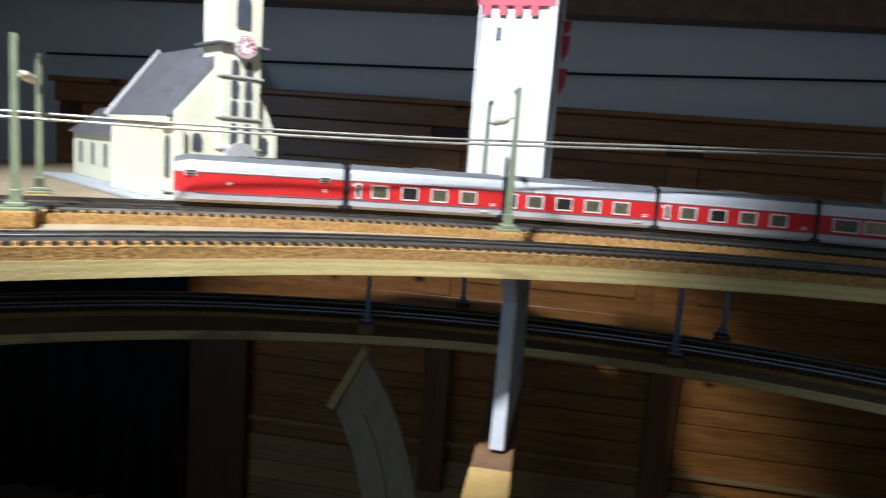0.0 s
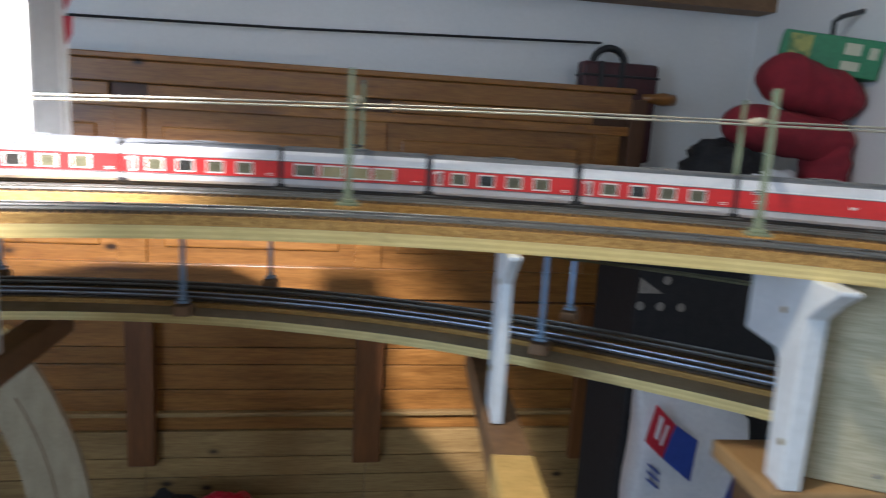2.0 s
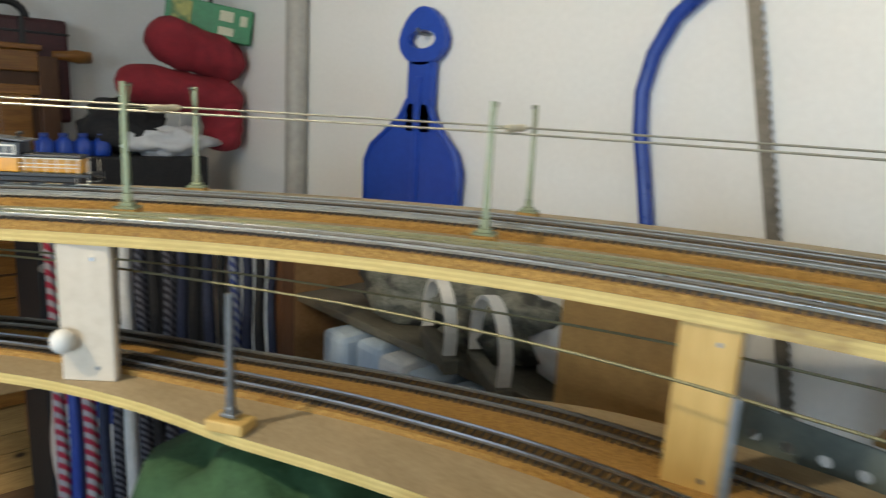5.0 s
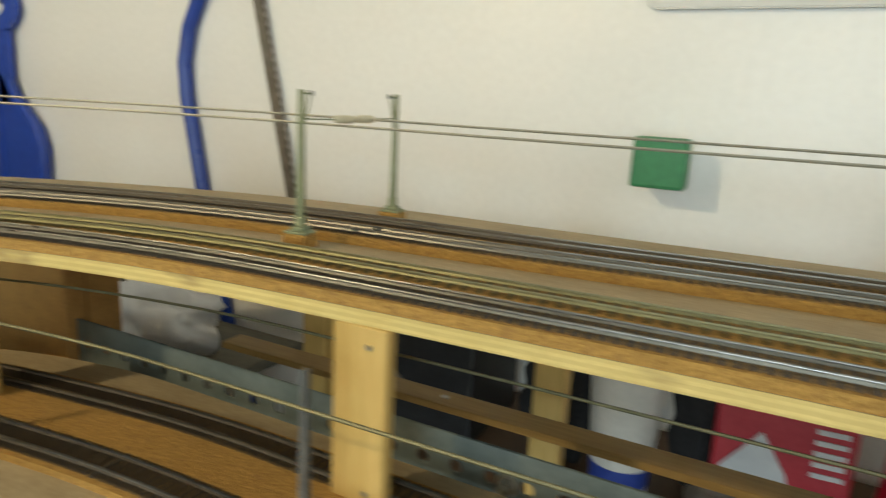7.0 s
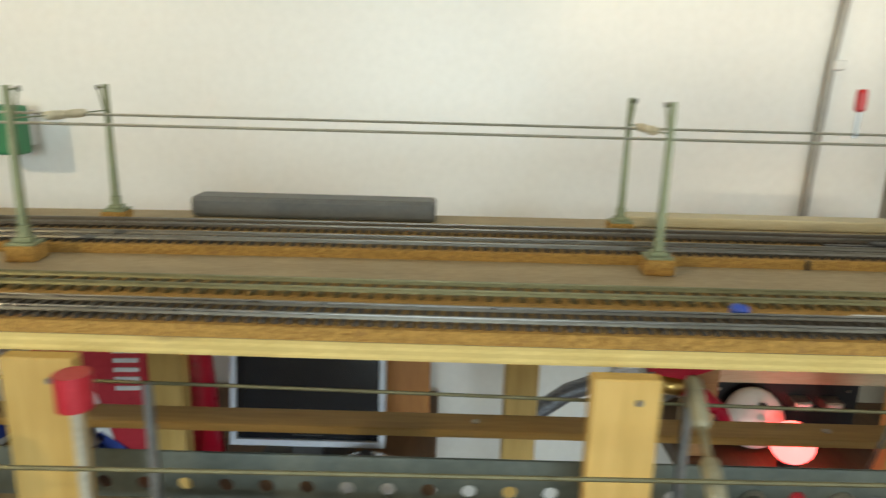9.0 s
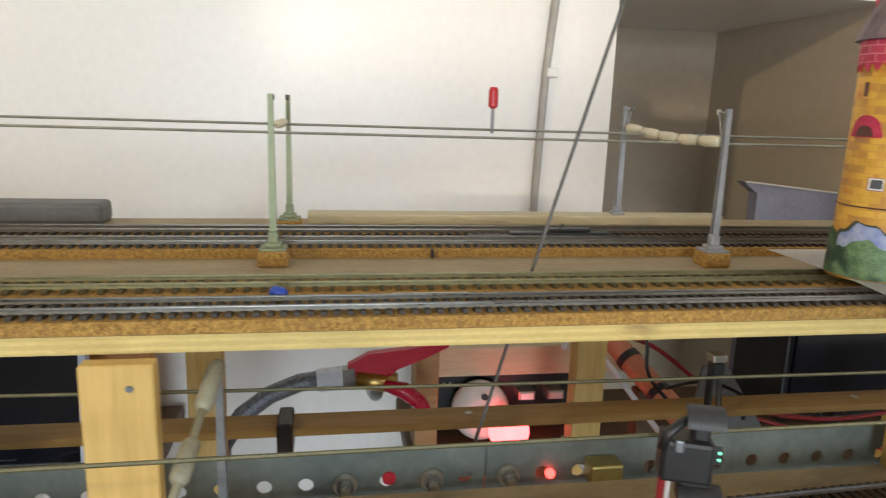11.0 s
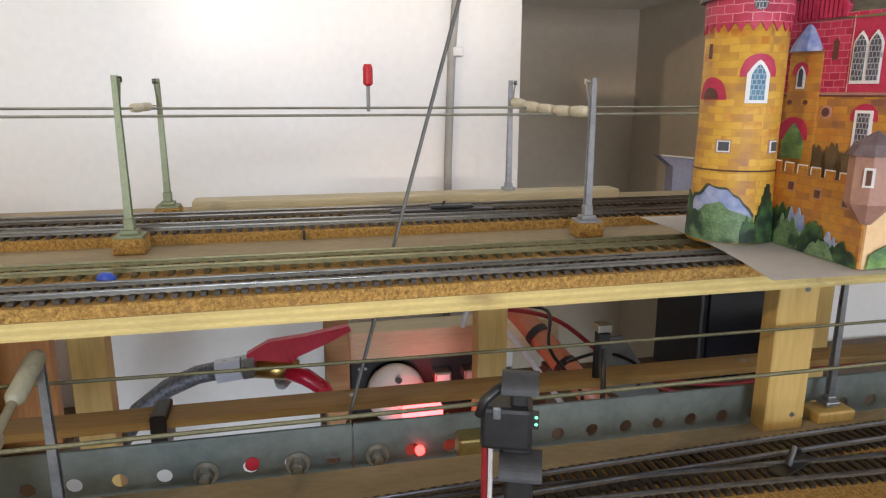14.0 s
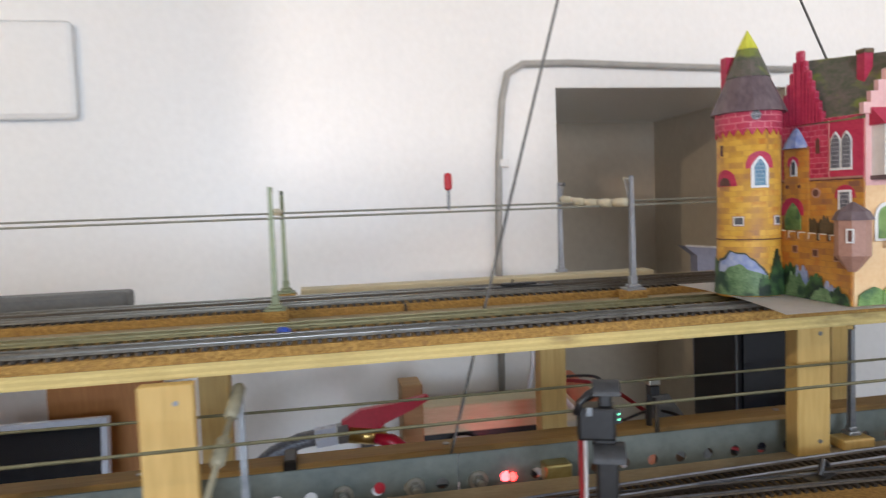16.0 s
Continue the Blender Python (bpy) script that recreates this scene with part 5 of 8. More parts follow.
    def gothic(w, z0, z1):
        h = w * 0.95
        left = [(-w / 2 * (1 - (k / 6) ** 1.7), z1 - h + h * k / 6) for k in range(7)]
        return [(-w / 2, z0), (w / 2, z0)] + [(-x, z) for x, z in left] + left[-2::-1]

    a0, a1 = (-0.014, -0.019), (-0.095, -0.018)
    ang = math.atan2(a1[1] - a0[1], a1[0] - a0[0])
    wall("curtain_wall", *a0, *a1, 0.0, 0.0470, CBRICK, label="ochre printed curtain wall")
    for k in range(7):
        q = (k + 0.25) / 7
        x, y = a0[0] + (a1[0] - a0[0]) * q, a0[1] + (a1[1] - a0[1]) * q
        top = 0.0545 - 0.0030 * q
        mer = stuck((x, y, 0), ang, rect(-0.0004, 0.0068, 0.0440, top), CBRICK, "merlon", 0.0014)
        stuck((x, y, 0), ang, rect(-0.0004, 0.0068, top - 0.0006, top + 0.0002), CWHITE, "pale_line", 0.0018, mer)
        stuck((x, y, 0), ang, rect(-0.0009, -0.0003, 0.0480, top), CWHITE, "pale_line", 0.0018, mer)
    for q, z0 in ((0.265, 0.0362), (0.55, 0.0342), (0.83, 0.0322)):
        x, y = a0[0] + (a1[0] - a0[0]) * q, a0[1] + (a1[1] - a0[1]) * q
        hole = stuck((x, y, 0), ang, rect(-0.0032, 0.0032, z0, z0 + 0.0064), CTAN, "loophole", 0.0018)
        stuck((x, y, 0), ang, rect(-0.0020, 0.0022, z0 + 0.001, z0 + 0.0056), CLINE, "opening", 0.0022, hole)

    def hedge(name, mt, q, w, h, out, seed, n=22):
        x, y = a0[0] + (a1[0] - a0[0]) * q, a0[1] + (a1[1] - a0[1]) * q
        top = []
        for k in range(n + 1):
            u = 1 - 2 * k / n
            top.append((w * u, max(0.001, h * (1 - u * u) ** 0.55 * (1 + 0.45 * noise.noise(Vector((u * 4.0, seed, 0.5)))))))
        stuck((x, y, 0), ang, [(-w, 0.0005), (w, 0.0005)] + top, mt, name, out)

    hedge("painted_bush", CGREEN, 0.20, 0.0150, 0.0275, 0.0022, 2.0)
    hedge("painted_rock", CROCK, 0.36, 0.0120, 0.0220, 0.0026, 3.0)
    hedge("painted_mound", CMOUND, 0.30, 0.0130, 0.0205, 0.0030, 4.0)
    hedge("painted_bush", CGREEN, 0.58, 0.0120, 0.0200, 0.0034, 5.0)
    hedge("painted_rock", CROCK, 0.74, 0.0085, 0.0145, 0.0026, 6.0)
    hedge("painted_bush", CGREEN, 0.86, 0.0120, 0.0115, 0.0034, 7.0)
    hedge("painted_mound", CMOUND, 0.66, 0.0120, 0.0100, 0.0038, 8.0)
    # corner turret, hung out from the corner
    tx, ty = a1
    part("corner_turret", lathe(bmesh.new(), [(0.003, 0.026), (0.0120, 0.038), (0.0120, 0.064), (0.0125, 0.0645)], pose(tx, ty, 0), 8), CTAN, t, "tan printed corner turret")
    part("turret_roof", lathe(bmesh.new(), [(0.0140, 0.064), (0.0110, 0.0700), (0.001, 0.0770)], pose(tx, ty, 0), 8), CPURPLE, t)
    slit = part("turret_slit", B(-0.0026, 0.0026, -0.0006, 0.0006, 0.0475, 0.0580, pose(tx - 0.0075, ty + 0.0090, 0, 0, 0, 40)), CWHITE, t)
    part("opening", B(-0.0013, 0.0013, -0.0012, 0.0012, 0.0487, 0.0568, pose(tx - 0.0075, ty + 0.0090, 0, 0, 0, 40)), CLINE, slit)
    # main house behind the wall
    h0, h1 = (0.014, -0.044), (-0.053, -0.066)
    ha = math.atan2(h1[1] - h0[1], h1[0] - h0[0])
    on = lambda q: (h0[0] + (h1[0] - h0[0]) * q, h0[1] + (h1[1] - h0[1]) * q, 0)
    wall("house_wall", *h0, *h1, 0.0, 0.0955, CBRICK, label="ochre printed house wall")
    wall("house_upper_wall", *h0, *h1, 0.0955, 0.1465, CPINK, label="crimson brick printed upper wall")
    stuck(on(0.615), ha, rect(0, 0.0272, 0.0975, 0.1445), CCRIM, "crimson_panel", 0.0018)
    stuck(on(0.607), ha, rect(0, 0.0005, 0.0975, 0.1445), CPALE, "panel_edge", 0.0020)
    stuck(on(0), ha, rect(0, 0.0705, 0.0945, 0.0955), CLINE, "floor_line", 0.0022)
    stuck(on(0), ha, rect(0, 0.0705, 0.0957, 0.0972), CTAN, "floor_band", 0.0020)
    # oriel beside the tower
    mo = Matrix.Translation(on(0.21)) @ Matrix.Rotation(ha, 4, "Z")
    part("oriel", B(-0.0110, 0.0110, -0.0036, 0.0030, 0.0, 0.1245, mo), CBRICK, t, "ochre printed oriel")
    part("oriel_roof", lathe(bmesh.new(), [(0.0118, 0.1235), (0.0095, 0.1290), (0.0030, 0.1400), (0.0006, 0.1420)], Matrix.Translation(on(0.195)), 8), CROCK, t, "blue and grey printed cap")
    stuck(on(0.175), ha, arched(-0.0052, 0.0052, 0.1085, 0.1170), CCRIM, "hood", 0.0040)
    win = stuck(on(0.185), ha, gothic(0.0058, 0.0995, 0.1145), CWHITE, "window", 0.0044)
    stuck(on(0.185), ha, gothic(0.0030, 0.1008, 0.1130), DARKWIN, "pane", 0.0048, win)
    for q in (0.095, 0.255):
        stuck(on(q), ha, [(0.0017 * math.cos(k * math.pi / 5), 0.0906 + 0.0017 * math.sin(k * math.pi / 5)) for k in range(10)], CLINE, "round_hole", 0.0040)
    stuck(on(0.165), ha, arched(-0.0104, 0.0104, 0.0655, 0.0812), CCRIM, "hood", 0.0040)
    stuck(on(0.175), ha, gothic(0.0152, 0.0528, 0.0770), CGREENL, "green_door", 0.0044)
    # windows of the house
    ring = stuck(on(0.449), ha, [(0.0040 * math.cos(k * math.pi / 6), 0.0845 + 0.0044 * math.sin(k * math.pi / 6)) for k in range(12)], CTAN, "round_window", 0.0020)
    stuck(on(0.449), ha, [(0.0026 * math.cos(k * math.pi / 6), 0.0845 + 0.0030 * math.sin(k * math.pi / 6)) for k in range(12)], CLINE, "opening", 0.0024, ring)
    stuck(on(0.47), ha, gothic(0.0034, 0.1177, 0.1312), CLINE, "slit", 0.0020)
    stuck(on(0.80), ha, arched(-0.0084, 0.0084, 0.0795, 0.0905), CCRIM, "hood", 0.0020)
    win = stuck(on(0.80), ha, rect(-0.0056, 0.0056, 0.0612, 0.0862), CWHITE, "window", 0.0024)
    stuck(on(0.80), ha, rect(-0.0037, 0.0037, 0.0630, 0.0844), CGLASSD, "pane", 0.0028, win)
    win = stuck(on(0.76), ha, rect(-0.0090, 0.0090, 0.1025, 0.1210), CWHITE, "window", 0.0030)
    for x in (-0.0045, 0.0045):
        stuck((on(0.76)[0] + x * math.cos(ha), on(0.76)[1] + x * math.sin(ha), 0), ha, gothic(0.0090, 0.1180, 0.1345), CWHITE, "window_head", 0.0030, win)
        stuck((on(0.76)[0] + x * math.cos(ha), on(0.76)[1] + x * math.sin(ha), 0), ha, gothic(0.0068, 0.1045, 0.1322), CGLASSD, "pane", 0.0036, win)
    # brown hedge prints low on the house
    for q, w, h in ((0.40, 0.0085, 0.0625), (0.56, 0.0075, 0.0640), (0.70, 0.0080, 0.0600)):
        top = [(w * (1 - k / 6), 0.045 + (h - 0.045) * (1 - (1 - k / 6) ** 2) ** 0.5 * (1 + 0.12 * math.sin(2.3 * k + 9 * q))) for k in range(13)]
        stuck(on(q), ha, [(-w, 0.040), (w, 0.040)] + top, CHEDGE, "painted_shrub", 0.0022)
    # stepped crimson gable
    g = Matrix.Translation(on(0.25)) @ Matrix.Rotation(ha, 4, "Z")
    for k in range(7):
        w = 0.041 - k * 0.0060
        step = part("gable_step", B(-w / 2, w / 2, -0.0024, 0.0022, 0.1440 + k * 0.0089, 0.1530 + k * 0.0089, g), CPINK, t)
        for x in (-w / 2 + 0.0014, w / 2 - 0.0014):
            part("gable_rib", B(x - 0.0010, x + 0.0010, -0.0040, -0.0024, 0.1440, 0.1515 + k * 0.0089, g), CCRIM, step)
    # roof between the crimson gable and the pale one
    bm = bmesh.new()
    ridge = [(0.014, -0.069, 0.202), (-0.055, -0.0985, 0.196)]
    low = [(h0[0] + 0.002, h0[1] + 0.002, 0.1425), (h1[0] - 0.001, h1[1] + 0.003, 0.1425)]
    back = [(0.035, -0.096, 0.1425), (-0.053, -0.131, 0.1425)]
    pa, pb, pc = ([bm.verts.new(v) for v in line] for line in (low, ridge, back))
    for f in ((pa[0], pa[1], pb[1], pb[0]), (pb[0], pb[1], pc[1], pc[0]), (pa[1], pc[1], pb[1]), (pa[0], pb[0], pc[0]), (pa[1], pa[0], pc[0], pc[1])):
        bm.faces.new(f)
    part("house_roof", bm, CROOF, t, "mottled green and purple printed roof")
    part("chimney", B(-0.0390, -0.0310, -0.0870, -0.0790, 0.170, 0.1975), CCRIM, t, "crimson paper chimney")
    part("chimney_cap", B(-0.0396, -0.0304, -0.0876, -0.0784, 0.1975, 0.2010), CHEDGE, t)
    # west front of the house and the front wall along the board edge, sunlight painted as pale peach and pink
    g0, g1 = a1, (-0.080, -0.34)
    wall("front_wall", *g0, *g1, 0.0, 0.0420, CPEACH, label="printed front wall with sunlight put into its peach colour")
    k0, k1 = h1, (-0.050, -0.34)
    wall("wing_wall", *k0, *k1, 0.0, 0.0925, CPEACH, label="printed wing wall with sunlight put into its peach colour")
    wall("wing_upper_wall", *k0, *k1, 0.0925, 0.1465, CPALE, label="printed upper wall with sunlight put into its pale pink")
    ga, ka = math.atan2(g1[1] - g0[1], g1[0] - g0[0]), math.atan2(k1[1] - k0[1], k1[0] - k0[0])
    for k in range(14):
        p = (g0[0] + 0.0008 * k, g0[1] - 0.014 - k * 0.021, 0)
        stuck(p, ga, rect(0, 0.0100, 0.038, 0.0470), CPEACH, "merlon", 0.0015)
        if k % 2:
            stuck(p, ga, rect(0.002, 0.0055, 0.026, 0.0310), CLINE, "loophole", 0.0019)
        h = 0.0140 + 0.004 * abs(math.sin(k * 1.9))
        stuck(p, ga, [(-0.012, 0.0005), (0.014, 0.0005), (0.013, h * 0.6), (0.007, h * 0.9), (0.002, h), (-0.006, h * 0.8), (-0.011, h * 0.6)], CGREENL, "painted_bush", 0.0026 + 0.0004 * (k % 2))
    p = (g0[0] + 0.0009, g0[1] - 0.030, 0)
    stuck(p, ga, [(0.0045 * math.cos(k * math.pi / 6), 0.0100 + 0.0030 * math.sin(k * math.pi / 6)) for k in range(12)], CYEL, "yellow_flowers", 0.0036)
    stuck((k0[0], k0[1], 0), ka, rect(0, 0.27, 0.0890, 0.0925), CPALE, "floor_band", 0.0024)
    for k in range(4):
        y = k0[1] - 0.019 - k * 0.062
        win = stuck((k0[0], y, 0), ka, arched(-0.0115, 0.0115, 0.0440, 0.0755), CWHITE, "garden_door", 0.003)
        stuck((k0[0], y, 0), ka, arched(-0.0085, 0.0085, 0.0460, 0.0725), CGREENL, "pane", 0.0036, win)
    for k in range(7):
        w = 0.098 - k * 0.0135
        part("gable_step", B(-0.0022, 0.0022, -w / 2, w / 2, 0.1460 + k * 0.0088, 0.1550 + k * 0.0088, pose(k0[0] - 0.001, -0.1115, 0)), CPALE, t)
    # white bay window with a crimson and grey roof
    y0, y1 = -0.0715, -0.1190
    bay = part("bay_window", B(-0.0150, -0.001, y1, y0, 0.0965, 0.1370, pose(k0[0], 0, 0), 0.0006), CWHITE, t, "white printed bay window")
    for y in (-0.0775, -0.1010, -0.1130):
        stuck((k0[0] - 0.0150, y, 0), -math.pi / 2, gothic(0.0056, 0.1005, 0.1290), DARKWIN, "pane", 0.0004, bay)
    bm = prism(bmesh.new(), [(-0.0175, 0.1365), (0, 0.1365), (0, 0.1540)], 0.0520, pose(k0[0], y1 - 0.002, 0))
    part("bay_roof", bm, CCRIM, t, "crimson printed bay roof")
    part("bay_sill", B(-0.0170, 0, y1 - 0.001, y0 + 0.001, 0.0935, 0.0968, pose(k0[0], 0, 0), 0.0005), CPURPLE, t)


castle()


# ---- things on the walls ----
def shovel():
    """Blue plastic snow scoop hung by the hole in its grip."""
    y0 = 0.995
    t = thing("plastic_scoop", "blue plastic scoop with a holed grip hung on the wall", "scoop")
    x = X1 - 0.012

    def slab(name, outline, hole=None, thick=0.016, dx=0.0):
        bm = bmesh.new()
        a = [bm.verts.new((x - thick + dx, y, z)) for y, z in outline]
        b = [bm.verts.new((x + dx, y, z)) for y, z in outline]
        n = len(a)
        for k in range(n):
            bm.faces.new((a[k], a[(k + 1) % n], b[(k + 1) % n], b[k]))
        if hole:
            c = [bm.verts.new((x - thick + dx, y, z)) for y, z in hole]
            d = [bm.verts.new((x + dx, y, z)) for y, z in hole]
            h = len(c)
            for k in range(h):
                bm.faces.new((c[k], c[(k + 1) % h], d[(k + 1) % h], d[k]))
            for u, v in ((a, c), (b, d)):
                for k in range(n):
                    bm.faces.new((u[k], u[(k + 1) % n], v[(k + 1) % h], v[k]))
        else:
            bm.faces.new(a)
            bm.faces.new(b[::-1])
        return part(name, bm, BLUE, t)

    n = 20
    outer, inner = [], []
    for k in range(n):
        a = 2 * math.pi * k / n
        outer.append((y0 + 0.078 * math.cos(a) * (1 - 0.22 * max(0, math.sin(a))), 1.340 + (0.070 if math.sin(a) > 0 else 0.055) * math.sin(a)))
        inner.append((y0 + 0.046 * math.cos(a), 1.340 + 0.020 * math.sin(a)))
    slab("grip", outer, inner)
    slab("stem", [(y0 - 0.040, 1.140), (y0 + 0.042, 1.140), (y0 + 0.040, 1.292), (y0 - 0.040, 1.292)])
    slab("blade", [(y0 - 0.135, 0.90), (y0 + 0.185, 0.90), (y0 + 0.190, 1.06), (y0 + 0.165, 1.10), (y0 + 0.060, 1.170), (y0 + 0.035, 1.20), (y0 - 0.035, 1.20), (y0 - 0.055, 1.165), (y0 - 0.125, 1.10), (y0 - 0.142, 1.06)])
    part("rib", B(x - 0.022, x - 0.014, y0 - 0.008, y0 + 0.012, 0.92, 1.26, None, 0.003), BLUE, t)
    rim = [(x - 0.018, y0 - 0.135, 0.90), (x - 0.018, y0 - 0.142, 1.06), (x - 0.018, y0 - 0.125, 1.10), (x - 0.018, y0 - 0.055, 1.165), (x - 0.018, y0 - 0.034, 1.21)]
    part("rim", rod(bmesh.new(), rim, 0.006, 8), BLUE, t, smooth=True)
    rim = [(x - 0.018, y0 + 0.185, 0.90), (x - 0.018, y0 + 0.190, 1.06), (x - 0.018, y0 + 0.165, 1.10), (x - 0.018, y0 + 0.060, 1.17), (x - 0.018, y0 + 0.034, 1.21)]
    part("rim", rod(bmesh.new(), rim, 0.006, 8), BLUE, t, smooth=True)
    solid("wall_hook", rod(bmesh.new(), [(X1, y0, 1.352), (X1 - 0.035, y0, 1.352), (X1 - 0.040, y0, 1.362)], 0.004, 8), STEEL, "small steel hook in the wall", "hook")


def bow_saw():
    t = thing("bow_saw", "blue tubular bow saw with a toothed blade hung on the wall", "bow saw")
    x = X1 - 0.014
    pts = [(x, 0.270, 1.400), (x, 0.305, 1.405), (x, 0.355, 1.392), (x, 0.400, 1.355), (x, 0.430, 1.300), (x, 0.444, 1.240), (x, 0.440, 1.180), (x, 0.425, 1.110), (x, 0.390, 0.93), (x, 0.345, 0.755), (x, 0.300, 0.62), (x, 0.24, 0.57), (x, 0.15, 0.58), (x, 0.110, 0.62)]
    part("tube_bow", rod(bmesh.new(), pts, 0.0125, 12), SAWBLUE, t, "blue enamelled tube", smooth=True)
    a, b = Vector((x, 0.284, 1.400)), Vector((x, 0.110, 0.64))
    d = (b - a).normalized()
    nrm = Vector((0, d.z, -d.y))
    if nrm.y > 0:
        nrm = -nrm
    bm = bmesh.new()
    k, n = 0, 110
    L = (b - a).length
    prev = None
    for k in range(n + 1):
        c = a + d * (L * k / n)
        tooth = 0.011 if k % 2 else 0.006
        v = [bm.verts.new(c + nrm * q + Vector((dx, 0, 0))) for q, dx in ((-0.011, -0.001), (tooth, -0.001), (tooth, 0.001), (-0.011, 0.001))]
        if prev:
            for i in range(4):
                bm.faces.new((prev[i], prev[(i + 1) % 4], v[(i + 1) % 4], v[i]))
        prev = v
    part("blade", bm, BLADE, t, "grey toothed blade")


def wall_pipe():
    pts = [(X1 - 0.030, 1.515, FLOOR_Z), (X1 - 0.030, 1.515, Z1)]
    t = thing("drain_pipe", "grey plastic pipe running up the wall", "pipe")
    part("tube", rod(bmesh.new(), pts, 0.030, 20), PIPE, t, smooth=True)
    for z in (0.5, 1.62):
        part("clip", rod(bmesh.new(), [(X1 - 0.030, 1.515, z), (X1 - 0.030, 1.515, z + 0.02)], 0.033, 20), STEEL, t)


def cables():
    x = X1 - 0.006
    solid("wall_cable", rod(bmesh.new(), [(x, -1.425, 0.80), (x, -1.427, 1.10), (x, -1.432, 1.25), (x, -1.440, 1.345), (x, -1.450, 1.385), (x, -1.475, 1.400), (x, -1.55, 1.402), (x, -1.75, 1.396), (x, -1.95, 1.392)], 0.0055, 8), PIPE, "pale grey cable clipped to the wall", "cable", smooth=True)
    t = thing("cable_clip", "small white cable clip on the wall", "cable clip")
    part("clip_body", B(x - 0.008, x + 0.004, -1.447, -1.432, 1.240, 1.252, None, 0.002), PAPERW, t)
    solid("wall_panel", B(X1 - 0.012, X1 - 0.002, -0.828, -0.35, 1.322, 1.456, None, 0.008), PLASTER, "flat white cover plate with rounded corners", "cover plate")
    solid("wall_string", rod(bmesh.new(), [(-1.6, Y1 - 0.05, 1.40), (0.3, Y1 - 0.05, 1.432), (1.32, Y1 - 0.05, 1.464)], 0.0045, 6), BLACK, "black cable strung along the wall", "cable")


def rods():
    for pts in ([(1.430, -1.249, 0.958), (1.430, -1.2905, 1.110), (1.430, -1.40, 1.50), (1.430, -1.48, 1.78)], [(1.5, -1.795, PLY1), (1.5, -1.6805, 1.3276), (1.5, -1.6521, 1.3830), (1.432, -1.476, 1.782)]):
        solid("thin_rod", rod(bmesh.new(), pts, 0.0013, 6), RODGREY, "thin grey metal rod leaning past the boards", "rod", "leaning rods")
    t = thing("red_marker", "red plastic cap on a short grey stalk", "marker")
    part("stalk", rod(bmesh.new(), [(1.572, -1.2855, 1.178), (1.572, -1.2855, 1.200)], 0.0016, 8), STEEL, t)
    part("cap", lathe(bmesh.new(), [(0.0022, 0), (0.0042, 0.002), (0.0042, 0.015), (0.003, 0.018)], pose(1.572, -1.2855, 1.199), 12), mat("red_cap", (0.50, 0.012, 0.018), (0.60, 0.02, 0.03), 60, rough=0.35), t)
    solid("blue_clip", lathe(bmesh.new(), [(0.0026, 0), (0.0040, 0.0012), (0.0040, 0.0062), (0.0030, 0.0090), (0.0012, 0.0098)], pose(1.3745, -1.1150, CORK1 + 0.0040, 90, 0, -35), 16), BLUE, "small blue plastic clip lying between the rails", "clip", smooth=True)
    for y0, y1, x in ((-1.2290, -1.184, 1.3730), (-1.2700, -1.2310, 1.3715)):
        solid("white_strip", B(x - 0.0030, x + 0.0030, y0, y1, CORK1 + 0.0002, CORK1 + 0.0024, None, 0.0006), WPAINT, "thin white plastic strip lying between two tracks", "strip", "white strips")
    t = thing("point_motor", "long black plastic point motor beside the rear track", "point motor")
    part("case", B(1.5420, 1.5535, -1.390, -1.300, CORK1 - 0.0002, CORK1 + 0.0060, None, 0.0012), BLACK, t)
    part("cover", B(1.5435, 1.5520, -1.372, -1.334, CORK1 + 0.0066, CORK1 + 0.0092, None, 0.0010), BLACK, t)
    part("throw_bar", B(1.5445, 1.5500, -1.300, -1.262, CORK1, CORK1 + 0.0036, None, 0.0006), BLACK, t)
    part("lever", rod(bmesh.new(), [(1.5480, -1.345, CORK1 + 0.009), (1.5480, -1.347, CORK1 + 0.0125)], 0.0012, 8), BLACK, t)
    solid("grey_bar", B(1.6380, 1.6720, -0.942, -0.709, PLY1 + 0.0002, PLY1 + 0.0200, None, 0.004), BARGREY, "grey plastic bar lying behind the rear track", "bar")
    solid("pine_strip", B(1.6460, 1.6720, -1.560, -1.125, PLY1 + 0.0002, PLY1 + 0.0105, None, 0.0012), PALEPLY, "pale pine strip along the rear of the board", "wood strip")
    t = thing("green_box", "green plastic box fixed to the wall behind the tracks", "box")
    part("body", B(1.835, 1.868, -0.425, -0.362, 1.112, 1.172, None, 0.004), GREENBOX, t)
    part("wall_plate", B(1.868, X1, -0.412, -0.375, 1.120, 1.164), WPAINT, t)


shovel()
bow_saw()
wall_pipe()
cables()
rods()


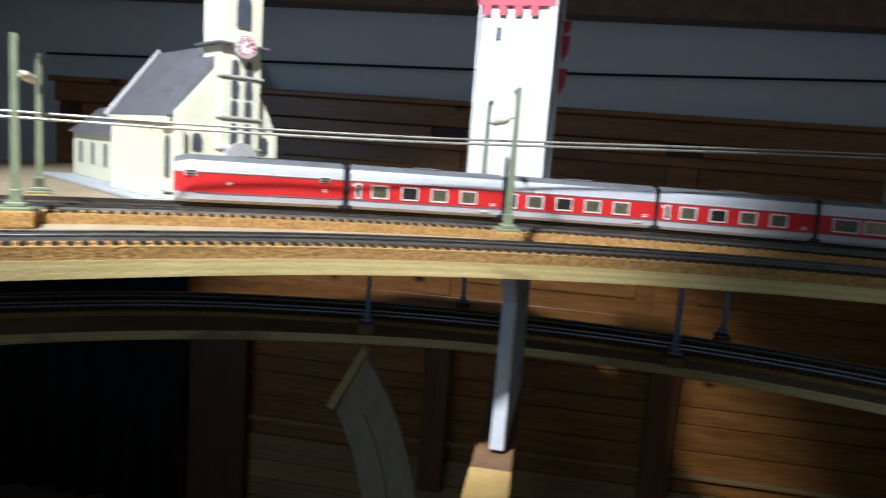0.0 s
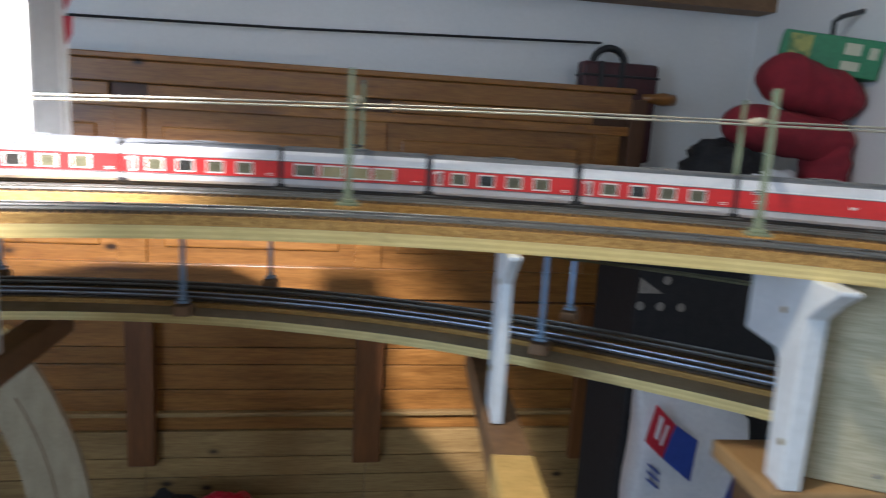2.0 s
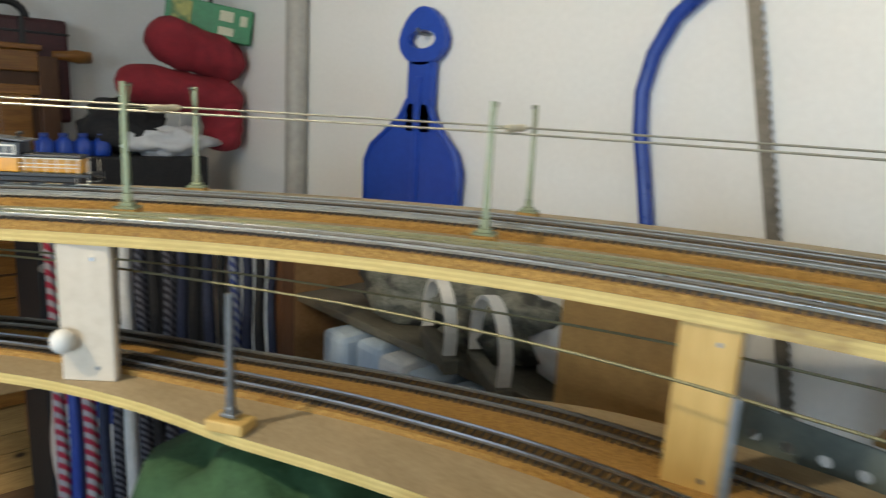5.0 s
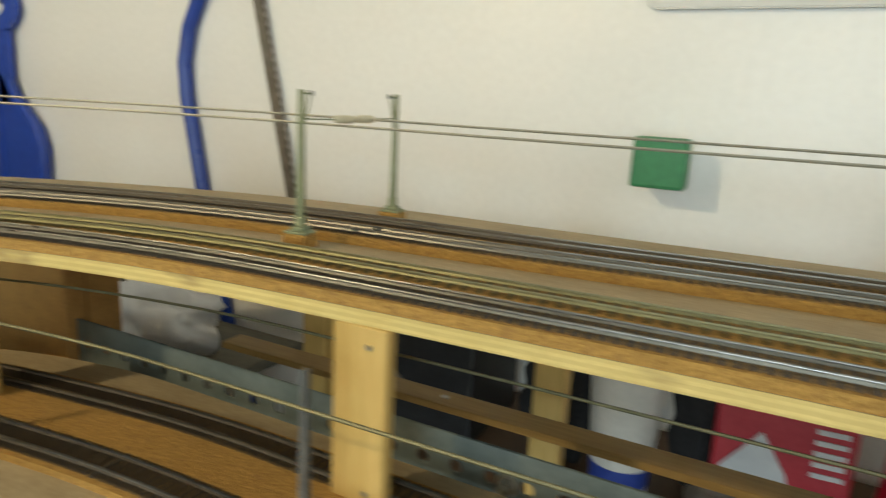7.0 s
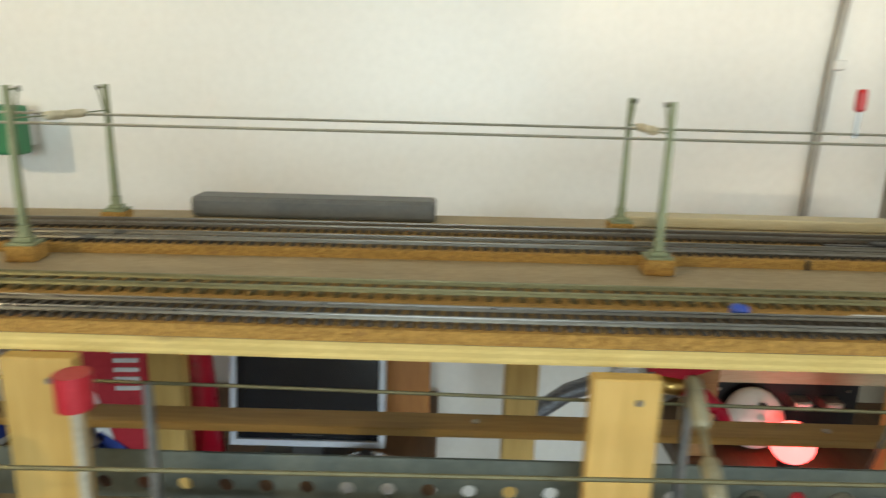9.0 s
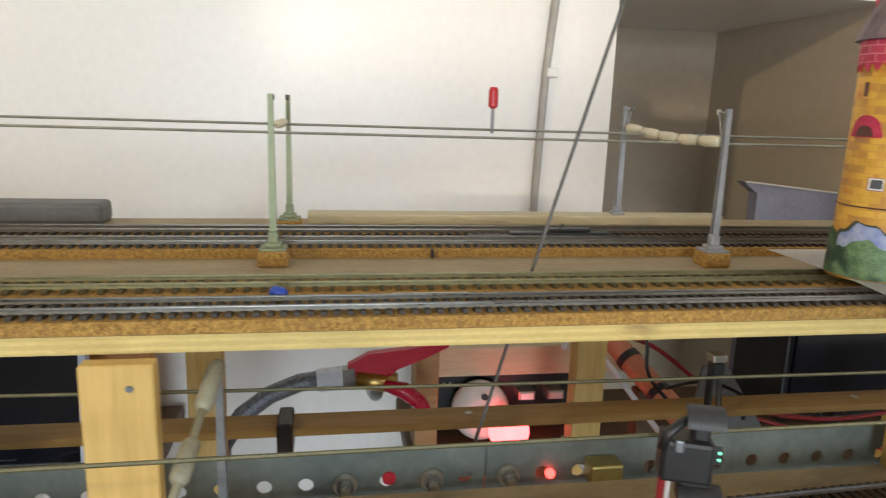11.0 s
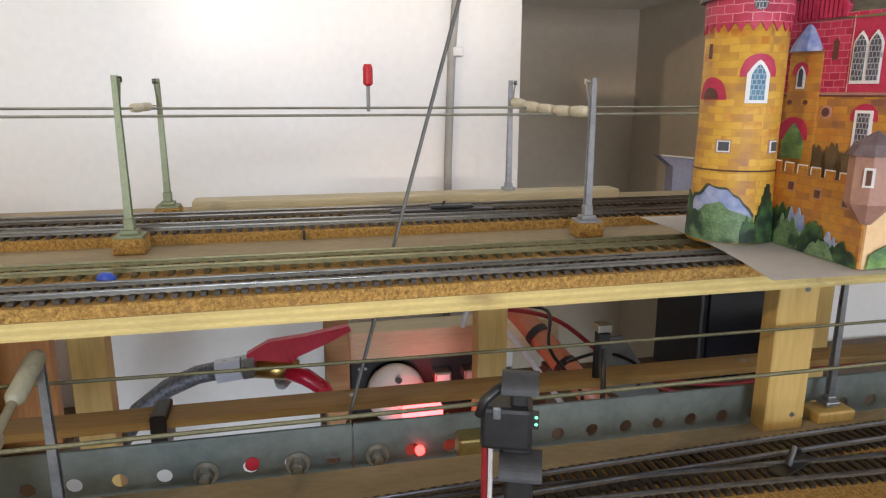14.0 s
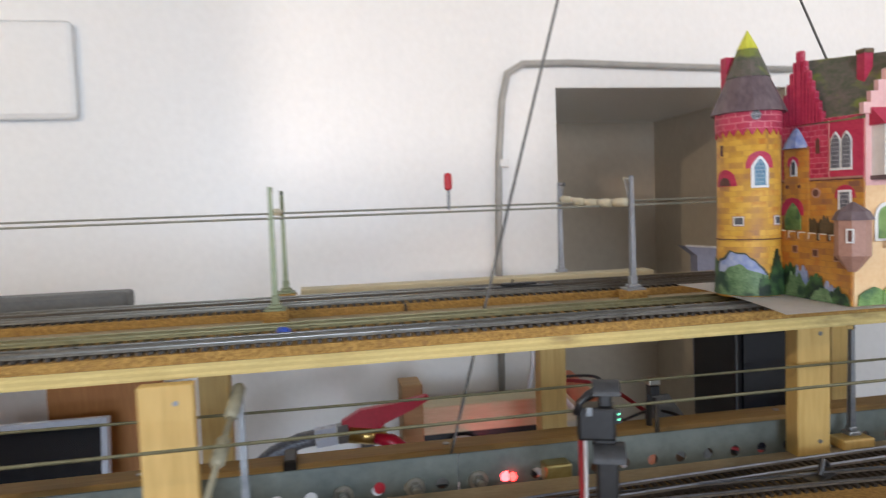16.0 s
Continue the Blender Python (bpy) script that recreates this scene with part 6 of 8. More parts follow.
# ---- panelling at the north wall ----
def panelling():
    t = thing("pine_panelling", "orange pine panelled cabinet front with pale boards below", "cabinet")
    y = 2.29
    part("carcass", B(-1.5, 1.455, y + 0.012, Y1 - 0.10, FLOOR_Z, 1.285), CABDARK, t)
    part("top_rail", B(-1.5, 1.41, y - 0.012, y + 0.02, 1.235, 1.300, None, 0.004), CAB, t)
    part("cornice", B(-1.52, 1.42, y - 0.020, y + 0.06, 1.300, 1.318, None, 0.004), CAB, t)
    part("middle_rail", B(-1.5, 1.41, y - 0.008, y + 0.014, 1.165, 1.195, None, 0.003), CAB, t)
    part("bottom_rail", B(-1.5, 1.41, y - 0.008, y + 0.014, 0.60, 0.70, None, 0.003), CAB, t)
    for x in (-1.5, -0.82, -0.18, 0.535, 1.30):
        part("stile", B(x, x + 0.085, y - 0.006, y + 0.014, 0.70, 1.165, None, 0.003), CAB, t)
    for a, b in ((-1.415, -0.82), (-0.735, -0.18), (-0.095, 0.535), (0.62, 1.30)):
        bm = B(a, b, y + 0.008, y + 0.013, 0.70, 1.165)
        p = part("panel", bm, CAB, t)
        part("raised_field", B(a + 0.05, b - 0.05, y - 0.001, y + 0.009, 0.75, 1.115, None, 0.006), CAB, p)
        part("drawer_front", B(a + 0.012, b - 0.012, y - 0.004, y + 0.012, 1.196, 1.234, None, 0.003), CAB, t)
    z = 0.592
    k = 0
    while z > FLOOR_Z + 0.05:
        h = 0.075 + 0.018 * math.sin(k * 2.3)
        pale = z < 0.19
        xs = [-1.5, -0.11, 0.595, 1.41]
        for a, b in zip(xs, xs[1:]):
            part("plank", B(a + 0.001, b - 0.001, y - 0.004 - (0.010 if pale else 0), y + 0.014, z - h + 0.003, z, None, 0.002), PALE if pale else CAB, t)
        z -= h
        k += 1
    for x, w in ((-0.155, 0.085), (0.550, 0.090), (1.300, 0.150)):
        part("post", B(x, x + w, y - 0.045, y - 0.014, 0.045, 0.592, None, 0.004), PANELPOST, t)
    part("ledge", B(-0.758, 1.41, y - 0.030, y - 0.004, 0.204, 0.219, None, 0.003), PALE, t)
    part("side_post", B(-0.965, -0.760, y - 0.050, y - 0.002, FLOOR_Z, 0.592, None, 0.004), CABDARK, t)
    part("end_post", B(1.41, 1.465, y - 0.012, y + 0.05, FLOOR_Z, 1.285, None, 0.004), CABDARK, t)
    part("peg", rod(bmesh.new(), [(1.455, y + 0.02, 1.292), (1.50, y + 0.02, 1.292), (1.53, y + 0.02, 1.292), (1.57, y + 0.02, 1.292)], [0.014, 0.017, 0.022, 0.018], 12), CAB, t, smooth=True)


def black_curtain():
    t = thing("black_curtain", "black cloth hanging in folds beside the panelling", "curtain")
    bm = bmesh.new()
    rows = []
    for z in (FLOOR_Z + 0.004, 0.3, 0.6, 0.93):
        rows.append([bm.verts.new((-1.83 + 0.86 * k / 60, 2.225 + 0.016 * math.sin(k * 0.9) + 0.008 * math.sin(k * 0.37), z)) for k in range(61)])
    for a, b in zip(rows, rows[1:]):
        for k in range(60):
            bm.faces.new((a[k], a[k + 1], b[k + 1], b[k]))
    bmesh.ops.solidify(bm, geom=bm.faces[:], thickness=0.003)
    part("cloth", bm, BLACKCLOTH, t, smooth=True)
    part("rod", rod(bmesh.new(), [(-1.84, 2.225, 0.938), (-0.95, 2.225, 0.938)], 0.008, 10), BLACK, t)


def briefcase():
    t = thing("maroon_case", "old maroon leather case with a round handle", "case")
    y = 2.335
    part("body", B(1.245, 1.505, y - 0.03, y + 0.035, 1.08, 1.400, None, 0.012), MAROON, t)
    part("lid_seam", B(1.243, 1.507, y - 0.033, y + 0.037, 1.352, 1.360, None, 0.002), BLACK, t)
    pts = [(1.285 + 0.055 - 0.055 * math.cos(a), y, 1.395 + 0.050 * math.sin(a)) for a in [k * math.pi / 10 for k in range(11)]]
    part("handle", rod(bmesh.new(), pts, 0.012, 10), BLACK, t, "black handle", smooth=True)
    for x in (1.305, 1.375):
        part("strap", B(x - 0.008, x + 0.008, y - 0.037, y - 0.030, 1.30, 1.40, None, 0.002), BLACK, t)


def dark_case():
    t = thing("dark_case", "dark leather case with a round handle above the panelling", "case")
    part("body", B(-0.985, -0.800, 2.27, 2.34, 1.04, 1.345, None, 0.020), MAROON, t)
    pts = [(-0.895 - 0.068 * math.cos(a), 2.305, 1.335 + 0.062 * math.sin(a)) for a in [k * math.pi / 12 for k in range(13)]]
    part("handle", rod(bmesh.new(), pts, 0.012, 10), BLACK, t, smooth=True)
    for x in (-0.93, -0.86):
        part("strap", B(x - 0.008, x + 0.008, 2.263, 2.271, 1.10, 1.34, None, 0.002), BLACK, t)


dark_case()
black_curtain()


def blob(bm, c, rx, ry, rz, seed, rough=0.18, n=18, m=12):
    rings = []
    for i in range(1, m):
        a = math.pi * i / m
        ring = []
        for k in range(n):
            b = 2 * math.pi * k / n
            d = Vector((math.sin(a) * math.cos(b), math.sin(a) * math.sin(b), math.cos(a)))
            f = 1 + rough * noise.noise(d * 2.1 + Vector((seed, 0, 0))) + rough * 0.45 * noise.noise(d * 5.5 + Vector((0, seed, 0)))
            ring.append(bm.verts.new((c[0] + rx * d.x * f, c[1] + ry * d.y * f, c[2] + rz * d.z * f)))
        rings.append(ring)
    for p, q in zip(rings, rings[1:]):
        for k in range(n):
            bm.faces.new((p[k], p[(k + 1) % n], q[(k + 1) % n], q[k]))
    top, bot = bm.verts.new((c[0], c[1], c[2] + rz)), bm.verts.new((c[0], c[1], c[2] - rz))
    for k in range(n):
        bm.faces.new((top, rings[0][(k + 1) % n], rings[0][k]))
        bm.faces.new((bot, rings[-1][k], rings[-1][(k + 1) % n]))
    return bm


def corner_bundle():
    t = thing("red_bundle", "dark red rolled cloth bags piled in the corner", "cloth bag")

    def roll(name, a, b, ry, rz, seed):
        bm = bmesh.new()
        p, q = Vector(a), Vector(b)
        d = (q - p).normalized()
        up = d.cross(Vector((0, 1, 0))) * -1
        rows = []
        n, m = 26, 24
        for i in range(n + 1):
            f = i / n
            end = (1 - abs(2 * f - 1) ** 5) ** 0.5
            ring = []
            for k in range(m):
                w = 2 * math.pi * k / m
                g = max(0.05, end) * (1 + 0.13 * noise.noise(Vector((f * 3.5, math.cos(w) * 1.6 + seed, math.sin(w) * 1.6))) + 0.035 * math.sin(3 * w + 5 * f + seed) + 0.03 * math.sin(26 * f + 2 * w + seed))
                ring.append(bm.verts.new(p.lerp(q, f) + Vector((0, ry * math.cos(w) * g, 0)) + up * (rz * math.sin(w) * g)))
            rows.append(ring)
        for u, v in zip(rows, rows[1:]):
            for k in range(m):
                bm.faces.new((u[k], u[(k + 1) % m], v[(k + 1) % m], v[k]))
        bm.faces.new(rows[0][::-1])
        bm.faces.new(rows[-1])
        part(name, bm, REDCLOTH, t, smooth=True)

    roll("upper_roll", (1.600, 1.885, 1.362), (1.892, 1.885, 1.285), 0.080, 0.070, 1.0)
    roll("lower_roll", (1.510, 1.890, 1.222), (1.893, 1.890, 1.175), 0.080, 0.062, 4.0)
    roll("hanging_fold", (1.815, 1.890, 1.205), (1.835, 1.890, 1.020), 0.075, 0.058, 7.0)
    t = thing("green_carton", "green printed carton lying on the red bag", "carton")
    m = pose(1.800, 1.905, 1.415, 0, 8, -30)
    part("body", B(-0.125, 0.125, -0.045, 0.045, -0.050, 0.050, m, 0.003), GREENBOX, t)
    part("yellow_panel", B(-0.108, -0.050, -0.0475, -0.0446, -0.035, 0.042, m), PRINTY, t)
    for a, b, c, d in ((0.030, 0.070, 0.005, 0.035), (0.030, 0.075, -0.035, -0.012), (0.090, 0.110, 0.00, 0.03)):
        part("print_panel", B(a, b, -0.0475, -0.0446, c, d, m), PRINT, t)
    solid("bracket_hook", rod(bmesh.new(), [(1.80, 1.90, 1.46), (1.80, 1.90, 1.505), (1.82, 1.90, 1.520), (X1, 1.92, 1.545)], 0.007, 8), BLACK, "dark bent metal wall bracket", "hook")


panelling()
briefcase()
corner_bundle()


# ---- lower level: masts, wires, iron, batten ----
GREENIRON = mat("grey_green_iron", (0.105, 0.132, 0.126), (0.165, 0.195, 0.183), 18, rough=0.5, metal=0.2, bump=0.1, fine=8, spots=(0.075, 0.085, 0.075), spot_at=(0.6, 0.75))
BOLT = mat("zinc_bolt", (0.40, 0.38, 0.33), (0.56, 0.54, 0.48), 90, rough=0.35, metal=0.9, bump=0.1)
BOLTD = mat("dull_zinc_nut", (0.16, 0.16, 0.145), (0.26, 0.26, 0.24), 90, rough=0.42, metal=0.8, bump=0.05)
BLUESTEEL = mat("blued_post", (0.16, 0.24, 0.34), (0.26, 0.36, 0.48), 60, rough=0.35, metal=0.5, bump=0.05)
ARMGREY = mat("olive_grey_arm", (0.24, 0.23, 0.165), (0.34, 0.325, 0.24), 60, rough=0.5, bump=0.08)
LID = mat("polished_lid", (0.55, 0.57, 0.60), (0.68, 0.70, 0.73), 30, rough=0.22, metal=0.55, bump=0.03)
BEIGE = mat("beige_grey_plastic", (0.36, 0.34, 0.28), (0.48, 0.46, 0.39), 60, rough=0.5, bump=0.08)
ORANGE = mat("orange_tube", (0.50, 0.15, 0.075), (0.62, 0.21, 0.11), 30, rough=0.45, bump=0.05)
CABLERED = mat("red_cable", (0.22, 0.012, 0.016), (0.32, 0.02, 0.026), 60, rough=0.4)
CABLEWHITE = mat("white_cable", (0.55, 0.53, 0.55), (0.68, 0.66, 0.68), 60, rough=0.45)
LEVER = mat("red_lever", (0.44, 0.006, 0.028), (0.58, 0.012, 0.045), 40, rough=0.3, bump=0.03)
HOSE = mat("braided_hose", (0.075, 0.085, 0.105), (0.22, 0.24, 0.28), 260, rough=0.4, metal=0.4, bump=0.5, fine=2)
BRASS = mat("brass", (0.42, 0.27, 0.09), (0.56, 0.38, 0.14), 60, rough=0.3, metal=1.0)
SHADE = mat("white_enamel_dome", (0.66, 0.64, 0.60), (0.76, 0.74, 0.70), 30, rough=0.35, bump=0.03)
REDGLOW = glow("red_lit_lens", (1.0, 0.10, 0.12), 9.0)
LEDRED = glow("red_led", (1.0, 0.05, 0.05), 10.0)
LEDGREEN = glow("green_led", (0.10, 0.9, 0.55), 3.0)
SCREEN = mat("dark_screen", (0.004, 0.005, 0.009), (0.008, 0.010, 0.016), 12, rough=0.12, bump=0.0)
BEZEL = mat("pale_bezel", (0.50, 0.56, 0.68), (0.60, 0.66, 0.76), 30, rough=0.3)
CARD = mat("brown_cardboard", (0.26, 0.145, 0.06), (0.36, 0.21, 0.10), 24, rough=0.85, bump=0.15)
SHELFW = mat("dark_shelf_wood", (0.075, 0.04, 0.02), (0.13, 0.07, 0.035), 6, (1, 8, 1), 0.6, bump=0.15)
ORWOOD = mat("orange_wood", (0.36, 0.13, 0.035), (0.50, 0.21, 0.06), 8, (6, 6, 0.7), 0.5, bump=0.08)
GREYB = mat("weathered_grey_board", (0.17, 0.155, 0.145), (0.29, 0.27, 0.25), 10, (1, 7, 1), 0.75, bump=0.25)
CLOTHBLUE = mat("pale_blue_cloth", (0.34, 0.45, 0.58), (0.52, 0.62, 0.72), 26, (8, 8, 1), 0.85, bump=0.3)
NAVY = mat("navy_cloth", (0.014, 0.02, 0.05), (0.03, 0.04, 0.085), 40, rough=0.85, bump=0.3)
GREENCLOTH = mat("green_cloth", (0.020, 0.07, 0.03), (0.05, 0.13, 0.06), 30, rough=0.85, bump=0.4)
SACK = mat("white_sack", (0.56, 0.58, 0.62), (0.68, 0.70, 0.73), 14, rough=0.4, bump=0.3)
PKGBLUE = mat("blue_print", (0.02, 0.05, 0.26), (0.03, 0.07, 0.33), 30, rough=0.4)
PKGRED = mat("red_print", (0.42, 0.014, 0.03), (0.52, 0.03, 0.05), 30, rough=0.4)
WHITEC = mat("white_cotton", (0.58, 0.59, 0.60), (0.72, 0.72, 0.72), 40, rough=0.9, bump=0.3)


def striped(name, a, b, size):
    m = mat(name, a, a, 40, rough=0.8, bump=0.2)
    nt = m.node_tree
    tc = nt.nodes.new("ShaderNodeTexCoord")
    w = nt.nodes.new("ShaderNodeTexWave")
    w.bands_direction = "DIAGONAL"
    w.inputs["Scale"].default_value = 0.314 / size
    nt.links.new(tc.outputs["Object"], w.inputs["Vector"])
    c = ramp(nt, w.outputs["Fac"], [(0.45, a), (0.55, b)])
    nt.links.new(c, nt.nodes["Principled BSDF"].inputs["Base Color"])
    return m


TIE_RED = striped("red_white_stripe", (0.36, 0.02, 0.05), (0.36, 0.33, 0.36), 0.010)
TIE_BLUE = striped("blue_stripe", (0.02, 0.04, 0.17), (0.20, 0.23, 0.31), 0.008)
TIE_DOT = striped("grey_stripe", (0.010, 0.010, 0.018), (0.10, 0.10, 0.13), 0.006)


def low_masts():
    a = mast("lower_catenary_mast", pose(0.004, 0.859, LOW1 + 0.012, 0, 0, 18), 0.100, BLUESTEEL, "blue-grey metal mast on a small block on the lower board", "lower masts", block=False, arm=0)
    part("block", B(-0.009, 0.009, -0.009, 0.009, -0.012, -0.001, None, 0.0015), BEAM, a)
    for x, y, r in ((0.324, 0.865, 0), (0.674, 0.752, -28)):
        copy_thing(a, pose(x, y, LOW1 + 0.012, 0, 0, r))
    for x, y, r in ((0.09, 1.00, 10), (0.40, 0.985, -5), (0.742, 0.864, -30)):
        copy_thing(a, pose(x, y, LOW1 + 0.012, 0, 0, r))
    b = mast("lower_grey_mast", pose(1.077, 0.264, LOW1 + 0.010, 0, 0, -60), 0.095, STEEL, "grey metal mast with a wooden base on the lower board", "grey lower masts", block=False, arm=0)
    part("base", B(-0.016, 0.016, -0.010, 0.010, -0.010, -0.001, None, 0.0015), PINE, b)
    for x, y, r in ((1.206, -0.046, -80), (1.280, -0.325, -88), (1.330, -0.800, -90), (1.350, -1.088, -90), (1.381, -1.607, -90)):
        copy_thing(b, pose(x, y, LOW1 + 0.010, 0, 0, r))
    t = thing("cantilever_arm", "beige jointed cantilever arm held by a lower mast", "cantilever arm")
    p, q = Vector((1.350, -1.088, 1.062)), Vector((1.215, -1.072, 1.000))
    d = q - p
    part("tube", rod(bmesh.new(), [p, q], 0.0022, 8), ARMGREY, t, smooth=True)
    for u, v in ((0.0, 0.22), (0.34, 0.50), (0.72, 0.86)):
        part("insulator", rod(bmesh.new(), [p + d * u, p + d * (u + 0.02), p + d * (v - 0.02), p + d * v], [0.003, 0.0048, 0.0048, 0.003], 10), ARMGREY, t, smooth=True)
    e_w1 = ease([(0.9, 0.384), (1.25, 0.293), (1.56, 0.19), (1.75, 0.121), (1.96, 0.064), (2.16, 0.006), (2.34, -0.026), (2.45, -0.040), (2.68, -0.062), (3.2, -0.056), (3.9, -0.048), (4.9, -0.044)])
    e_w2 = ease([(1.6, 0.20), (2.0, 0.105), (2.3, 0.045), (2.6, 0.042), (3.2, 0.052), (3.9, 0.036), (4.9, 0.034)])
    for f, s0, z, mt in ((e_w1, 0.9, 1.044, WIRE), (e_w2, 1.65, 1.036, WIRE)):
        pts = [m.translation + Vector((0, 0, z)) for s, m in course(f, s0, 4.8, 0.04)]
        solid("lower_contact_wire", rod(bmesh.new(), pts, 0.0011, 6), mt, "thin brass contact wire over the lower tracks", "wire", "lower contact wires")


def holed_plate(bm, x, y0, z0, w, h, thick, n, r, back):
    """A row of n square cells, each with a round hole; the plate stands at x."""
    for i in range(n):
        ya, yb = y0 - i * w, y0 - (i + 1) * w
        yc, zc = (ya + yb) / 2, z0 + h / 2
        rim, hole = [], []
        k = 16
        for j in range(k):
            a = 2 * math.pi * j / k
            c, s = math.cos(a), math.sin(a)
            f = 1 / max(abs(c), abs(s))
            rim.append((yc + c * f * w / 2, zc + s * f * h / 2))
            hole.append((yc + c * r, zc + s * r))
        vr = [[bm.verts.new((xx, y, z)) for y, z in pts] for pts, xx in ((rim, x), (hole, x), (hole, x + thick), (rim, x + thick))]
        for a, b in zip(vr, vr[1:]):
            for j in range(k):
                bm.faces.new((a[j], a[(j + 1) % k], b[(j + 1) % k], b[j]))


def angle_iron():
    NORTH = 0.0522
    t = thing("angle_iron", "grey-green perforated angle iron carrying the boards", "angle iron")
    bm = bmesh.new()
    holed_plate(bm, 1.400, NORTH, 0.9310, 0.0266, 0.0470, 0.002, 49, 0.0050, 0.03)
    bmesh.ops.remove_doubles(bm, verts=bm.verts, dist=0.0001)
    part("plate", bm, GREENIRON, t)
    bm = bmesh.new()
    holed_plate(bm, 1.400, NORTH - 49 * 0.0266 - 0.0012, 0.9308, 0.0266, 0.0470, 0.002, 30, 0.0050, 0.03)
    bmesh.ops.remove_doubles(bm, verts=bm.verts, dist=0.0001)
    part("plate", bm, GREENIRON, t)
    part("fish_plate", B(1.4022, 1.4045, NORTH - 50.2 * 0.0266, NORTH - 47.8 * 0.0266, 0.953, 0.975), STEEL, t, "steel strap behind the joint")
    for y in (-1.157, -1.215, -1.268, -0.40):
        b = thing("hex_bolt", "zinc hex bolt with a washer in the angle iron", "bolt", "hex bolts")
        part("washer", rod(bmesh.new(), [(1.3995, y, 0.9545), (1.3975, y, 0.9545)], 0.0080, 20), BOLT, b)
        part("nut", rod(bmesh.new(), [(1.3975, y, 0.9545), (1.3915, y, 0.9545)], 0.0056, 6), BOLTD, b)
        part("shank", rod(bmesh.new(), [(1.3915, y, 0.9545), (1.3870, y, 0.9545)], 0.0032, 12), BOLT, b)
    solid("red_hole_plug", rod(bmesh.new(), [(1.4015, -1.186, 0.957), (1.3985, -1.186, 0.957)], 0.0046, 16), PKGRED, "red plastic plug in the angle iron", "plug")
    t = thing("small_lamp", "small lit red lamp on the angle iron", "indicator lamp")
    part("lens", lathe(bmesh.new(), [(0.0033, 0), (0.0033, 0.003), (0.0016, 0.0045)], pose(1.3985, -1.297, 0.955, 0, -90, 0), 14), LEDRED, t)
    solid("clamp_block", B(1.384, 1.400, -1.345, -1.322, 0.950, 0.966, None, 0.002), BRASSY, "worn metal clamp on the angle iron", "clamp")
    t = thing("pine_batten", "long pine batten under the upper board", "batten")
    part("bar", B(1.485, 1.513, -2.25, -0.05, 0.9448, 0.9515, None, 0.0012), BATTEN, t)
    for y in (-0.30, -0.62, -0.98, -1.26, -1.62, -1.95):
        part("screw", rod(bmesh.new(), [(1.499, y, 0.9512), (1.499, y, 0.9525)], 0.0032, 10), BOLT, t, "zinc screw head")
    solid("cable_tie", B(1.482, 1.516, -1.118, -1.106, 0.9250, 0.9565, None, 0.002), BLACK, "black cable tie round the batten", "cable tie")
    for y in (-0.068, -0.357, -0.684, -1.030, -1.411, -1.80):
        solid("rear_post", B(1.610, 1.632, y - 0.016, y + 0.016, 0.79, PLY0 - 0.0005, None, 0.0015), PINE, "upright pine post behind the boards", "post", "rear posts")


low_masts()
angle_iron()


# ---- turnout and signal on the lower board ----
def turnout():
    f = ease([(3.72, -0.010), (3.95, -0.012), (4.25, -0.030), (4.85, -0.075)])
    track("branch_track", f, 3.80, 4.83, LCORK - 0.0003, SLEEPER, RAIL, "branching model track of a turnout", pitch=0.0070, group="branch tracks")
    g = ease([(3.7, -0.062), (4.85, -0.115)])
    track("yard_track", g, 3.70, 4.83, LCORK - 0.0003, SLEEPER, RAIL, "model yard track near the board edge", group="branch tracks")
    solid("yard_cork", strip(bmesh.new(), lambda s: g(s) - 0.02, lambda s: e_l1(s) - 0.0185, LOW1, LCORK - 0.0004, 3.55, 4.83), CORK, "brown cork sheet under the yard tracks", "cork sheet", kind="structure")
    t = thing("point_lever", "black plastic point motor beside the rails", "point motor")
    m = pose(1.318, -1.525, LCORK, 0, 0, 25)
    part("plate", B(-0.006, 0.006, -0.020, 0.020, 0, 0.003, m, 0.0008), BLACK, t)
    part("arm", rod(bmesh.new(), [m @ Vector((0, 0.004, 0.003)), m @ Vector((0, 0.0, 0.014)), m @ Vector((0.002, -0.012, 0.007))], 0.0022, 8), BLACK, t)


def visor(y0, y1, z, r):
    """Curved hood that bends forward and down, towards -x."""
    arc = [math.pi * (0.42 + 0.56 * k / 12) for k in range(13)]
    out = [(r * math.cos(a), r * math.sin(a)) for a in arc]
    inn = [((r - 0.0013) * math.cos(a), (r - 0.0013) * math.sin(a)) for a in arc]
    return prism(bmesh.new(), out + inn[::-1], y1 - y0, Matrix.Translation((-0.004, y0, z)))


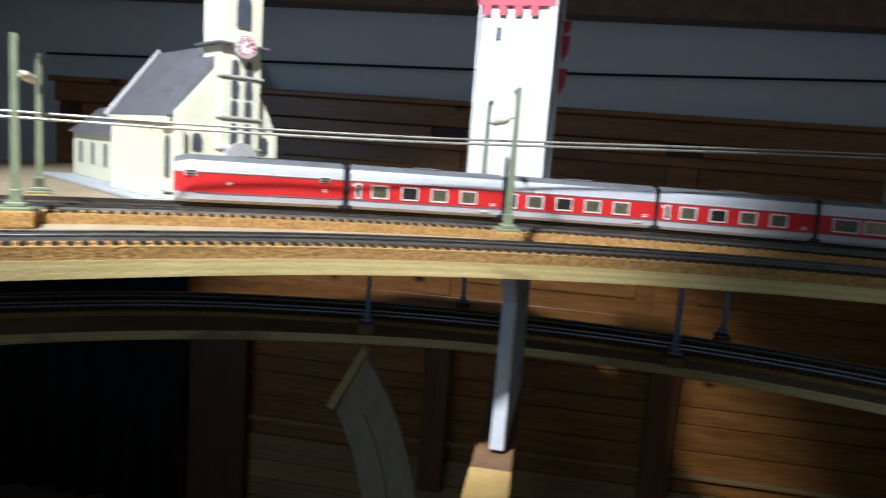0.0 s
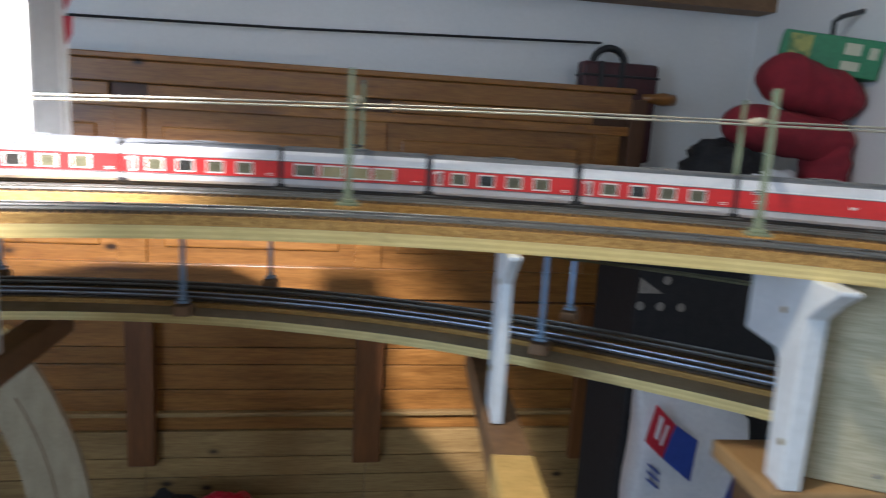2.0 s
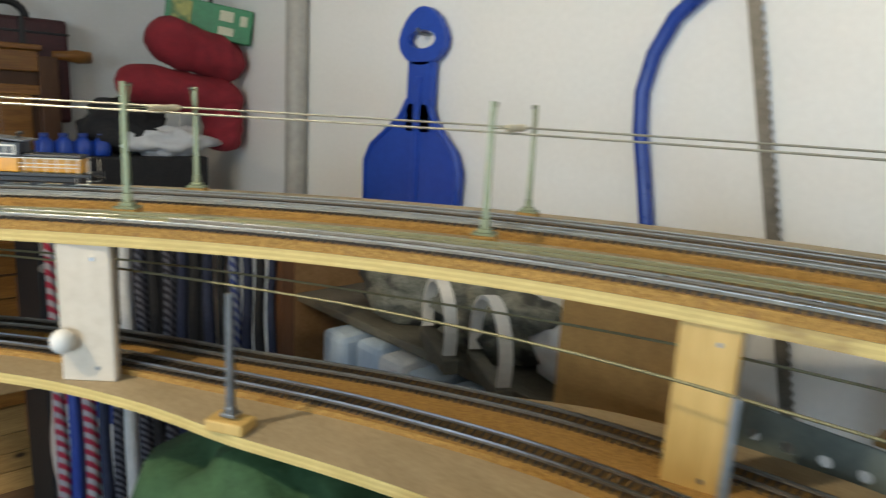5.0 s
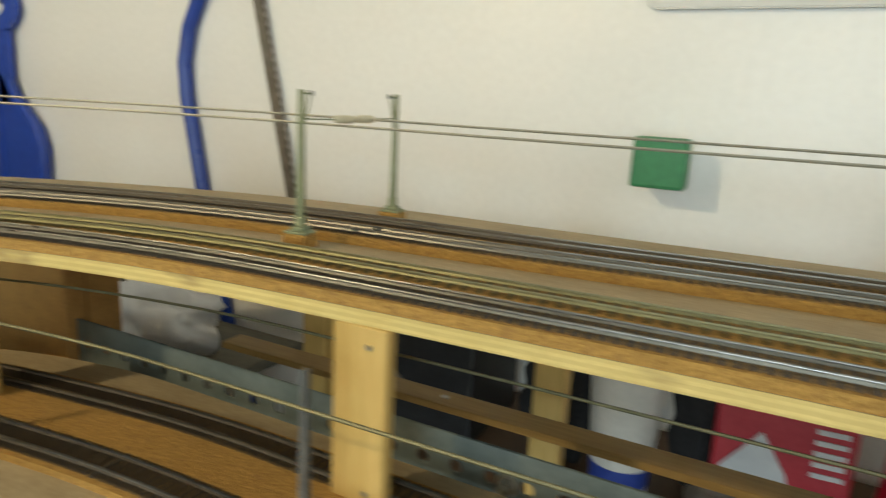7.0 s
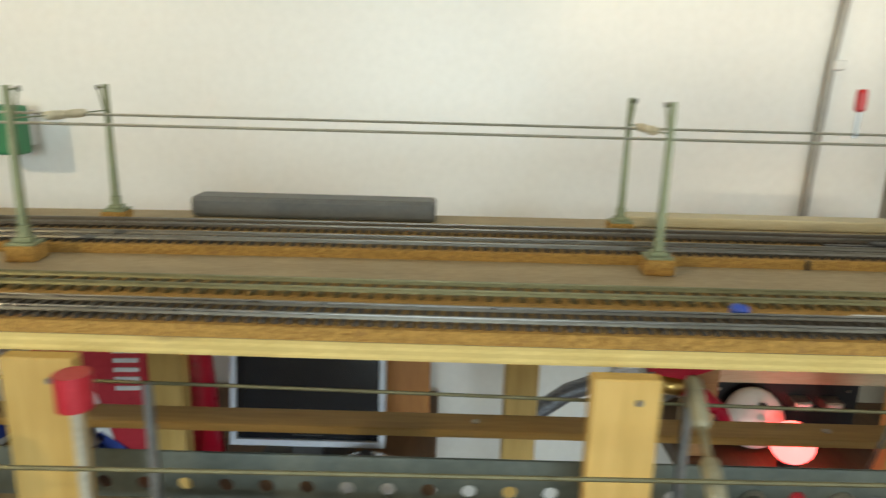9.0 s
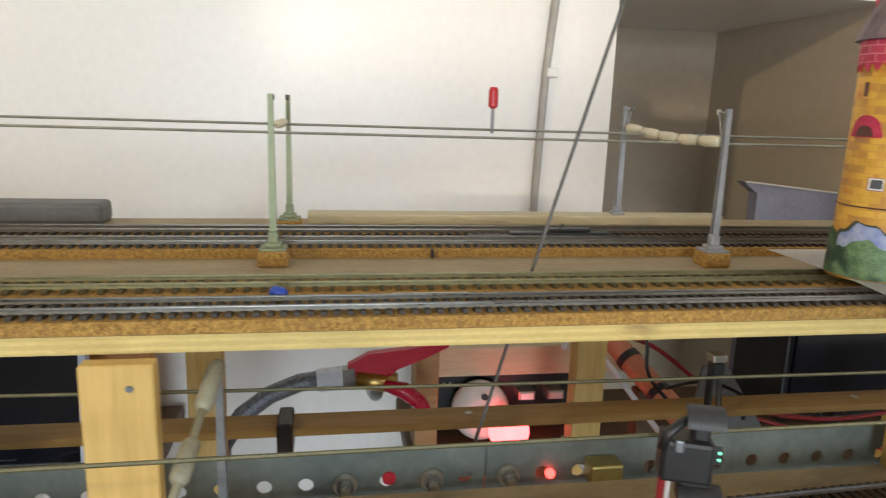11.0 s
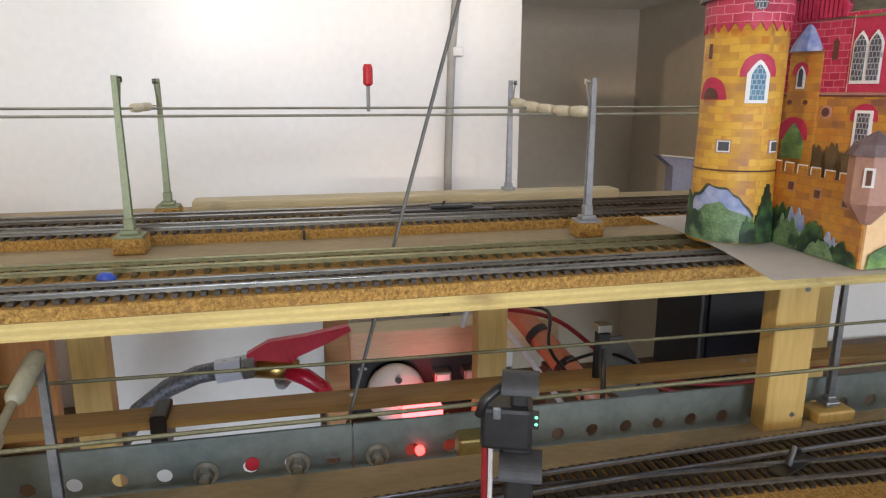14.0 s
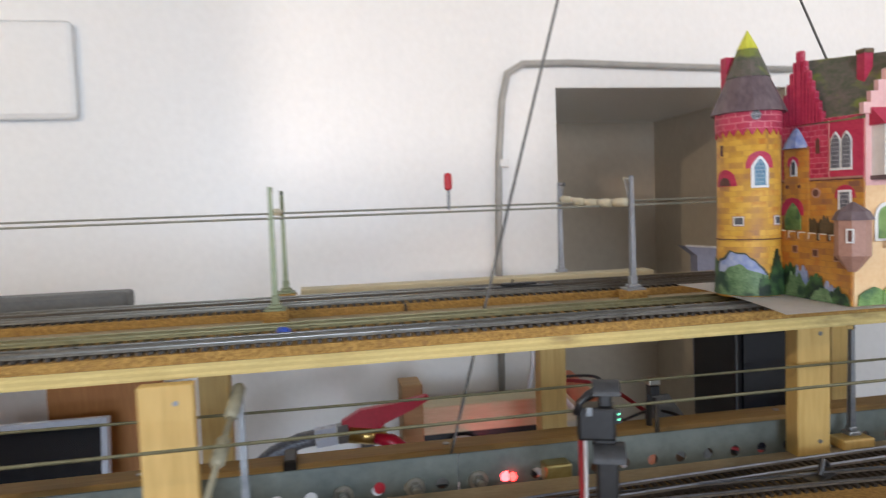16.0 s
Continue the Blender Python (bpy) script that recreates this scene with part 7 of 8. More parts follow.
def signal(m, label):
    t = thing("colour_light_signal", label, "model signal", "signals", at=m)
    part("foot", B(-0.010, 0.010, -0.010, 0.010, 0, 0.004, None, 0.001), BLACK, t)
    part("mast_box", B(-0.006, 0.006, -0.0135, 0.0005, 0.004, 0.0600, None, 0.002), BLACK, t)
    part("wire", rod(bmesh.new(), [(-0.004, 0.0100, 0.002), (-0.004, 0.0100, 0.0718)], 0.0017, 8), CABLERED, t, "dark red wire")
    part("wire", rod(bmesh.new(), [(-0.0052, 0.0072, 0.002), (-0.0052, 0.0072, 0.0718)], 0.0012, 8), CABLEWHITE, t, "white wire")
    part("lower_hood", visor(-0.0172, 0.0030, 0.0585, 0.0110), DGREY, t, "dark grey bent visor")
    part("lower_lens", rod(bmesh.new(), [(-0.0058, -0.0070, 0.0605), (-0.0070, -0.0070, 0.0605)], 0.0072, 16), BLACK, t)
    part("lower_neck", B(-0.006, 0.006, -0.012, 0.002, 0.0590, 0.0720, None, 0.001), BLACK, t)
    part("housing", B(-0.009, 0.009, -0.0120, 0.0120, 0.0712, 0.0926, None, 0.0022), BLACK, t)
    part("upper_neck", B(-0.006, 0.005, -0.0098, -0.0015, 0.0920, 0.1070, None, 0.0015), BLACK, t)
    part("upper_hood", visor(-0.0145, 0.0025, 0.1010, 0.0088), DGREY, t, "dark grey bent visor")
    part("led_board", B(-0.0080, -0.0060, -0.0150, -0.0110, 0.0830, 0.0915), BLACK, t)
    for z in (0.0855, 0.0890):
        part("led", lathe(bmesh.new(), [(0.0008, 0), (0.0004, 0.0008)], pose(-0.0081, -0.0137, z, 0, -90, 0), 8), LEDGREEN, t)
    part("lens_cable", rod(bmesh.new(), [(-0.004, -0.001, 0.1035), (-0.008, 0.005, 0.1015), (-0.010, 0.0105, 0.0965), (-0.009, 0.0125, 0.0890)], 0.0024, 8), BLACK, t, smooth=True)
    part("strap", B(-0.0100, -0.0085, 0.0025, 0.0065, 0.0875, 0.0935, None, 0.0006), STEEL, t)
    return t


turnout()
a_signal = signal(pose(1.266, -1.316, LCORK - 0.0005, 0, 0, -20), "black two-hooded model signal with a green lamp")
copy_thing(a_signal, pose(1.280, -0.665, LCORK - 0.0005, 0, 0, -6))


# ---- things under the boards, along the east wall ----
def bench():
    t = thing("wall_shelf", "dark wooden shelf along the wall", "shelf")
    part("board", B(1.46, 1.89, -2.6, -1.238, 0.765, 0.788, None, 0.003), SHELFW, t)
    part("board", B(1.46, 1.89, -0.948, -0.09, 0.765, 0.788, None, 0.003), SHELFW, t)
    for y in (-2.3, -1.29, -0.90, -0.14):
        part("leg", B(1.50, 1.56, y - 0.03, y + 0.03, FLOOR_Z, 0.765, None, 0.004), SHELFW, t)


def valve():
    t = thing("gas_valve", "hose with a grey coupling and red lever valve", "valve")
    pts = [(1.68, -1.045, 0.50), (1.67, -1.035, 0.70), (1.66, -1.032, 0.789), (1.66, -1.035, 0.845), (1.66, -1.056, 0.880), (1.66, -1.085, 0.902), (1.66, -1.115, 0.914), (1.66, -1.145, 0.918)]
    part("hose", rod(bmesh.new(), pts, 0.0095, 14), HOSE, t, "grey braided hose", smooth=True)
    part("coupling", rod(bmesh.new(), [(1.66, -1.133, 0.9155), (1.66, -1.158, 0.918)], 0.0122, 6), BEZEL, t)
    part("nut", rod(bmesh.new(), [(1.66, -1.159, 0.918), (1.66, -1.172, 0.919)], 0.0125, 6), STEEL, t)
    part("wall_pipe", rod(bmesh.new(), [(1.66, -1.196, 0.910), (1.70, -1.196, 0.880), (1.905, -1.200, 0.800)], 0.0080, 12), STEEL, t, smooth=True)
    part("valve_body", rod(bmesh.new(), [(1.66, -1.172, 0.917), (1.66, -1.215, 0.910)], 0.011, 14), BRASS, t, smooth=True)
    bm = bmesh.new()
    prism(bm, [(-0.052, 0.008), (-0.050, -0.006), (-0.030, -0.012), (-0.012, -0.010), (0.000, 0.002), (0.030, 0.014), (0.055, 0.026), (0.052, 0.031), (0.010, 0.024), (-0.030, 0.020)], 0.010, Matrix.Translation((1.655, -1.216, 0.925)) @ Matrix.Rotation(-math.pi / 2, 4, "Z"))
    part("lever", bm, LEVER, t, "red lever")
    pts = [(1.652, -1.202, 0.912), (1.650, -1.222, 0.906), (1.648, -1.240, 0.892), (1.646, -1.255, 0.868)]
    part("lower_handle", rod(bmesh.new(), pts, [0.006, 0.009, 0.008, 0.005], 10), LEVER, t, smooth=True)


def dome_lamp():
    t = thing("dome_lamp", "white enamel dome with a small hole and red lit lens", "lamp")
    m = pose(1.757, -1.3310, 0.828, 0, -68, 0)
    prof = [(0.037 * math.cos(a), 0.024 * math.sin(a)) for a in [k * math.pi / 24 for k in range(12)]]
    part("dome", lathe(bmesh.new(), prof + [(0.001, 0.034)], m, 28), SHADE, t, smooth=True)
    part("hole", rod(bmesh.new(), [(1.7365, -1.3320, 0.8535), (1.7440, -1.3320, 0.8505)], 0.0040, 12), BLACK, t)
    part("stem", B(1.757, 1.781, -1.340, -1.322, 0.788, 0.842), DGREY, t)
    part("lens", lathe(bmesh.new(), [(0.0245 * math.cos(a), 0.0245 * math.sin(a)) for a in [(k - 8) * math.pi / 20 for k in range(18)]], pose(1.708, -1.3555, 0.8235), 26), REDGLOW, t, "red lit lens", smooth=True)
    part("lens_base", rod(bmesh.new(), [(1.708, -1.3555, 0.787), (1.708, -1.3555, 0.802)], 0.012, 16), BLACK, t)
    t = thing("switch_panel", "dark panel with small metal connectors", "panel")
    part("plate", B(1.780, 1.795, -1.47, -1.275, 0.788, 0.866, None, 0.003), BLACK, t)
    for y in (-1.392, -1.430):
        c = part("connector", B(1.760, 1.781, y - 0.011, y + 0.011, 0.836, 0.848, None, 0.001), BOLT, t)
        # white face that paints in the glint on the metal connector
        part("contact", B(1.7585, 1.7601, y - 0.008, y + 0.008, 0.838, 0.846), PAPERW, c)
    for y, z in ((-1.288, 0.854), (-1.296, 0.854), (-1.455, 0.855)):
        part("screw", rod(bmesh.new(), [(1.780, y, z), (1.7785, y, z)], 0.002, 8), BOLT, t)
    solid("wood_strip", B(1.770, 1.810, -1.55, -1.275, 0.8665, 0.906, None, 0.002), PALEPLY, "short pine strip over the dark panel", "batten")
    solid("wood_block", B(1.73, 1.775, -1.273, -1.245, 0.789, 0.950, None, 0.002), PINEH, "upright wooden block beside the panel", "block")


def tube_and_cables():
    t = thing("orange_tube", "orange plastic tube tied with black straps", "tube")
    p, q = Vector((1.735, -1.472, 0.940)), Vector((1.595, -1.528, 0.868))
    part("tube", rod(bmesh.new(), [p, q], 0.0135, 18), ORANGE, t, smooth=True)
    d = q - p
    for u in (0.30, 0.62):
        part("strap", rod(bmesh.new(), [p + d * u, p + d * (u + 0.05)], 0.0148, 18), BLACK, t)
    part("saddle", B(1.655, 1.675, -1.51, -1.49, 0.788, 0.890), SHELFW, t)

    def cable(name, pts, r, mt, label):
        vs = [Vector(p) for p in pts]
        out = []
        for i in range(len(vs) - 1):
            a, b = vs[i], vs[i + 1]
            pa, nb = vs[max(i - 1, 0)], vs[min(i + 2, len(vs) - 1)]
            for k in range(6):
                u = k / 6
                out.append(0.5 * ((2 * a) + (b - pa) * u + (2 * pa - 5 * a + 4 * b - nb) * u * u + (3 * a - pa - 3 * b + nb) * u**3))
        out.append(vs[-1])
        solid(name, rod(bmesh.new(), out, r, 7), mt, label, "cable", "loose cables", smooth=True)

    cable("red_cable", [(1.70, -1.44, 0.950), (1.66, -1.50, 0.945), (1.60, -1.56, 0.905), (1.58, -1.66, 0.888), (1.60, -1.80, 0.886), (1.62, -2.0, 0.890)], 0.0026, CABLERED, "dark red cable running behind the batten")
    cable("red_cable", [(1.59, -1.55, 0.900), (1.57, -1.62, 0.884), (1.58, -1.68, 0.868), (1.57, -1.74, 0.852)], 0.0022, CABLERED, "dark red cable running behind the batten")
    cable("black_cable", [(1.69, -1.45, 0.955), (1.65, -1.485, 0.960), (1.60, -1.47, 0.935), (1.56, -1.49, 0.900), (1.54, -1.47, 0.862)], 0.0020, BLACK, "thin black cable hanging by the tube")
    cable("black_cable", [(1.60, -1.49, 0.920), (1.57, -1.515, 0.940), (1.535, -1.535, 0.938), (1.525, -1.53, 0.920)], 0.0018, BLACK, "thin black looped cable")
    cable("white_cable", [(1.61, -1.385, 1.060), (1.60, -1.383, 1.000), (1.605, -1.378, 0.965)], 0.0026, CABLEWHITE, "white cable coming down from the board")
    cable("white_cable", [(1.70, -1.43, 0.950), (1.655, -1.455, 0.920), (1.62, -1.475, 0.890), (1.56, -1.50, 0.850)], 0.0034, CABLEWHITE, "pale cable beside the orange tube")
    cable("white_cable", [(1.47, -1.33, 0.940), (1.462, -1.345, 0.928), (1.462, -1.36, 0.900), (1.475, -1.37, 0.850), (1.49, -1.38, 0.792)], 0.0048, CABLEWHITE, "short pale cable end by the batten")
    t = thing("relay_box", "small shiny metal relay on black legs", "relay")
    part("case", B(1.489, 1.502, -1.482, -1.469, 0.993, 1.000, None, 0.0012), BOLT, t)
    part("core", B(1.489, 1.501, -1.481, -1.471, 0.982, 0.992, None, 0.001), BLACK, t)
    part("stem", rod(bmesh.new(), [(1.495, -1.472, 0.983), (1.494, -1.471, 0.965), (1.492, -1.470, 0.9515)], 0.0034, 8), BLACK, t)
    part("lead", rod(bmesh.new(), [(1.480, -1.470, 0.983), (1.470, -1.467, 0.955), (1.462, -1.463, 0.920)], 0.0024, 7), BLACK, t)
    t = thing("grey_wedge", "grey plastic sheet leaning behind the batten", "plastic sheet")
    part("sheet", prism(bmesh.new(), [(0, 0), (0.085, -0.055), (0.100, -0.055), (0.030, 0.045), (0.005, 0.045)], 0.004, Matrix.Translation((1.56, -1.50, 0.915)) @ Matrix.Rotation(-math.pi / 2, 4, "Z")), BARGREY, t)


def under_things():
    # tablet with a pale bezel
    t = thing("flat_screen", "black flat screen with a pale bezel standing on the shelf", "screen")
    m = pose(1.700, -0.818, 0.789, 0, 8, 0)
    part("panel", B(0.0, 0.012, -0.064, 0.099, 0.024, 0.150, m, 0.002), SCREEN, t)
    for y0, y1, z0, z1 in ((-0.071, -0.0635, 0.016, 0.158), (0.0985, 0.106, 0.016, 0.158), (-0.063, 0.098, 0.1505, 0.158), (-0.063, 0.098, 0.016, 0.0235)):
        part("bezel", B(-0.002, 0.013, y0, y1, z0, z1, m, 0.001), BEZEL, t)
    part("foot", B(0.0, 0.06, -0.035, 0.07, 0.0, 0.005, pose(1.700, -0.818, 0.7885)), DGREY, t)
    part("stem", B(0.004, 0.012, 0.0, 0.035, 0.004, 0.030, pose(1.700, -0.818, 0.7885)), DGREY, t)
    solid("orange_board", B(1.785, 1.803, -0.938, -0.800, 0.7885, 0.985, None, 0.002), ORWOOD, "orange stained board standing on the shelf", "board")
    t = thing("steel_pan", "shiny steel pan lid lying on the shelf", "pan lid")
    part("lid", lathe(bmesh.new(), [(0.046, 0), (0.048, 0.003), (0.043, 0.012), (0.026, 0.022), (0.002, 0.026)], pose(1.66, -0.872, 0.789), 28), LID, t, smooth=True)
    part("knob", lathe(bmesh.new(), [(0.004, 0), (0.008, 0.006), (0.006, 0.010)], pose(1.66, -0.872, 0.8145), 12), BLACK, t)
    t = thing("red_canister", "red metal canister with a dark lid", "canister")
    part("body", lathe(bmesh.new(), [(0.031, 0), (0.032, 0.004), (0.022, 0.140), (0.020, 0.146)], pose(1.70, -0.674, 0.789), 24), LEVER, t, smooth=True)
    part("lid", lathe(bmesh.new(), [(0.0215, 0.144), (0.0215, 0.155), (0.018, 0.158)], pose(1.70, -0.674, 0.789), 24), LEVER, t)
    for y, z in ((-0.668, 0.902), (-0.668, 0.893), (-0.671, 0.884)):
        part("text_bar", B(1.6738, 1.6775, y - 0.008, y + 0.006, z, z + 0.0030), SACK, t)
    t = thing("printed_package", "red and white printed package with a blue corner", "package")
    m = pose(1.71, -0.566, 0.789, 0, 0, 4)
    part("carton", B(-0.02, 0.03, -0.060, 0.062, 0, 0.150, m, 0.003), PKGRED, t)
    part("white_print", prism(bmesh.new(), [(-0.02, 0.02), (0.030, 0.02), (0.055, 0.075), (0.02, 0.12), (-0.005, 0.08)], 0.001, m @ Matrix.Translation((-0.0212, 0, 0)) @ Matrix.Rotation(math.pi / 2, 4, "Z")), SACK, t)
    part("blue_print", prism(bmesh.new(), [(-0.045, 0.004), (0.025, 0.004), (-0.005, 0.036)], 0.001, m @ Matrix.Translation((-0.0216, 0, 0)) @ Matrix.Rotation(math.pi / 2, 4, "Z")), PKGBLUE, t)
    for k in range(5):
        part("text_bar", B(-0.0212, -0.0198, -0.052, -0.025, 0.085 + k * 0.011, 0.090 + k * 0.011, m), SACK, t)
    t = thing("white_tub", "white plastic tub tapering to its foot", "tub")
    part("body", lathe(bmesh.new(), [(0.030, 0), (0.032, 0.004), (0.042, 0.142), (0.044, 0.150), (0.040, 0.152)], pose(1.72, -0.412, 0.789), 26), SHADE, t, smooth=True)
    part("band", lathe(bmesh.new(), [(0.0325, 0.010), (0.0345, 0.034)], pose(1.72, -0.412, 0.789), 26), PKGBLUE, t)
    for x, y, w, h, mt, nm, lab in ((1.77, -0.505, 0.05, 0.14, BLACKCLOTH, "black_pouch", "slack black cloth pouch"), (1.76, -0.33, 0.05, 0.135, BLACKCLOTH, "black_pouch", "slack black cloth pouch"), (1.68, -0.53, 0.045, 0.055, GREYB, "grey_pouch", "grey crumpled pouch"), (1.64, -0.56, 0.03, 0.035, BLACKCLOTH, "black_pouch", "slack black cloth pouch")):
        solid(nm, blob(bmesh.new(), (x, y, 0.789 + h / 2 - 0.004), w * 0.75, w, h / 2, x * 9 + y, 0.3, 22, 14), mt, lab + " on the shelf", "pouch", smooth=True)
    t = thing("dark_crate", "black open crate with slanted grey lid", "crate")
    part("body", B(1.70, 1.85, -0.235, -0.105, 0.789, 0.950, None, 0.004), BLACK, t)
    part("lid", B(-0.09, 0.09, -0.08, 0.09, 0, 0.006, pose(1.77, -0.075, 0.905, 42, 0, 0)), GREYB, t)
    t = thing("chipboard_post", "orange-brown chipboard post under the board beside the iron", "post")
    part("panel", B(1.392, 1.414, 0.056, 0.205, FLOOR_Z, PLY0, None, 0.002), CHIP, t)
    part("rib", B(1.4145, 1.452, 0.056, 0.078, FLOOR_Z, PLY0, None, 0.002), CHIP, t)
    for y, x, z in ((-0.7735, 1.310, 1.062),):
        t = thing("red_connector", "red plastic connector beside a pine post", "connector", "red connectors")
        part("sleeve", rod(bmesh.new(), [(x, y, z - 0.006), (x, y, z + 0.012)], 0.0088, 14), PKGRED, t)
        part("pin", rod(bmesh.new(), [(x, y, LOW1), (x, y, z - 0.005)], 0.003, 8), BEIGE, t)
    # black box behind, by the recess
    t = thing("black_cabinet", "black equipment box with a dark glass front", "equipment box")
    part("case", B(1.765, 1.88, -1.96, -1.752, 0.789, 0.985, None, 0.004), BLACK, t)
    part("front_glass", B(1.7590, 1.7645, -1.95, -1.762, 0.80, 0.975), SCREEN, t)
    bm = rod(bmesh.new(), [(1.60, -1.66, 0.895), (1.60, -1.69, 0.868), (1.60, -1.655, 0.845)], 0.004, 7)
    rod(bm, [(1.60, -1.715, 0.905), (1.60, -1.69, 0.868), (1.60, -1.69, 0.789)], 0.004, 7)
    solid("cable_fork", bm, BLACK, "black forked cable holder standing on the shelf", "cable holder")


bench()
valve()
dome_lamp()
tube_and_cables()
under_things()


# ---- under the bend ----
def bend_things():
    for f, b, label in (((0.160, 0.560), (0.160, 0.980), "brown beam under the board, its lit front end coloured pale"), ((0.604, 0.530), (0.640, 0.860), "brown beam under the board, its lit front end coloured pale")):
        p, q = Vector((*f, 0.914)), Vector((*b, 0.914))
        d = q - p
        m = Matrix.Translation(p) @ Matrix.Rotation(math.atan2(d.y, d.x), 4, "Z")
        t = thing("cross_beam", label, "beam", "cross beams")
        part("bar", B(0.075, d.length, -0.015, 0.015, -0.014, 0.014, m, 0.0015), BEAM, t)
        # front end in pale pine: the light falling on it, set as colour
        part("pale_end", B(0.0, 0.075, -0.0155, 0.0155, -0.0145, 0.0145, m, 0.0015), PINE, t)
    t = thing("base_plank", "orange-brown plank under the rounded support", "plank")
    m = pose(0.798, 0.578, 0.912, 0, 0, -2.6)
    part("bar", B(0.0, 0.30, -0.012, 0.075, -0.013, 0.0025, m, 0.002), PINEH, t)
    part("cleat", B(0.040, 0.150, -0.0105, 0.03, -0.0435, -0.0135, m, 0.002), PINE, t)
    part("leg", B(0.02, 0.07, 0.02, 0.07, FLOOR_Z - 0.912, -0.013, m, 0.002), BEAM, t)
    t = thing("grey_stool", "weathered grey wooden stool top", "stool")
    part("top", B(-0.108, 0.108, -0.13, 0.13, -0.016, 0.0, pose(0.812, 0.459, 0.872, 0, 0, -25.5), 0.002), GREYB, t)
    for x, y in ((0.700, 0.400), (0.828, 0.340), (0.796, 0.580), (0.922, 0.520)):
        part("leg", B(x - 0.02, x + 0.02, y - 0.02, y + 0.02, FLOOR_Z, 0.857, None, 0.002), GREYB, t)
    t = thing("white_bead", "white round knob stuck on the cream post", "knob")
    part("ball", blob(bmesh.new(), (*spot(2.053, -0.020)[:2], 0.9925), 0.0095, 0.0095, 0.0105, 1.0, 0.02), PAPERW, t, smooth=True)
    # curved offcut leaning at the back
    bm = bmesh.new()
    arc = lambda r, a0, a1, n: [(-0.823 + r * math.cos(math.radians(a0 + (a1 - a0) * k / n)), 0.22 + r * math.sin(math.radians(a0 + (a1 - a0) * k / n))) for k in range(n + 1)]
    outer, inner = arc(0.783, 36.9, -28.1, 20), arc(0.655, 30.4, -34.3, 20)
    prism(bm, outer + inner[::-1], 0.014, Matrix.Translation((0, 1.62, 0)))
    t = thing("curved_offcut", "curved pale plywood offcut standing on end", "plywood offcut")
    part("sheet", bm, PLYTOP, t)
    part("cleat", prism(bmesh.new(), [(-0.198, 0.704), (-0.184, 0.694), (-0.258, 0.548), (-0.276, 0.556)], 0.024, Matrix.Translation((0, 1.612, 0))), PINE, t, "pale cleat along the cut end")
    part("saw_line", rod(bmesh.new(), [(x, 1.6195, z) for x, z in arc(0.716, 27, -30, 16)], 0.0016, 5), BEAM, t)
    # printed sack
    t = thing("printed_sack", "white plastic sack with red and blue print", "sack")
    bm = bmesh.new()
    rings = []
    for i in range(15):
        u = i / 14
        ring = []
        for k in range(32):
            a = 2 * math.pi * k / 32
            c, q = math.cos(a), math.sin(a)
            x = 1.425 + (0.162 + 0.006 * math.sin(i * 1.1)) * math.copysign(abs(c) ** 0.55, c)
            top = 0.592 if x < 1.40 else 0.592 - 0.85 * (x - 1.40)
            dep = 0.058 * (1 - 0.75 * max(0, u - 0.72) / 0.28) + 0.005 * math.sin(9 * x + i * 0.9)
            ring.append(bm.verts.new((x, 1.722 + dep * math.copysign(abs(q) ** 0.35, q), FLOOR_Z + 0.002 + (top - FLOOR_Z) * u)))
        rings.append(ring)
    for a, b in zip(rings, rings[1:]):
        for k in range(32):
            bm.faces.new((a[k], a[(k + 1) % 32], b[(k + 1) % 32], b[k]))
    bm.faces.new(rings[0])
    bm.faces.new(rings[-1][::-1])
    part("bag", bm, SACK, t, smooth=True)
    m = Matrix.Translation((0, 1.655, 0))
    part("red_print", prism(bmesh.new(), [(1.291, 0.503), (1.346, 0.450), (1.320, 0.358), (1.270, 0.404)], 0.006, m), PKGRED, t)
    part("blue_print", prism(bmesh.new(), [(1.347, 0.449), (1.413, 0.405), (1.405, 0.290), (1.321, 0.357)], 0.006, m), PKGBLUE, t)
    part("blue_print", prism(bmesh.new(), [(1.530, 0.300), (1.580, 0.270), (1.575, 0.140), (1.500, 0.180)], 0.006, m), PKGBLUE, t)
    m = Matrix.Translation((0, 1.6535, 0))
    for p in ([(1.300, 0.478), (1.312, 0.467), (1.301, 0.408), (1.291, 0.417)], [(1.322, 0.452), (1.328, 0.446), (1.314, 0.392), (1.308, 0.398)]):
        part("text_bar", prism(bmesh.new(), p, 0.003, m), SACK, t)
    for k in range(3):
        d = 0.020 * k
        part("text_bar", prism(bmesh.new(), [(1.285, 0.345 - d), (1.318, 0.318 - d), (1.318, 0.311 - d), (1.285, 0.338 - d)], 0.006, m), PKGBLUE, t)
    # crate with bottles and a dark bag on it
    t = thing("dark_crate", "dark plastic crate stacked behind the layout", "crate")
    part("body", B(1.27, 1.74, 1.80, 2.08, FLOOR_Z, 1.012, None, 0.006), BLACKCLOTH, t)
    for x, z in ((1.282, 0.723), (1.340, 0.722), (1.400, 0.720), (1.352, 0.794)):
        part("white_stud", rod(bmesh.new(), [(x, 1.8005, z), (x, 1.7965, z)], 0.012, 12), GREYB, t)
    part("white_label", prism(bmesh.new(), [(1.276, 0.758), (1.343, 0.758), (1.276, 0.800)], 0.003, Matrix.Translation((0, 1.7972, 0))), GREYB, t)
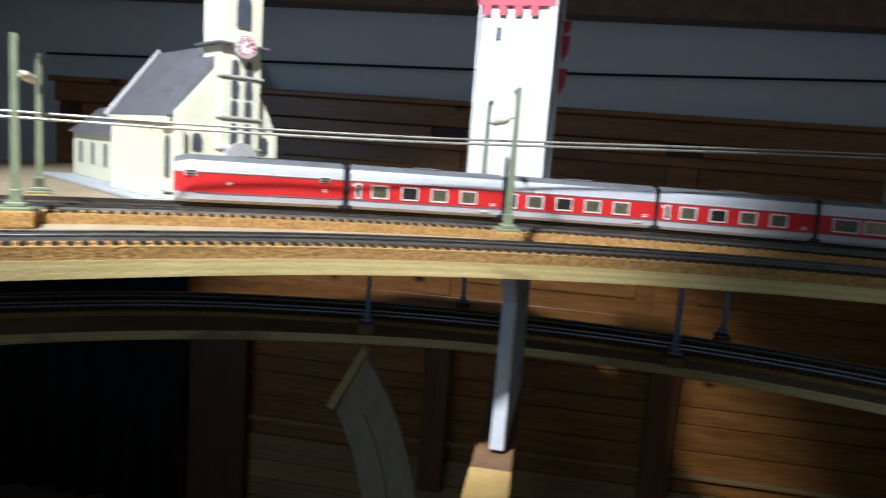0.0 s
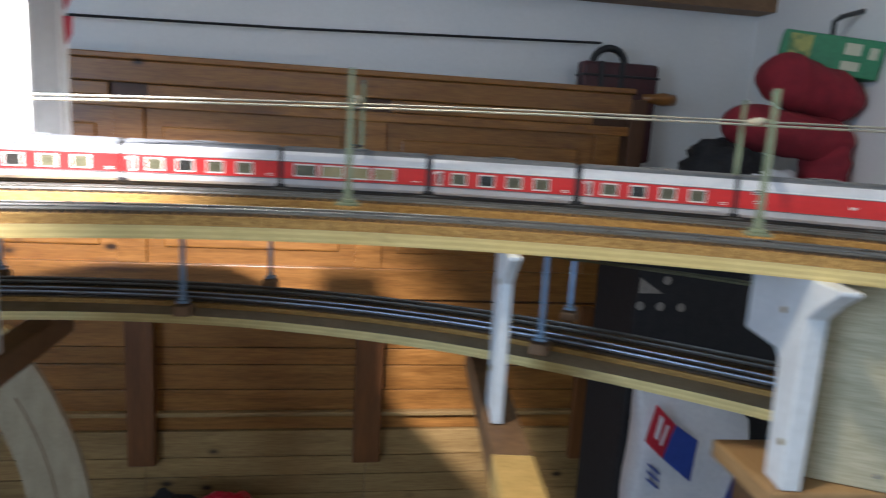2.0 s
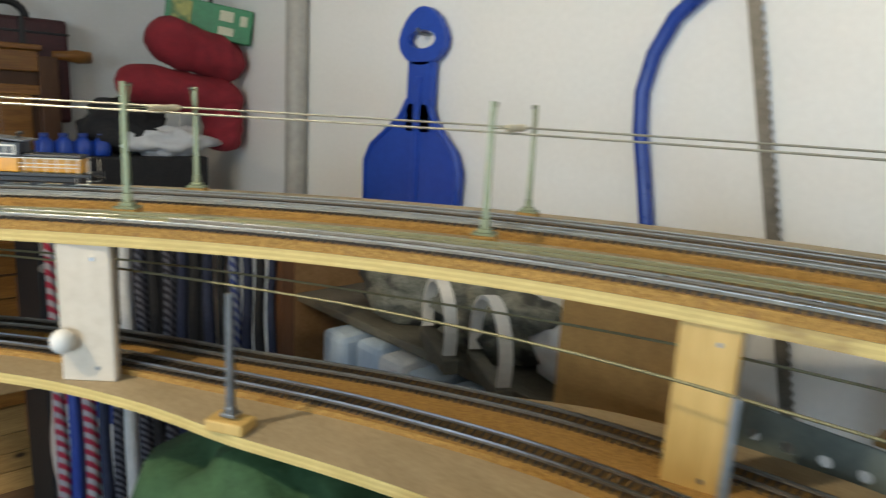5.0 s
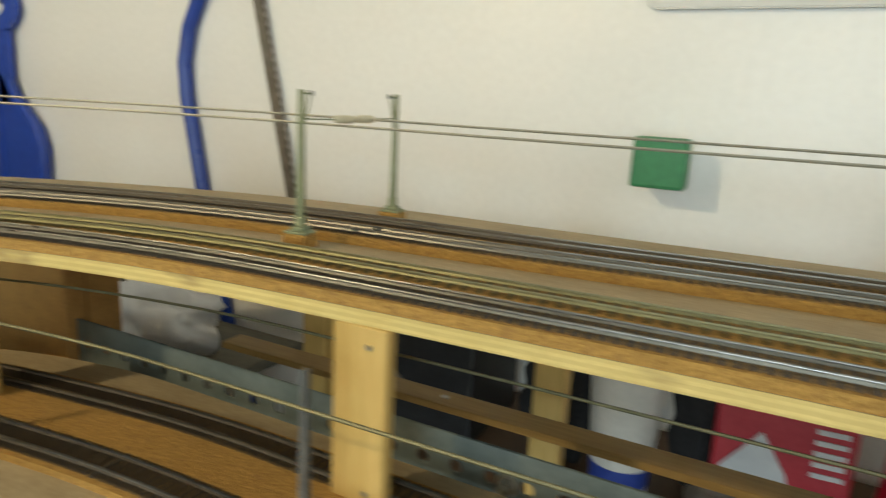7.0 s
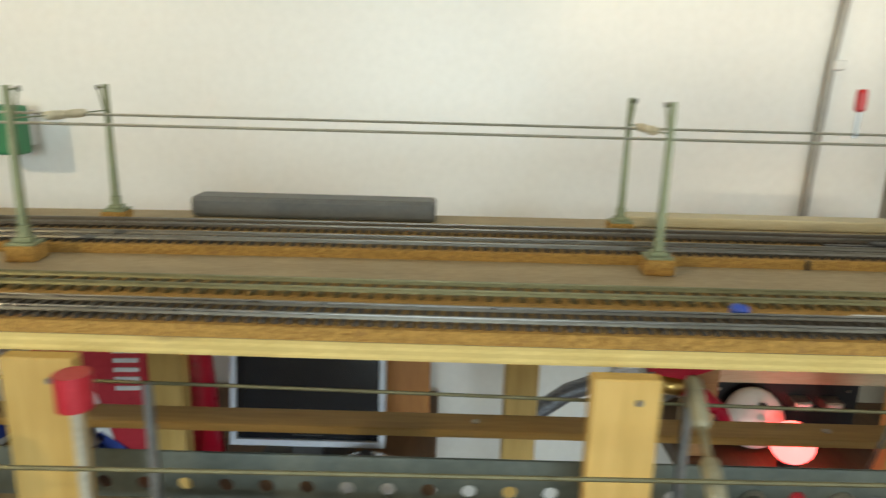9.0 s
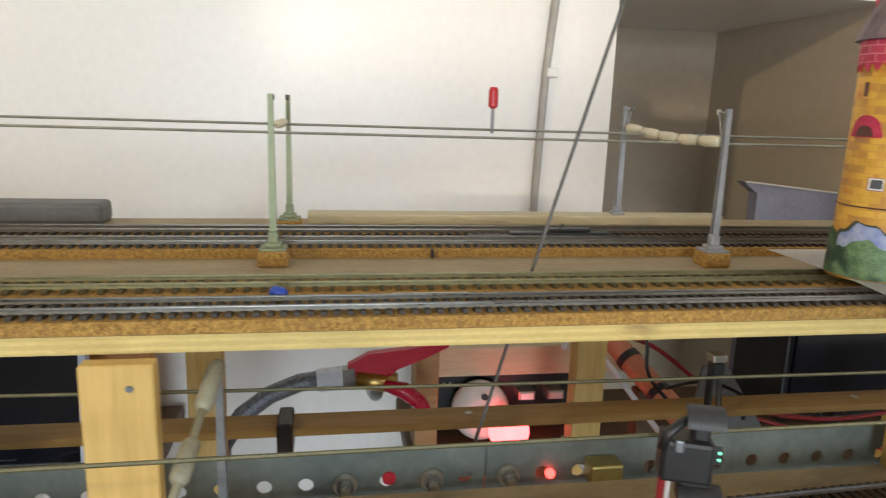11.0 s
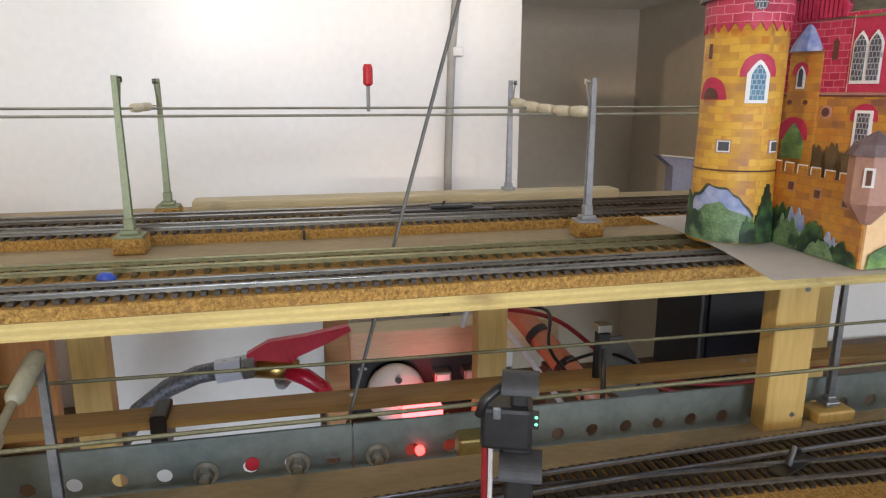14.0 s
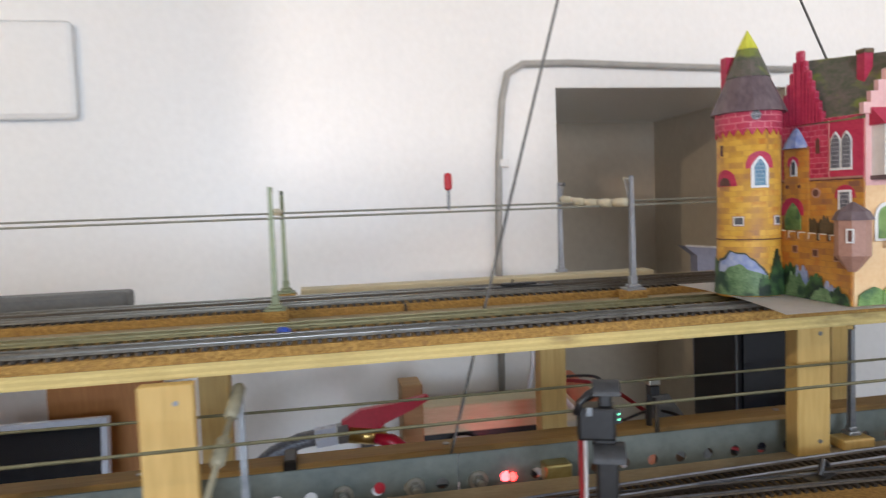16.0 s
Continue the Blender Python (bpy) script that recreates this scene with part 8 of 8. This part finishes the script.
    for k in range(4):
        bt = thing("blue_bottle", "small blue plastic bottle with a pale cap", "bottle", "blue bottles")
        x = 1.318 + k * 0.047
        part("body", lathe(bmesh.new(), [(0.021, 0), (0.023, 0.004), (0.023, 0.038), (0.012, 0.048), (0.010, 0.052)], pose(x, 1.86, 1.0125), 18), BLUE, bt, smooth=True)
        part("cap", lathe(bmesh.new(), [(0.0115, 0.052), (0.0115, 0.060), (0.009, 0.062)], pose(x, 1.86, 1.0125), 14), PKGBLUE, bt)
    solid("black_bag", blob(bmesh.new(), (1.540, 1.915, 1.088), 0.115, 0.085, 0.078, 4.4, 0.4, 30, 18), BLACKCLOTH, "slack black cloth bag on the crate", "bag", smooth=True)
    solid("white_cloth", blob(bmesh.new(), (1.640, 1.850, 1.052), 0.120, 0.045, 0.046, 7.4, 0.5, 26, 16), SACK, "crumpled pale cloth on the crate", "cloth", smooth=True)
    # heap on the floor
    solid("red_heap", blob(bmesh.new(), (0.17, 2.08, FLOOR_Z + 0.085), 0.10, 0.09, 0.09, 2.2, 0.4, 24, 14), LEVER, "red crumpled cloth on the floor", "cloth", smooth=True)
    solid("black_heap", blob(bmesh.new(), (0.02, 2.06, FLOOR_Z + 0.095), 0.09, 0.08, 0.10, 5.2, 0.4, 24, 14), BLACKCLOTH, "dark crumpled cloth on the floor", "cloth", smooth=True)
    solid("pale_heap", blob(bmesh.new(), (-0.10, 2.05, FLOOR_Z + 0.075), 0.08, 0.08, 0.08, 9.2, 0.4, 24, 14), SACK, "pale crumpled cloth on the floor", "cloth", smooth=True)


def tie_rail():
    t = thing("tie_rail", "dark rail on a post for hanging ties", "rail")
    part("bar", rod(bmesh.new(), [(1.095, 0.945, 0.985), (1.430, 0.825, 0.985)], 0.008, 10), CABDARK, t)
    for x, y in ((1.440, 0.822),):
        part("leg", B(x - 0.013, x + 0.013, y - 0.013, y + 0.013, FLOOR_Z, 0.985, None, 0.002), CABDARK, t)
    mats = [TIE_RED, PKGBLUE, TIE_RED, NAVY, TIE_DOT, WHITEC, TIE_DOT, BLACKCLOTH, TIE_DOT, NAVY, BLACKCLOTH, NAVY, BLACKCLOTH, TIE_BLUE, NAVY, BLACKCLOTH, NAVY]
    names = {TIE_RED: "red and white striped", PKGBLUE: "plain blue", WHITEC: "white cotton", TIE_DOT: "grey and black striped", BLACKCLOTH: "black", NAVY: "navy blue", TIE_BLUE: "blue striped"}
    rng = random.Random(3)
    for k, mt in enumerate(mats):
        u = 0.045 + 0.91 * k / (len(mats) - 1)
        x, y = 1.095 + 0.335 * u, 0.945 - 0.120 * u
        w = 0.0088 + rng.uniform(-0.001, 0.003)
        low = 0.46 + rng.uniform(-0.08, 0.10)
        bm = bmesh.new()
        prof = []
        n = 16
        for i in range(n + 1):
            z = 0.997 - (0.997 - low) * i / n
            ww = w * (0.75 + 0.5 * i / n)
            off = 0.006 * math.sin(i * 0.9 + k)
            prof.append([bm.verts.new((x + sx * ww, y - 0.011 + sy * 0.003 + off * 0.6, z)) for sx, sy in ((-1, 0), (0, -1), (1, 0), (0, 1))])
        for a, b in zip(prof, prof[1:]):
            for j in range(4):
                bm.faces.new((a[j], a[(j + 1) % 4], b[(j + 1) % 4], b[j]))
        bm.faces.new(prof[0])
        bm.faces.new(prof[-1][::-1])
        kind = names[mt]
        solid("hanging_tie", bm, mt, kind + " tie hanging from the dark rail", "tie", "hanging ties", smooth=True)


def hoops():
    for x, y, r, a in ((1.60, 0.600, 0.078, 62), (1.585, 0.470, 0.082, 60)):
        t = thing("white_hoop", "bent white plastic hoop standing on end", "hoop", "white hoops")
        m = pose(x, y, 0.845, 0, 0, a)
        bm = bmesh.new()
        prev = None
        for k in range(25):
            q = -0.35 + (math.pi + 0.7) * k / 24
            ring = [bm.verts.new(m @ Vector((rr * math.cos(q), dy, rr * math.sin(q)))) for rr, dy in ((r, -0.010), (r, 0.010), (r - 0.006, 0.010), (r - 0.006, -0.010))]
            if prev:
                for j in range(4):
                    bm.faces.new((prev[j], prev[(j + 1) % 4], ring[(j + 1) % 4], ring[j]))
            prev = ring
        part("band", bm, SHADE, t, smooth=False)
        part("foot", B(-0.085, 0.085, -0.012, 0.012, -0.054, -0.030, m, 0.002), SHELFG, t)
    t = thing("side_shelf", "grey-green plank shelf with folded shirts below", "shelf")
    part("board", B(1.60, 1.86, 0.15, 1.05, 0.772, 0.790, None, 0.003), SHELFG, t)
    part("leg", B(1.80, 1.85, 0.40, 0.45, FLOOR_Z, 0.770), SHELFW, t)
    part("leg", B(1.80, 1.85, 0.95, 1.00, FLOOR_Z, 0.770), SHELFW, t)
    solid("camouflage_roll", blob(bmesh.new(), (1.70, 0.56, 0.845), 0.09, 0.12, 0.062, 3.3, 0.4, 26, 16), CAMO, "grey-green patterned cloth roll between the hoops", "cloth roll", smooth=True)
    solid("grey_cloth_roll", blob(bmesh.new(), (1.70, 0.33, 0.840), 0.09, 0.12, 0.055, 5.3, 0.4, 26, 16), SACK, "crumpled pale cloth on the plank shelf", "cloth roll", smooth=True)
    solid("camouflage_roll", blob(bmesh.new(), (1.72, 0.80, 0.850), 0.10, 0.13, 0.064, 6.3, 0.35, 26, 16), CAMO, "grey-green patterned rolled cloth", "cloth roll", smooth=True)
    for k in range(6):
        y = 0.42 + 0.085 * k
        x = 1.62 + 0.012 * math.sin(k * 2)
        solid("folded_shirt", B(x - 0.060, x + 0.20, y - 0.036, y + 0.036, 0.46, 0.769, None, 0.014), CLOTHBLUE if k % 3 else WHITEC, "pale blue striped shirt hanging under the plank" if k % 3 else "white shirt hanging under the plank", "shirt", "hanging shirts")
    solid("brown_panel", B(1.575, 1.80, 1.06, 1.085, 0.55, 0.95, None, 0.003), CARD, "brown board standing against the shelf", "board")
    t = thing("green_bag", "dark green cloth bag with a dark strap", "bag")
    part("body", blob(bmesh.new(), (1.130, 0.240, 0.800), 0.110, 0.22, 0.120, 2.7, 0.25, 34, 20), GREENCLOTH, t, smooth=True)
    part("front_pocket", blob(bmesh.new(), (1.098, -0.055, 0.902), 0.085, 0.130, 0.098, 6.1, 0.22, 34, 20), GREENCLOTH, t, smooth=True)
    part("strap", rod(bmesh.new(), [(1.05, 0.130, 0.89), (1.062, 0.085, 0.955), (1.085, 0.020, 1.000), (1.112, -0.030, 1.003), (1.14, -0.060, 0.980)], 0.009, 8), BLACKCLOTH, t, smooth=True)
    part("stand", B(1.06, 1.20, 0.12, 0.40, FLOOR_Z, 0.700, None, 0.004), SHELFW, t)


bend_things()
tie_rail()
hoops()


def recess_board():
    t = thing("dark_board", "blue-grey board leaning in the wall recess", "board")
    m = Matrix.Translation((1.965, 0, 0)) @ Matrix.Rotation(math.pi / 2, 4, "Z")
    part("sheet", prism(bmesh.new(), [(-1.94, FLOOR_Z), (-1.82, FLOOR_Z), (-1.80, 1.080), (-1.775, 1.098), (-1.94, 1.082)], 0.022, m), BLUEGREY, t)
    part("edge_strip", rod(bmesh.new(), [(1.942, -1.777, 1.0985), (1.942, -1.938, 1.0825)], 0.0014, 6), SHADE, t)


recess_board()


# ---- single sleepers, nearest the long halt of the camera ----
def sleeper_pieces():
    for t, f, s0, s1, pitch, z, mt in SLEEPER_BEDS:
        me = bpy.data.meshes.new("sleeper")
        bm = box(bmesh.new(), -0.0016, 0.0016, -0.0148, 0.0148, -0.0006, 0.0022)
        bmesh.ops.recalc_face_normals(bm, faces=bm.faces)
        bm.to_mesh(me)
        bm.free()
        me.materials.append(mt)
        inv = t.matrix_world.inverted()
        for s, m in course(f, s0, s1, pitch):
            ob = new("sleeper", me)
            ob.parent = t
            ob.matrix_local = inv @ Matrix.Translation((0, 0, z)) @ m


sleeper_pieces()
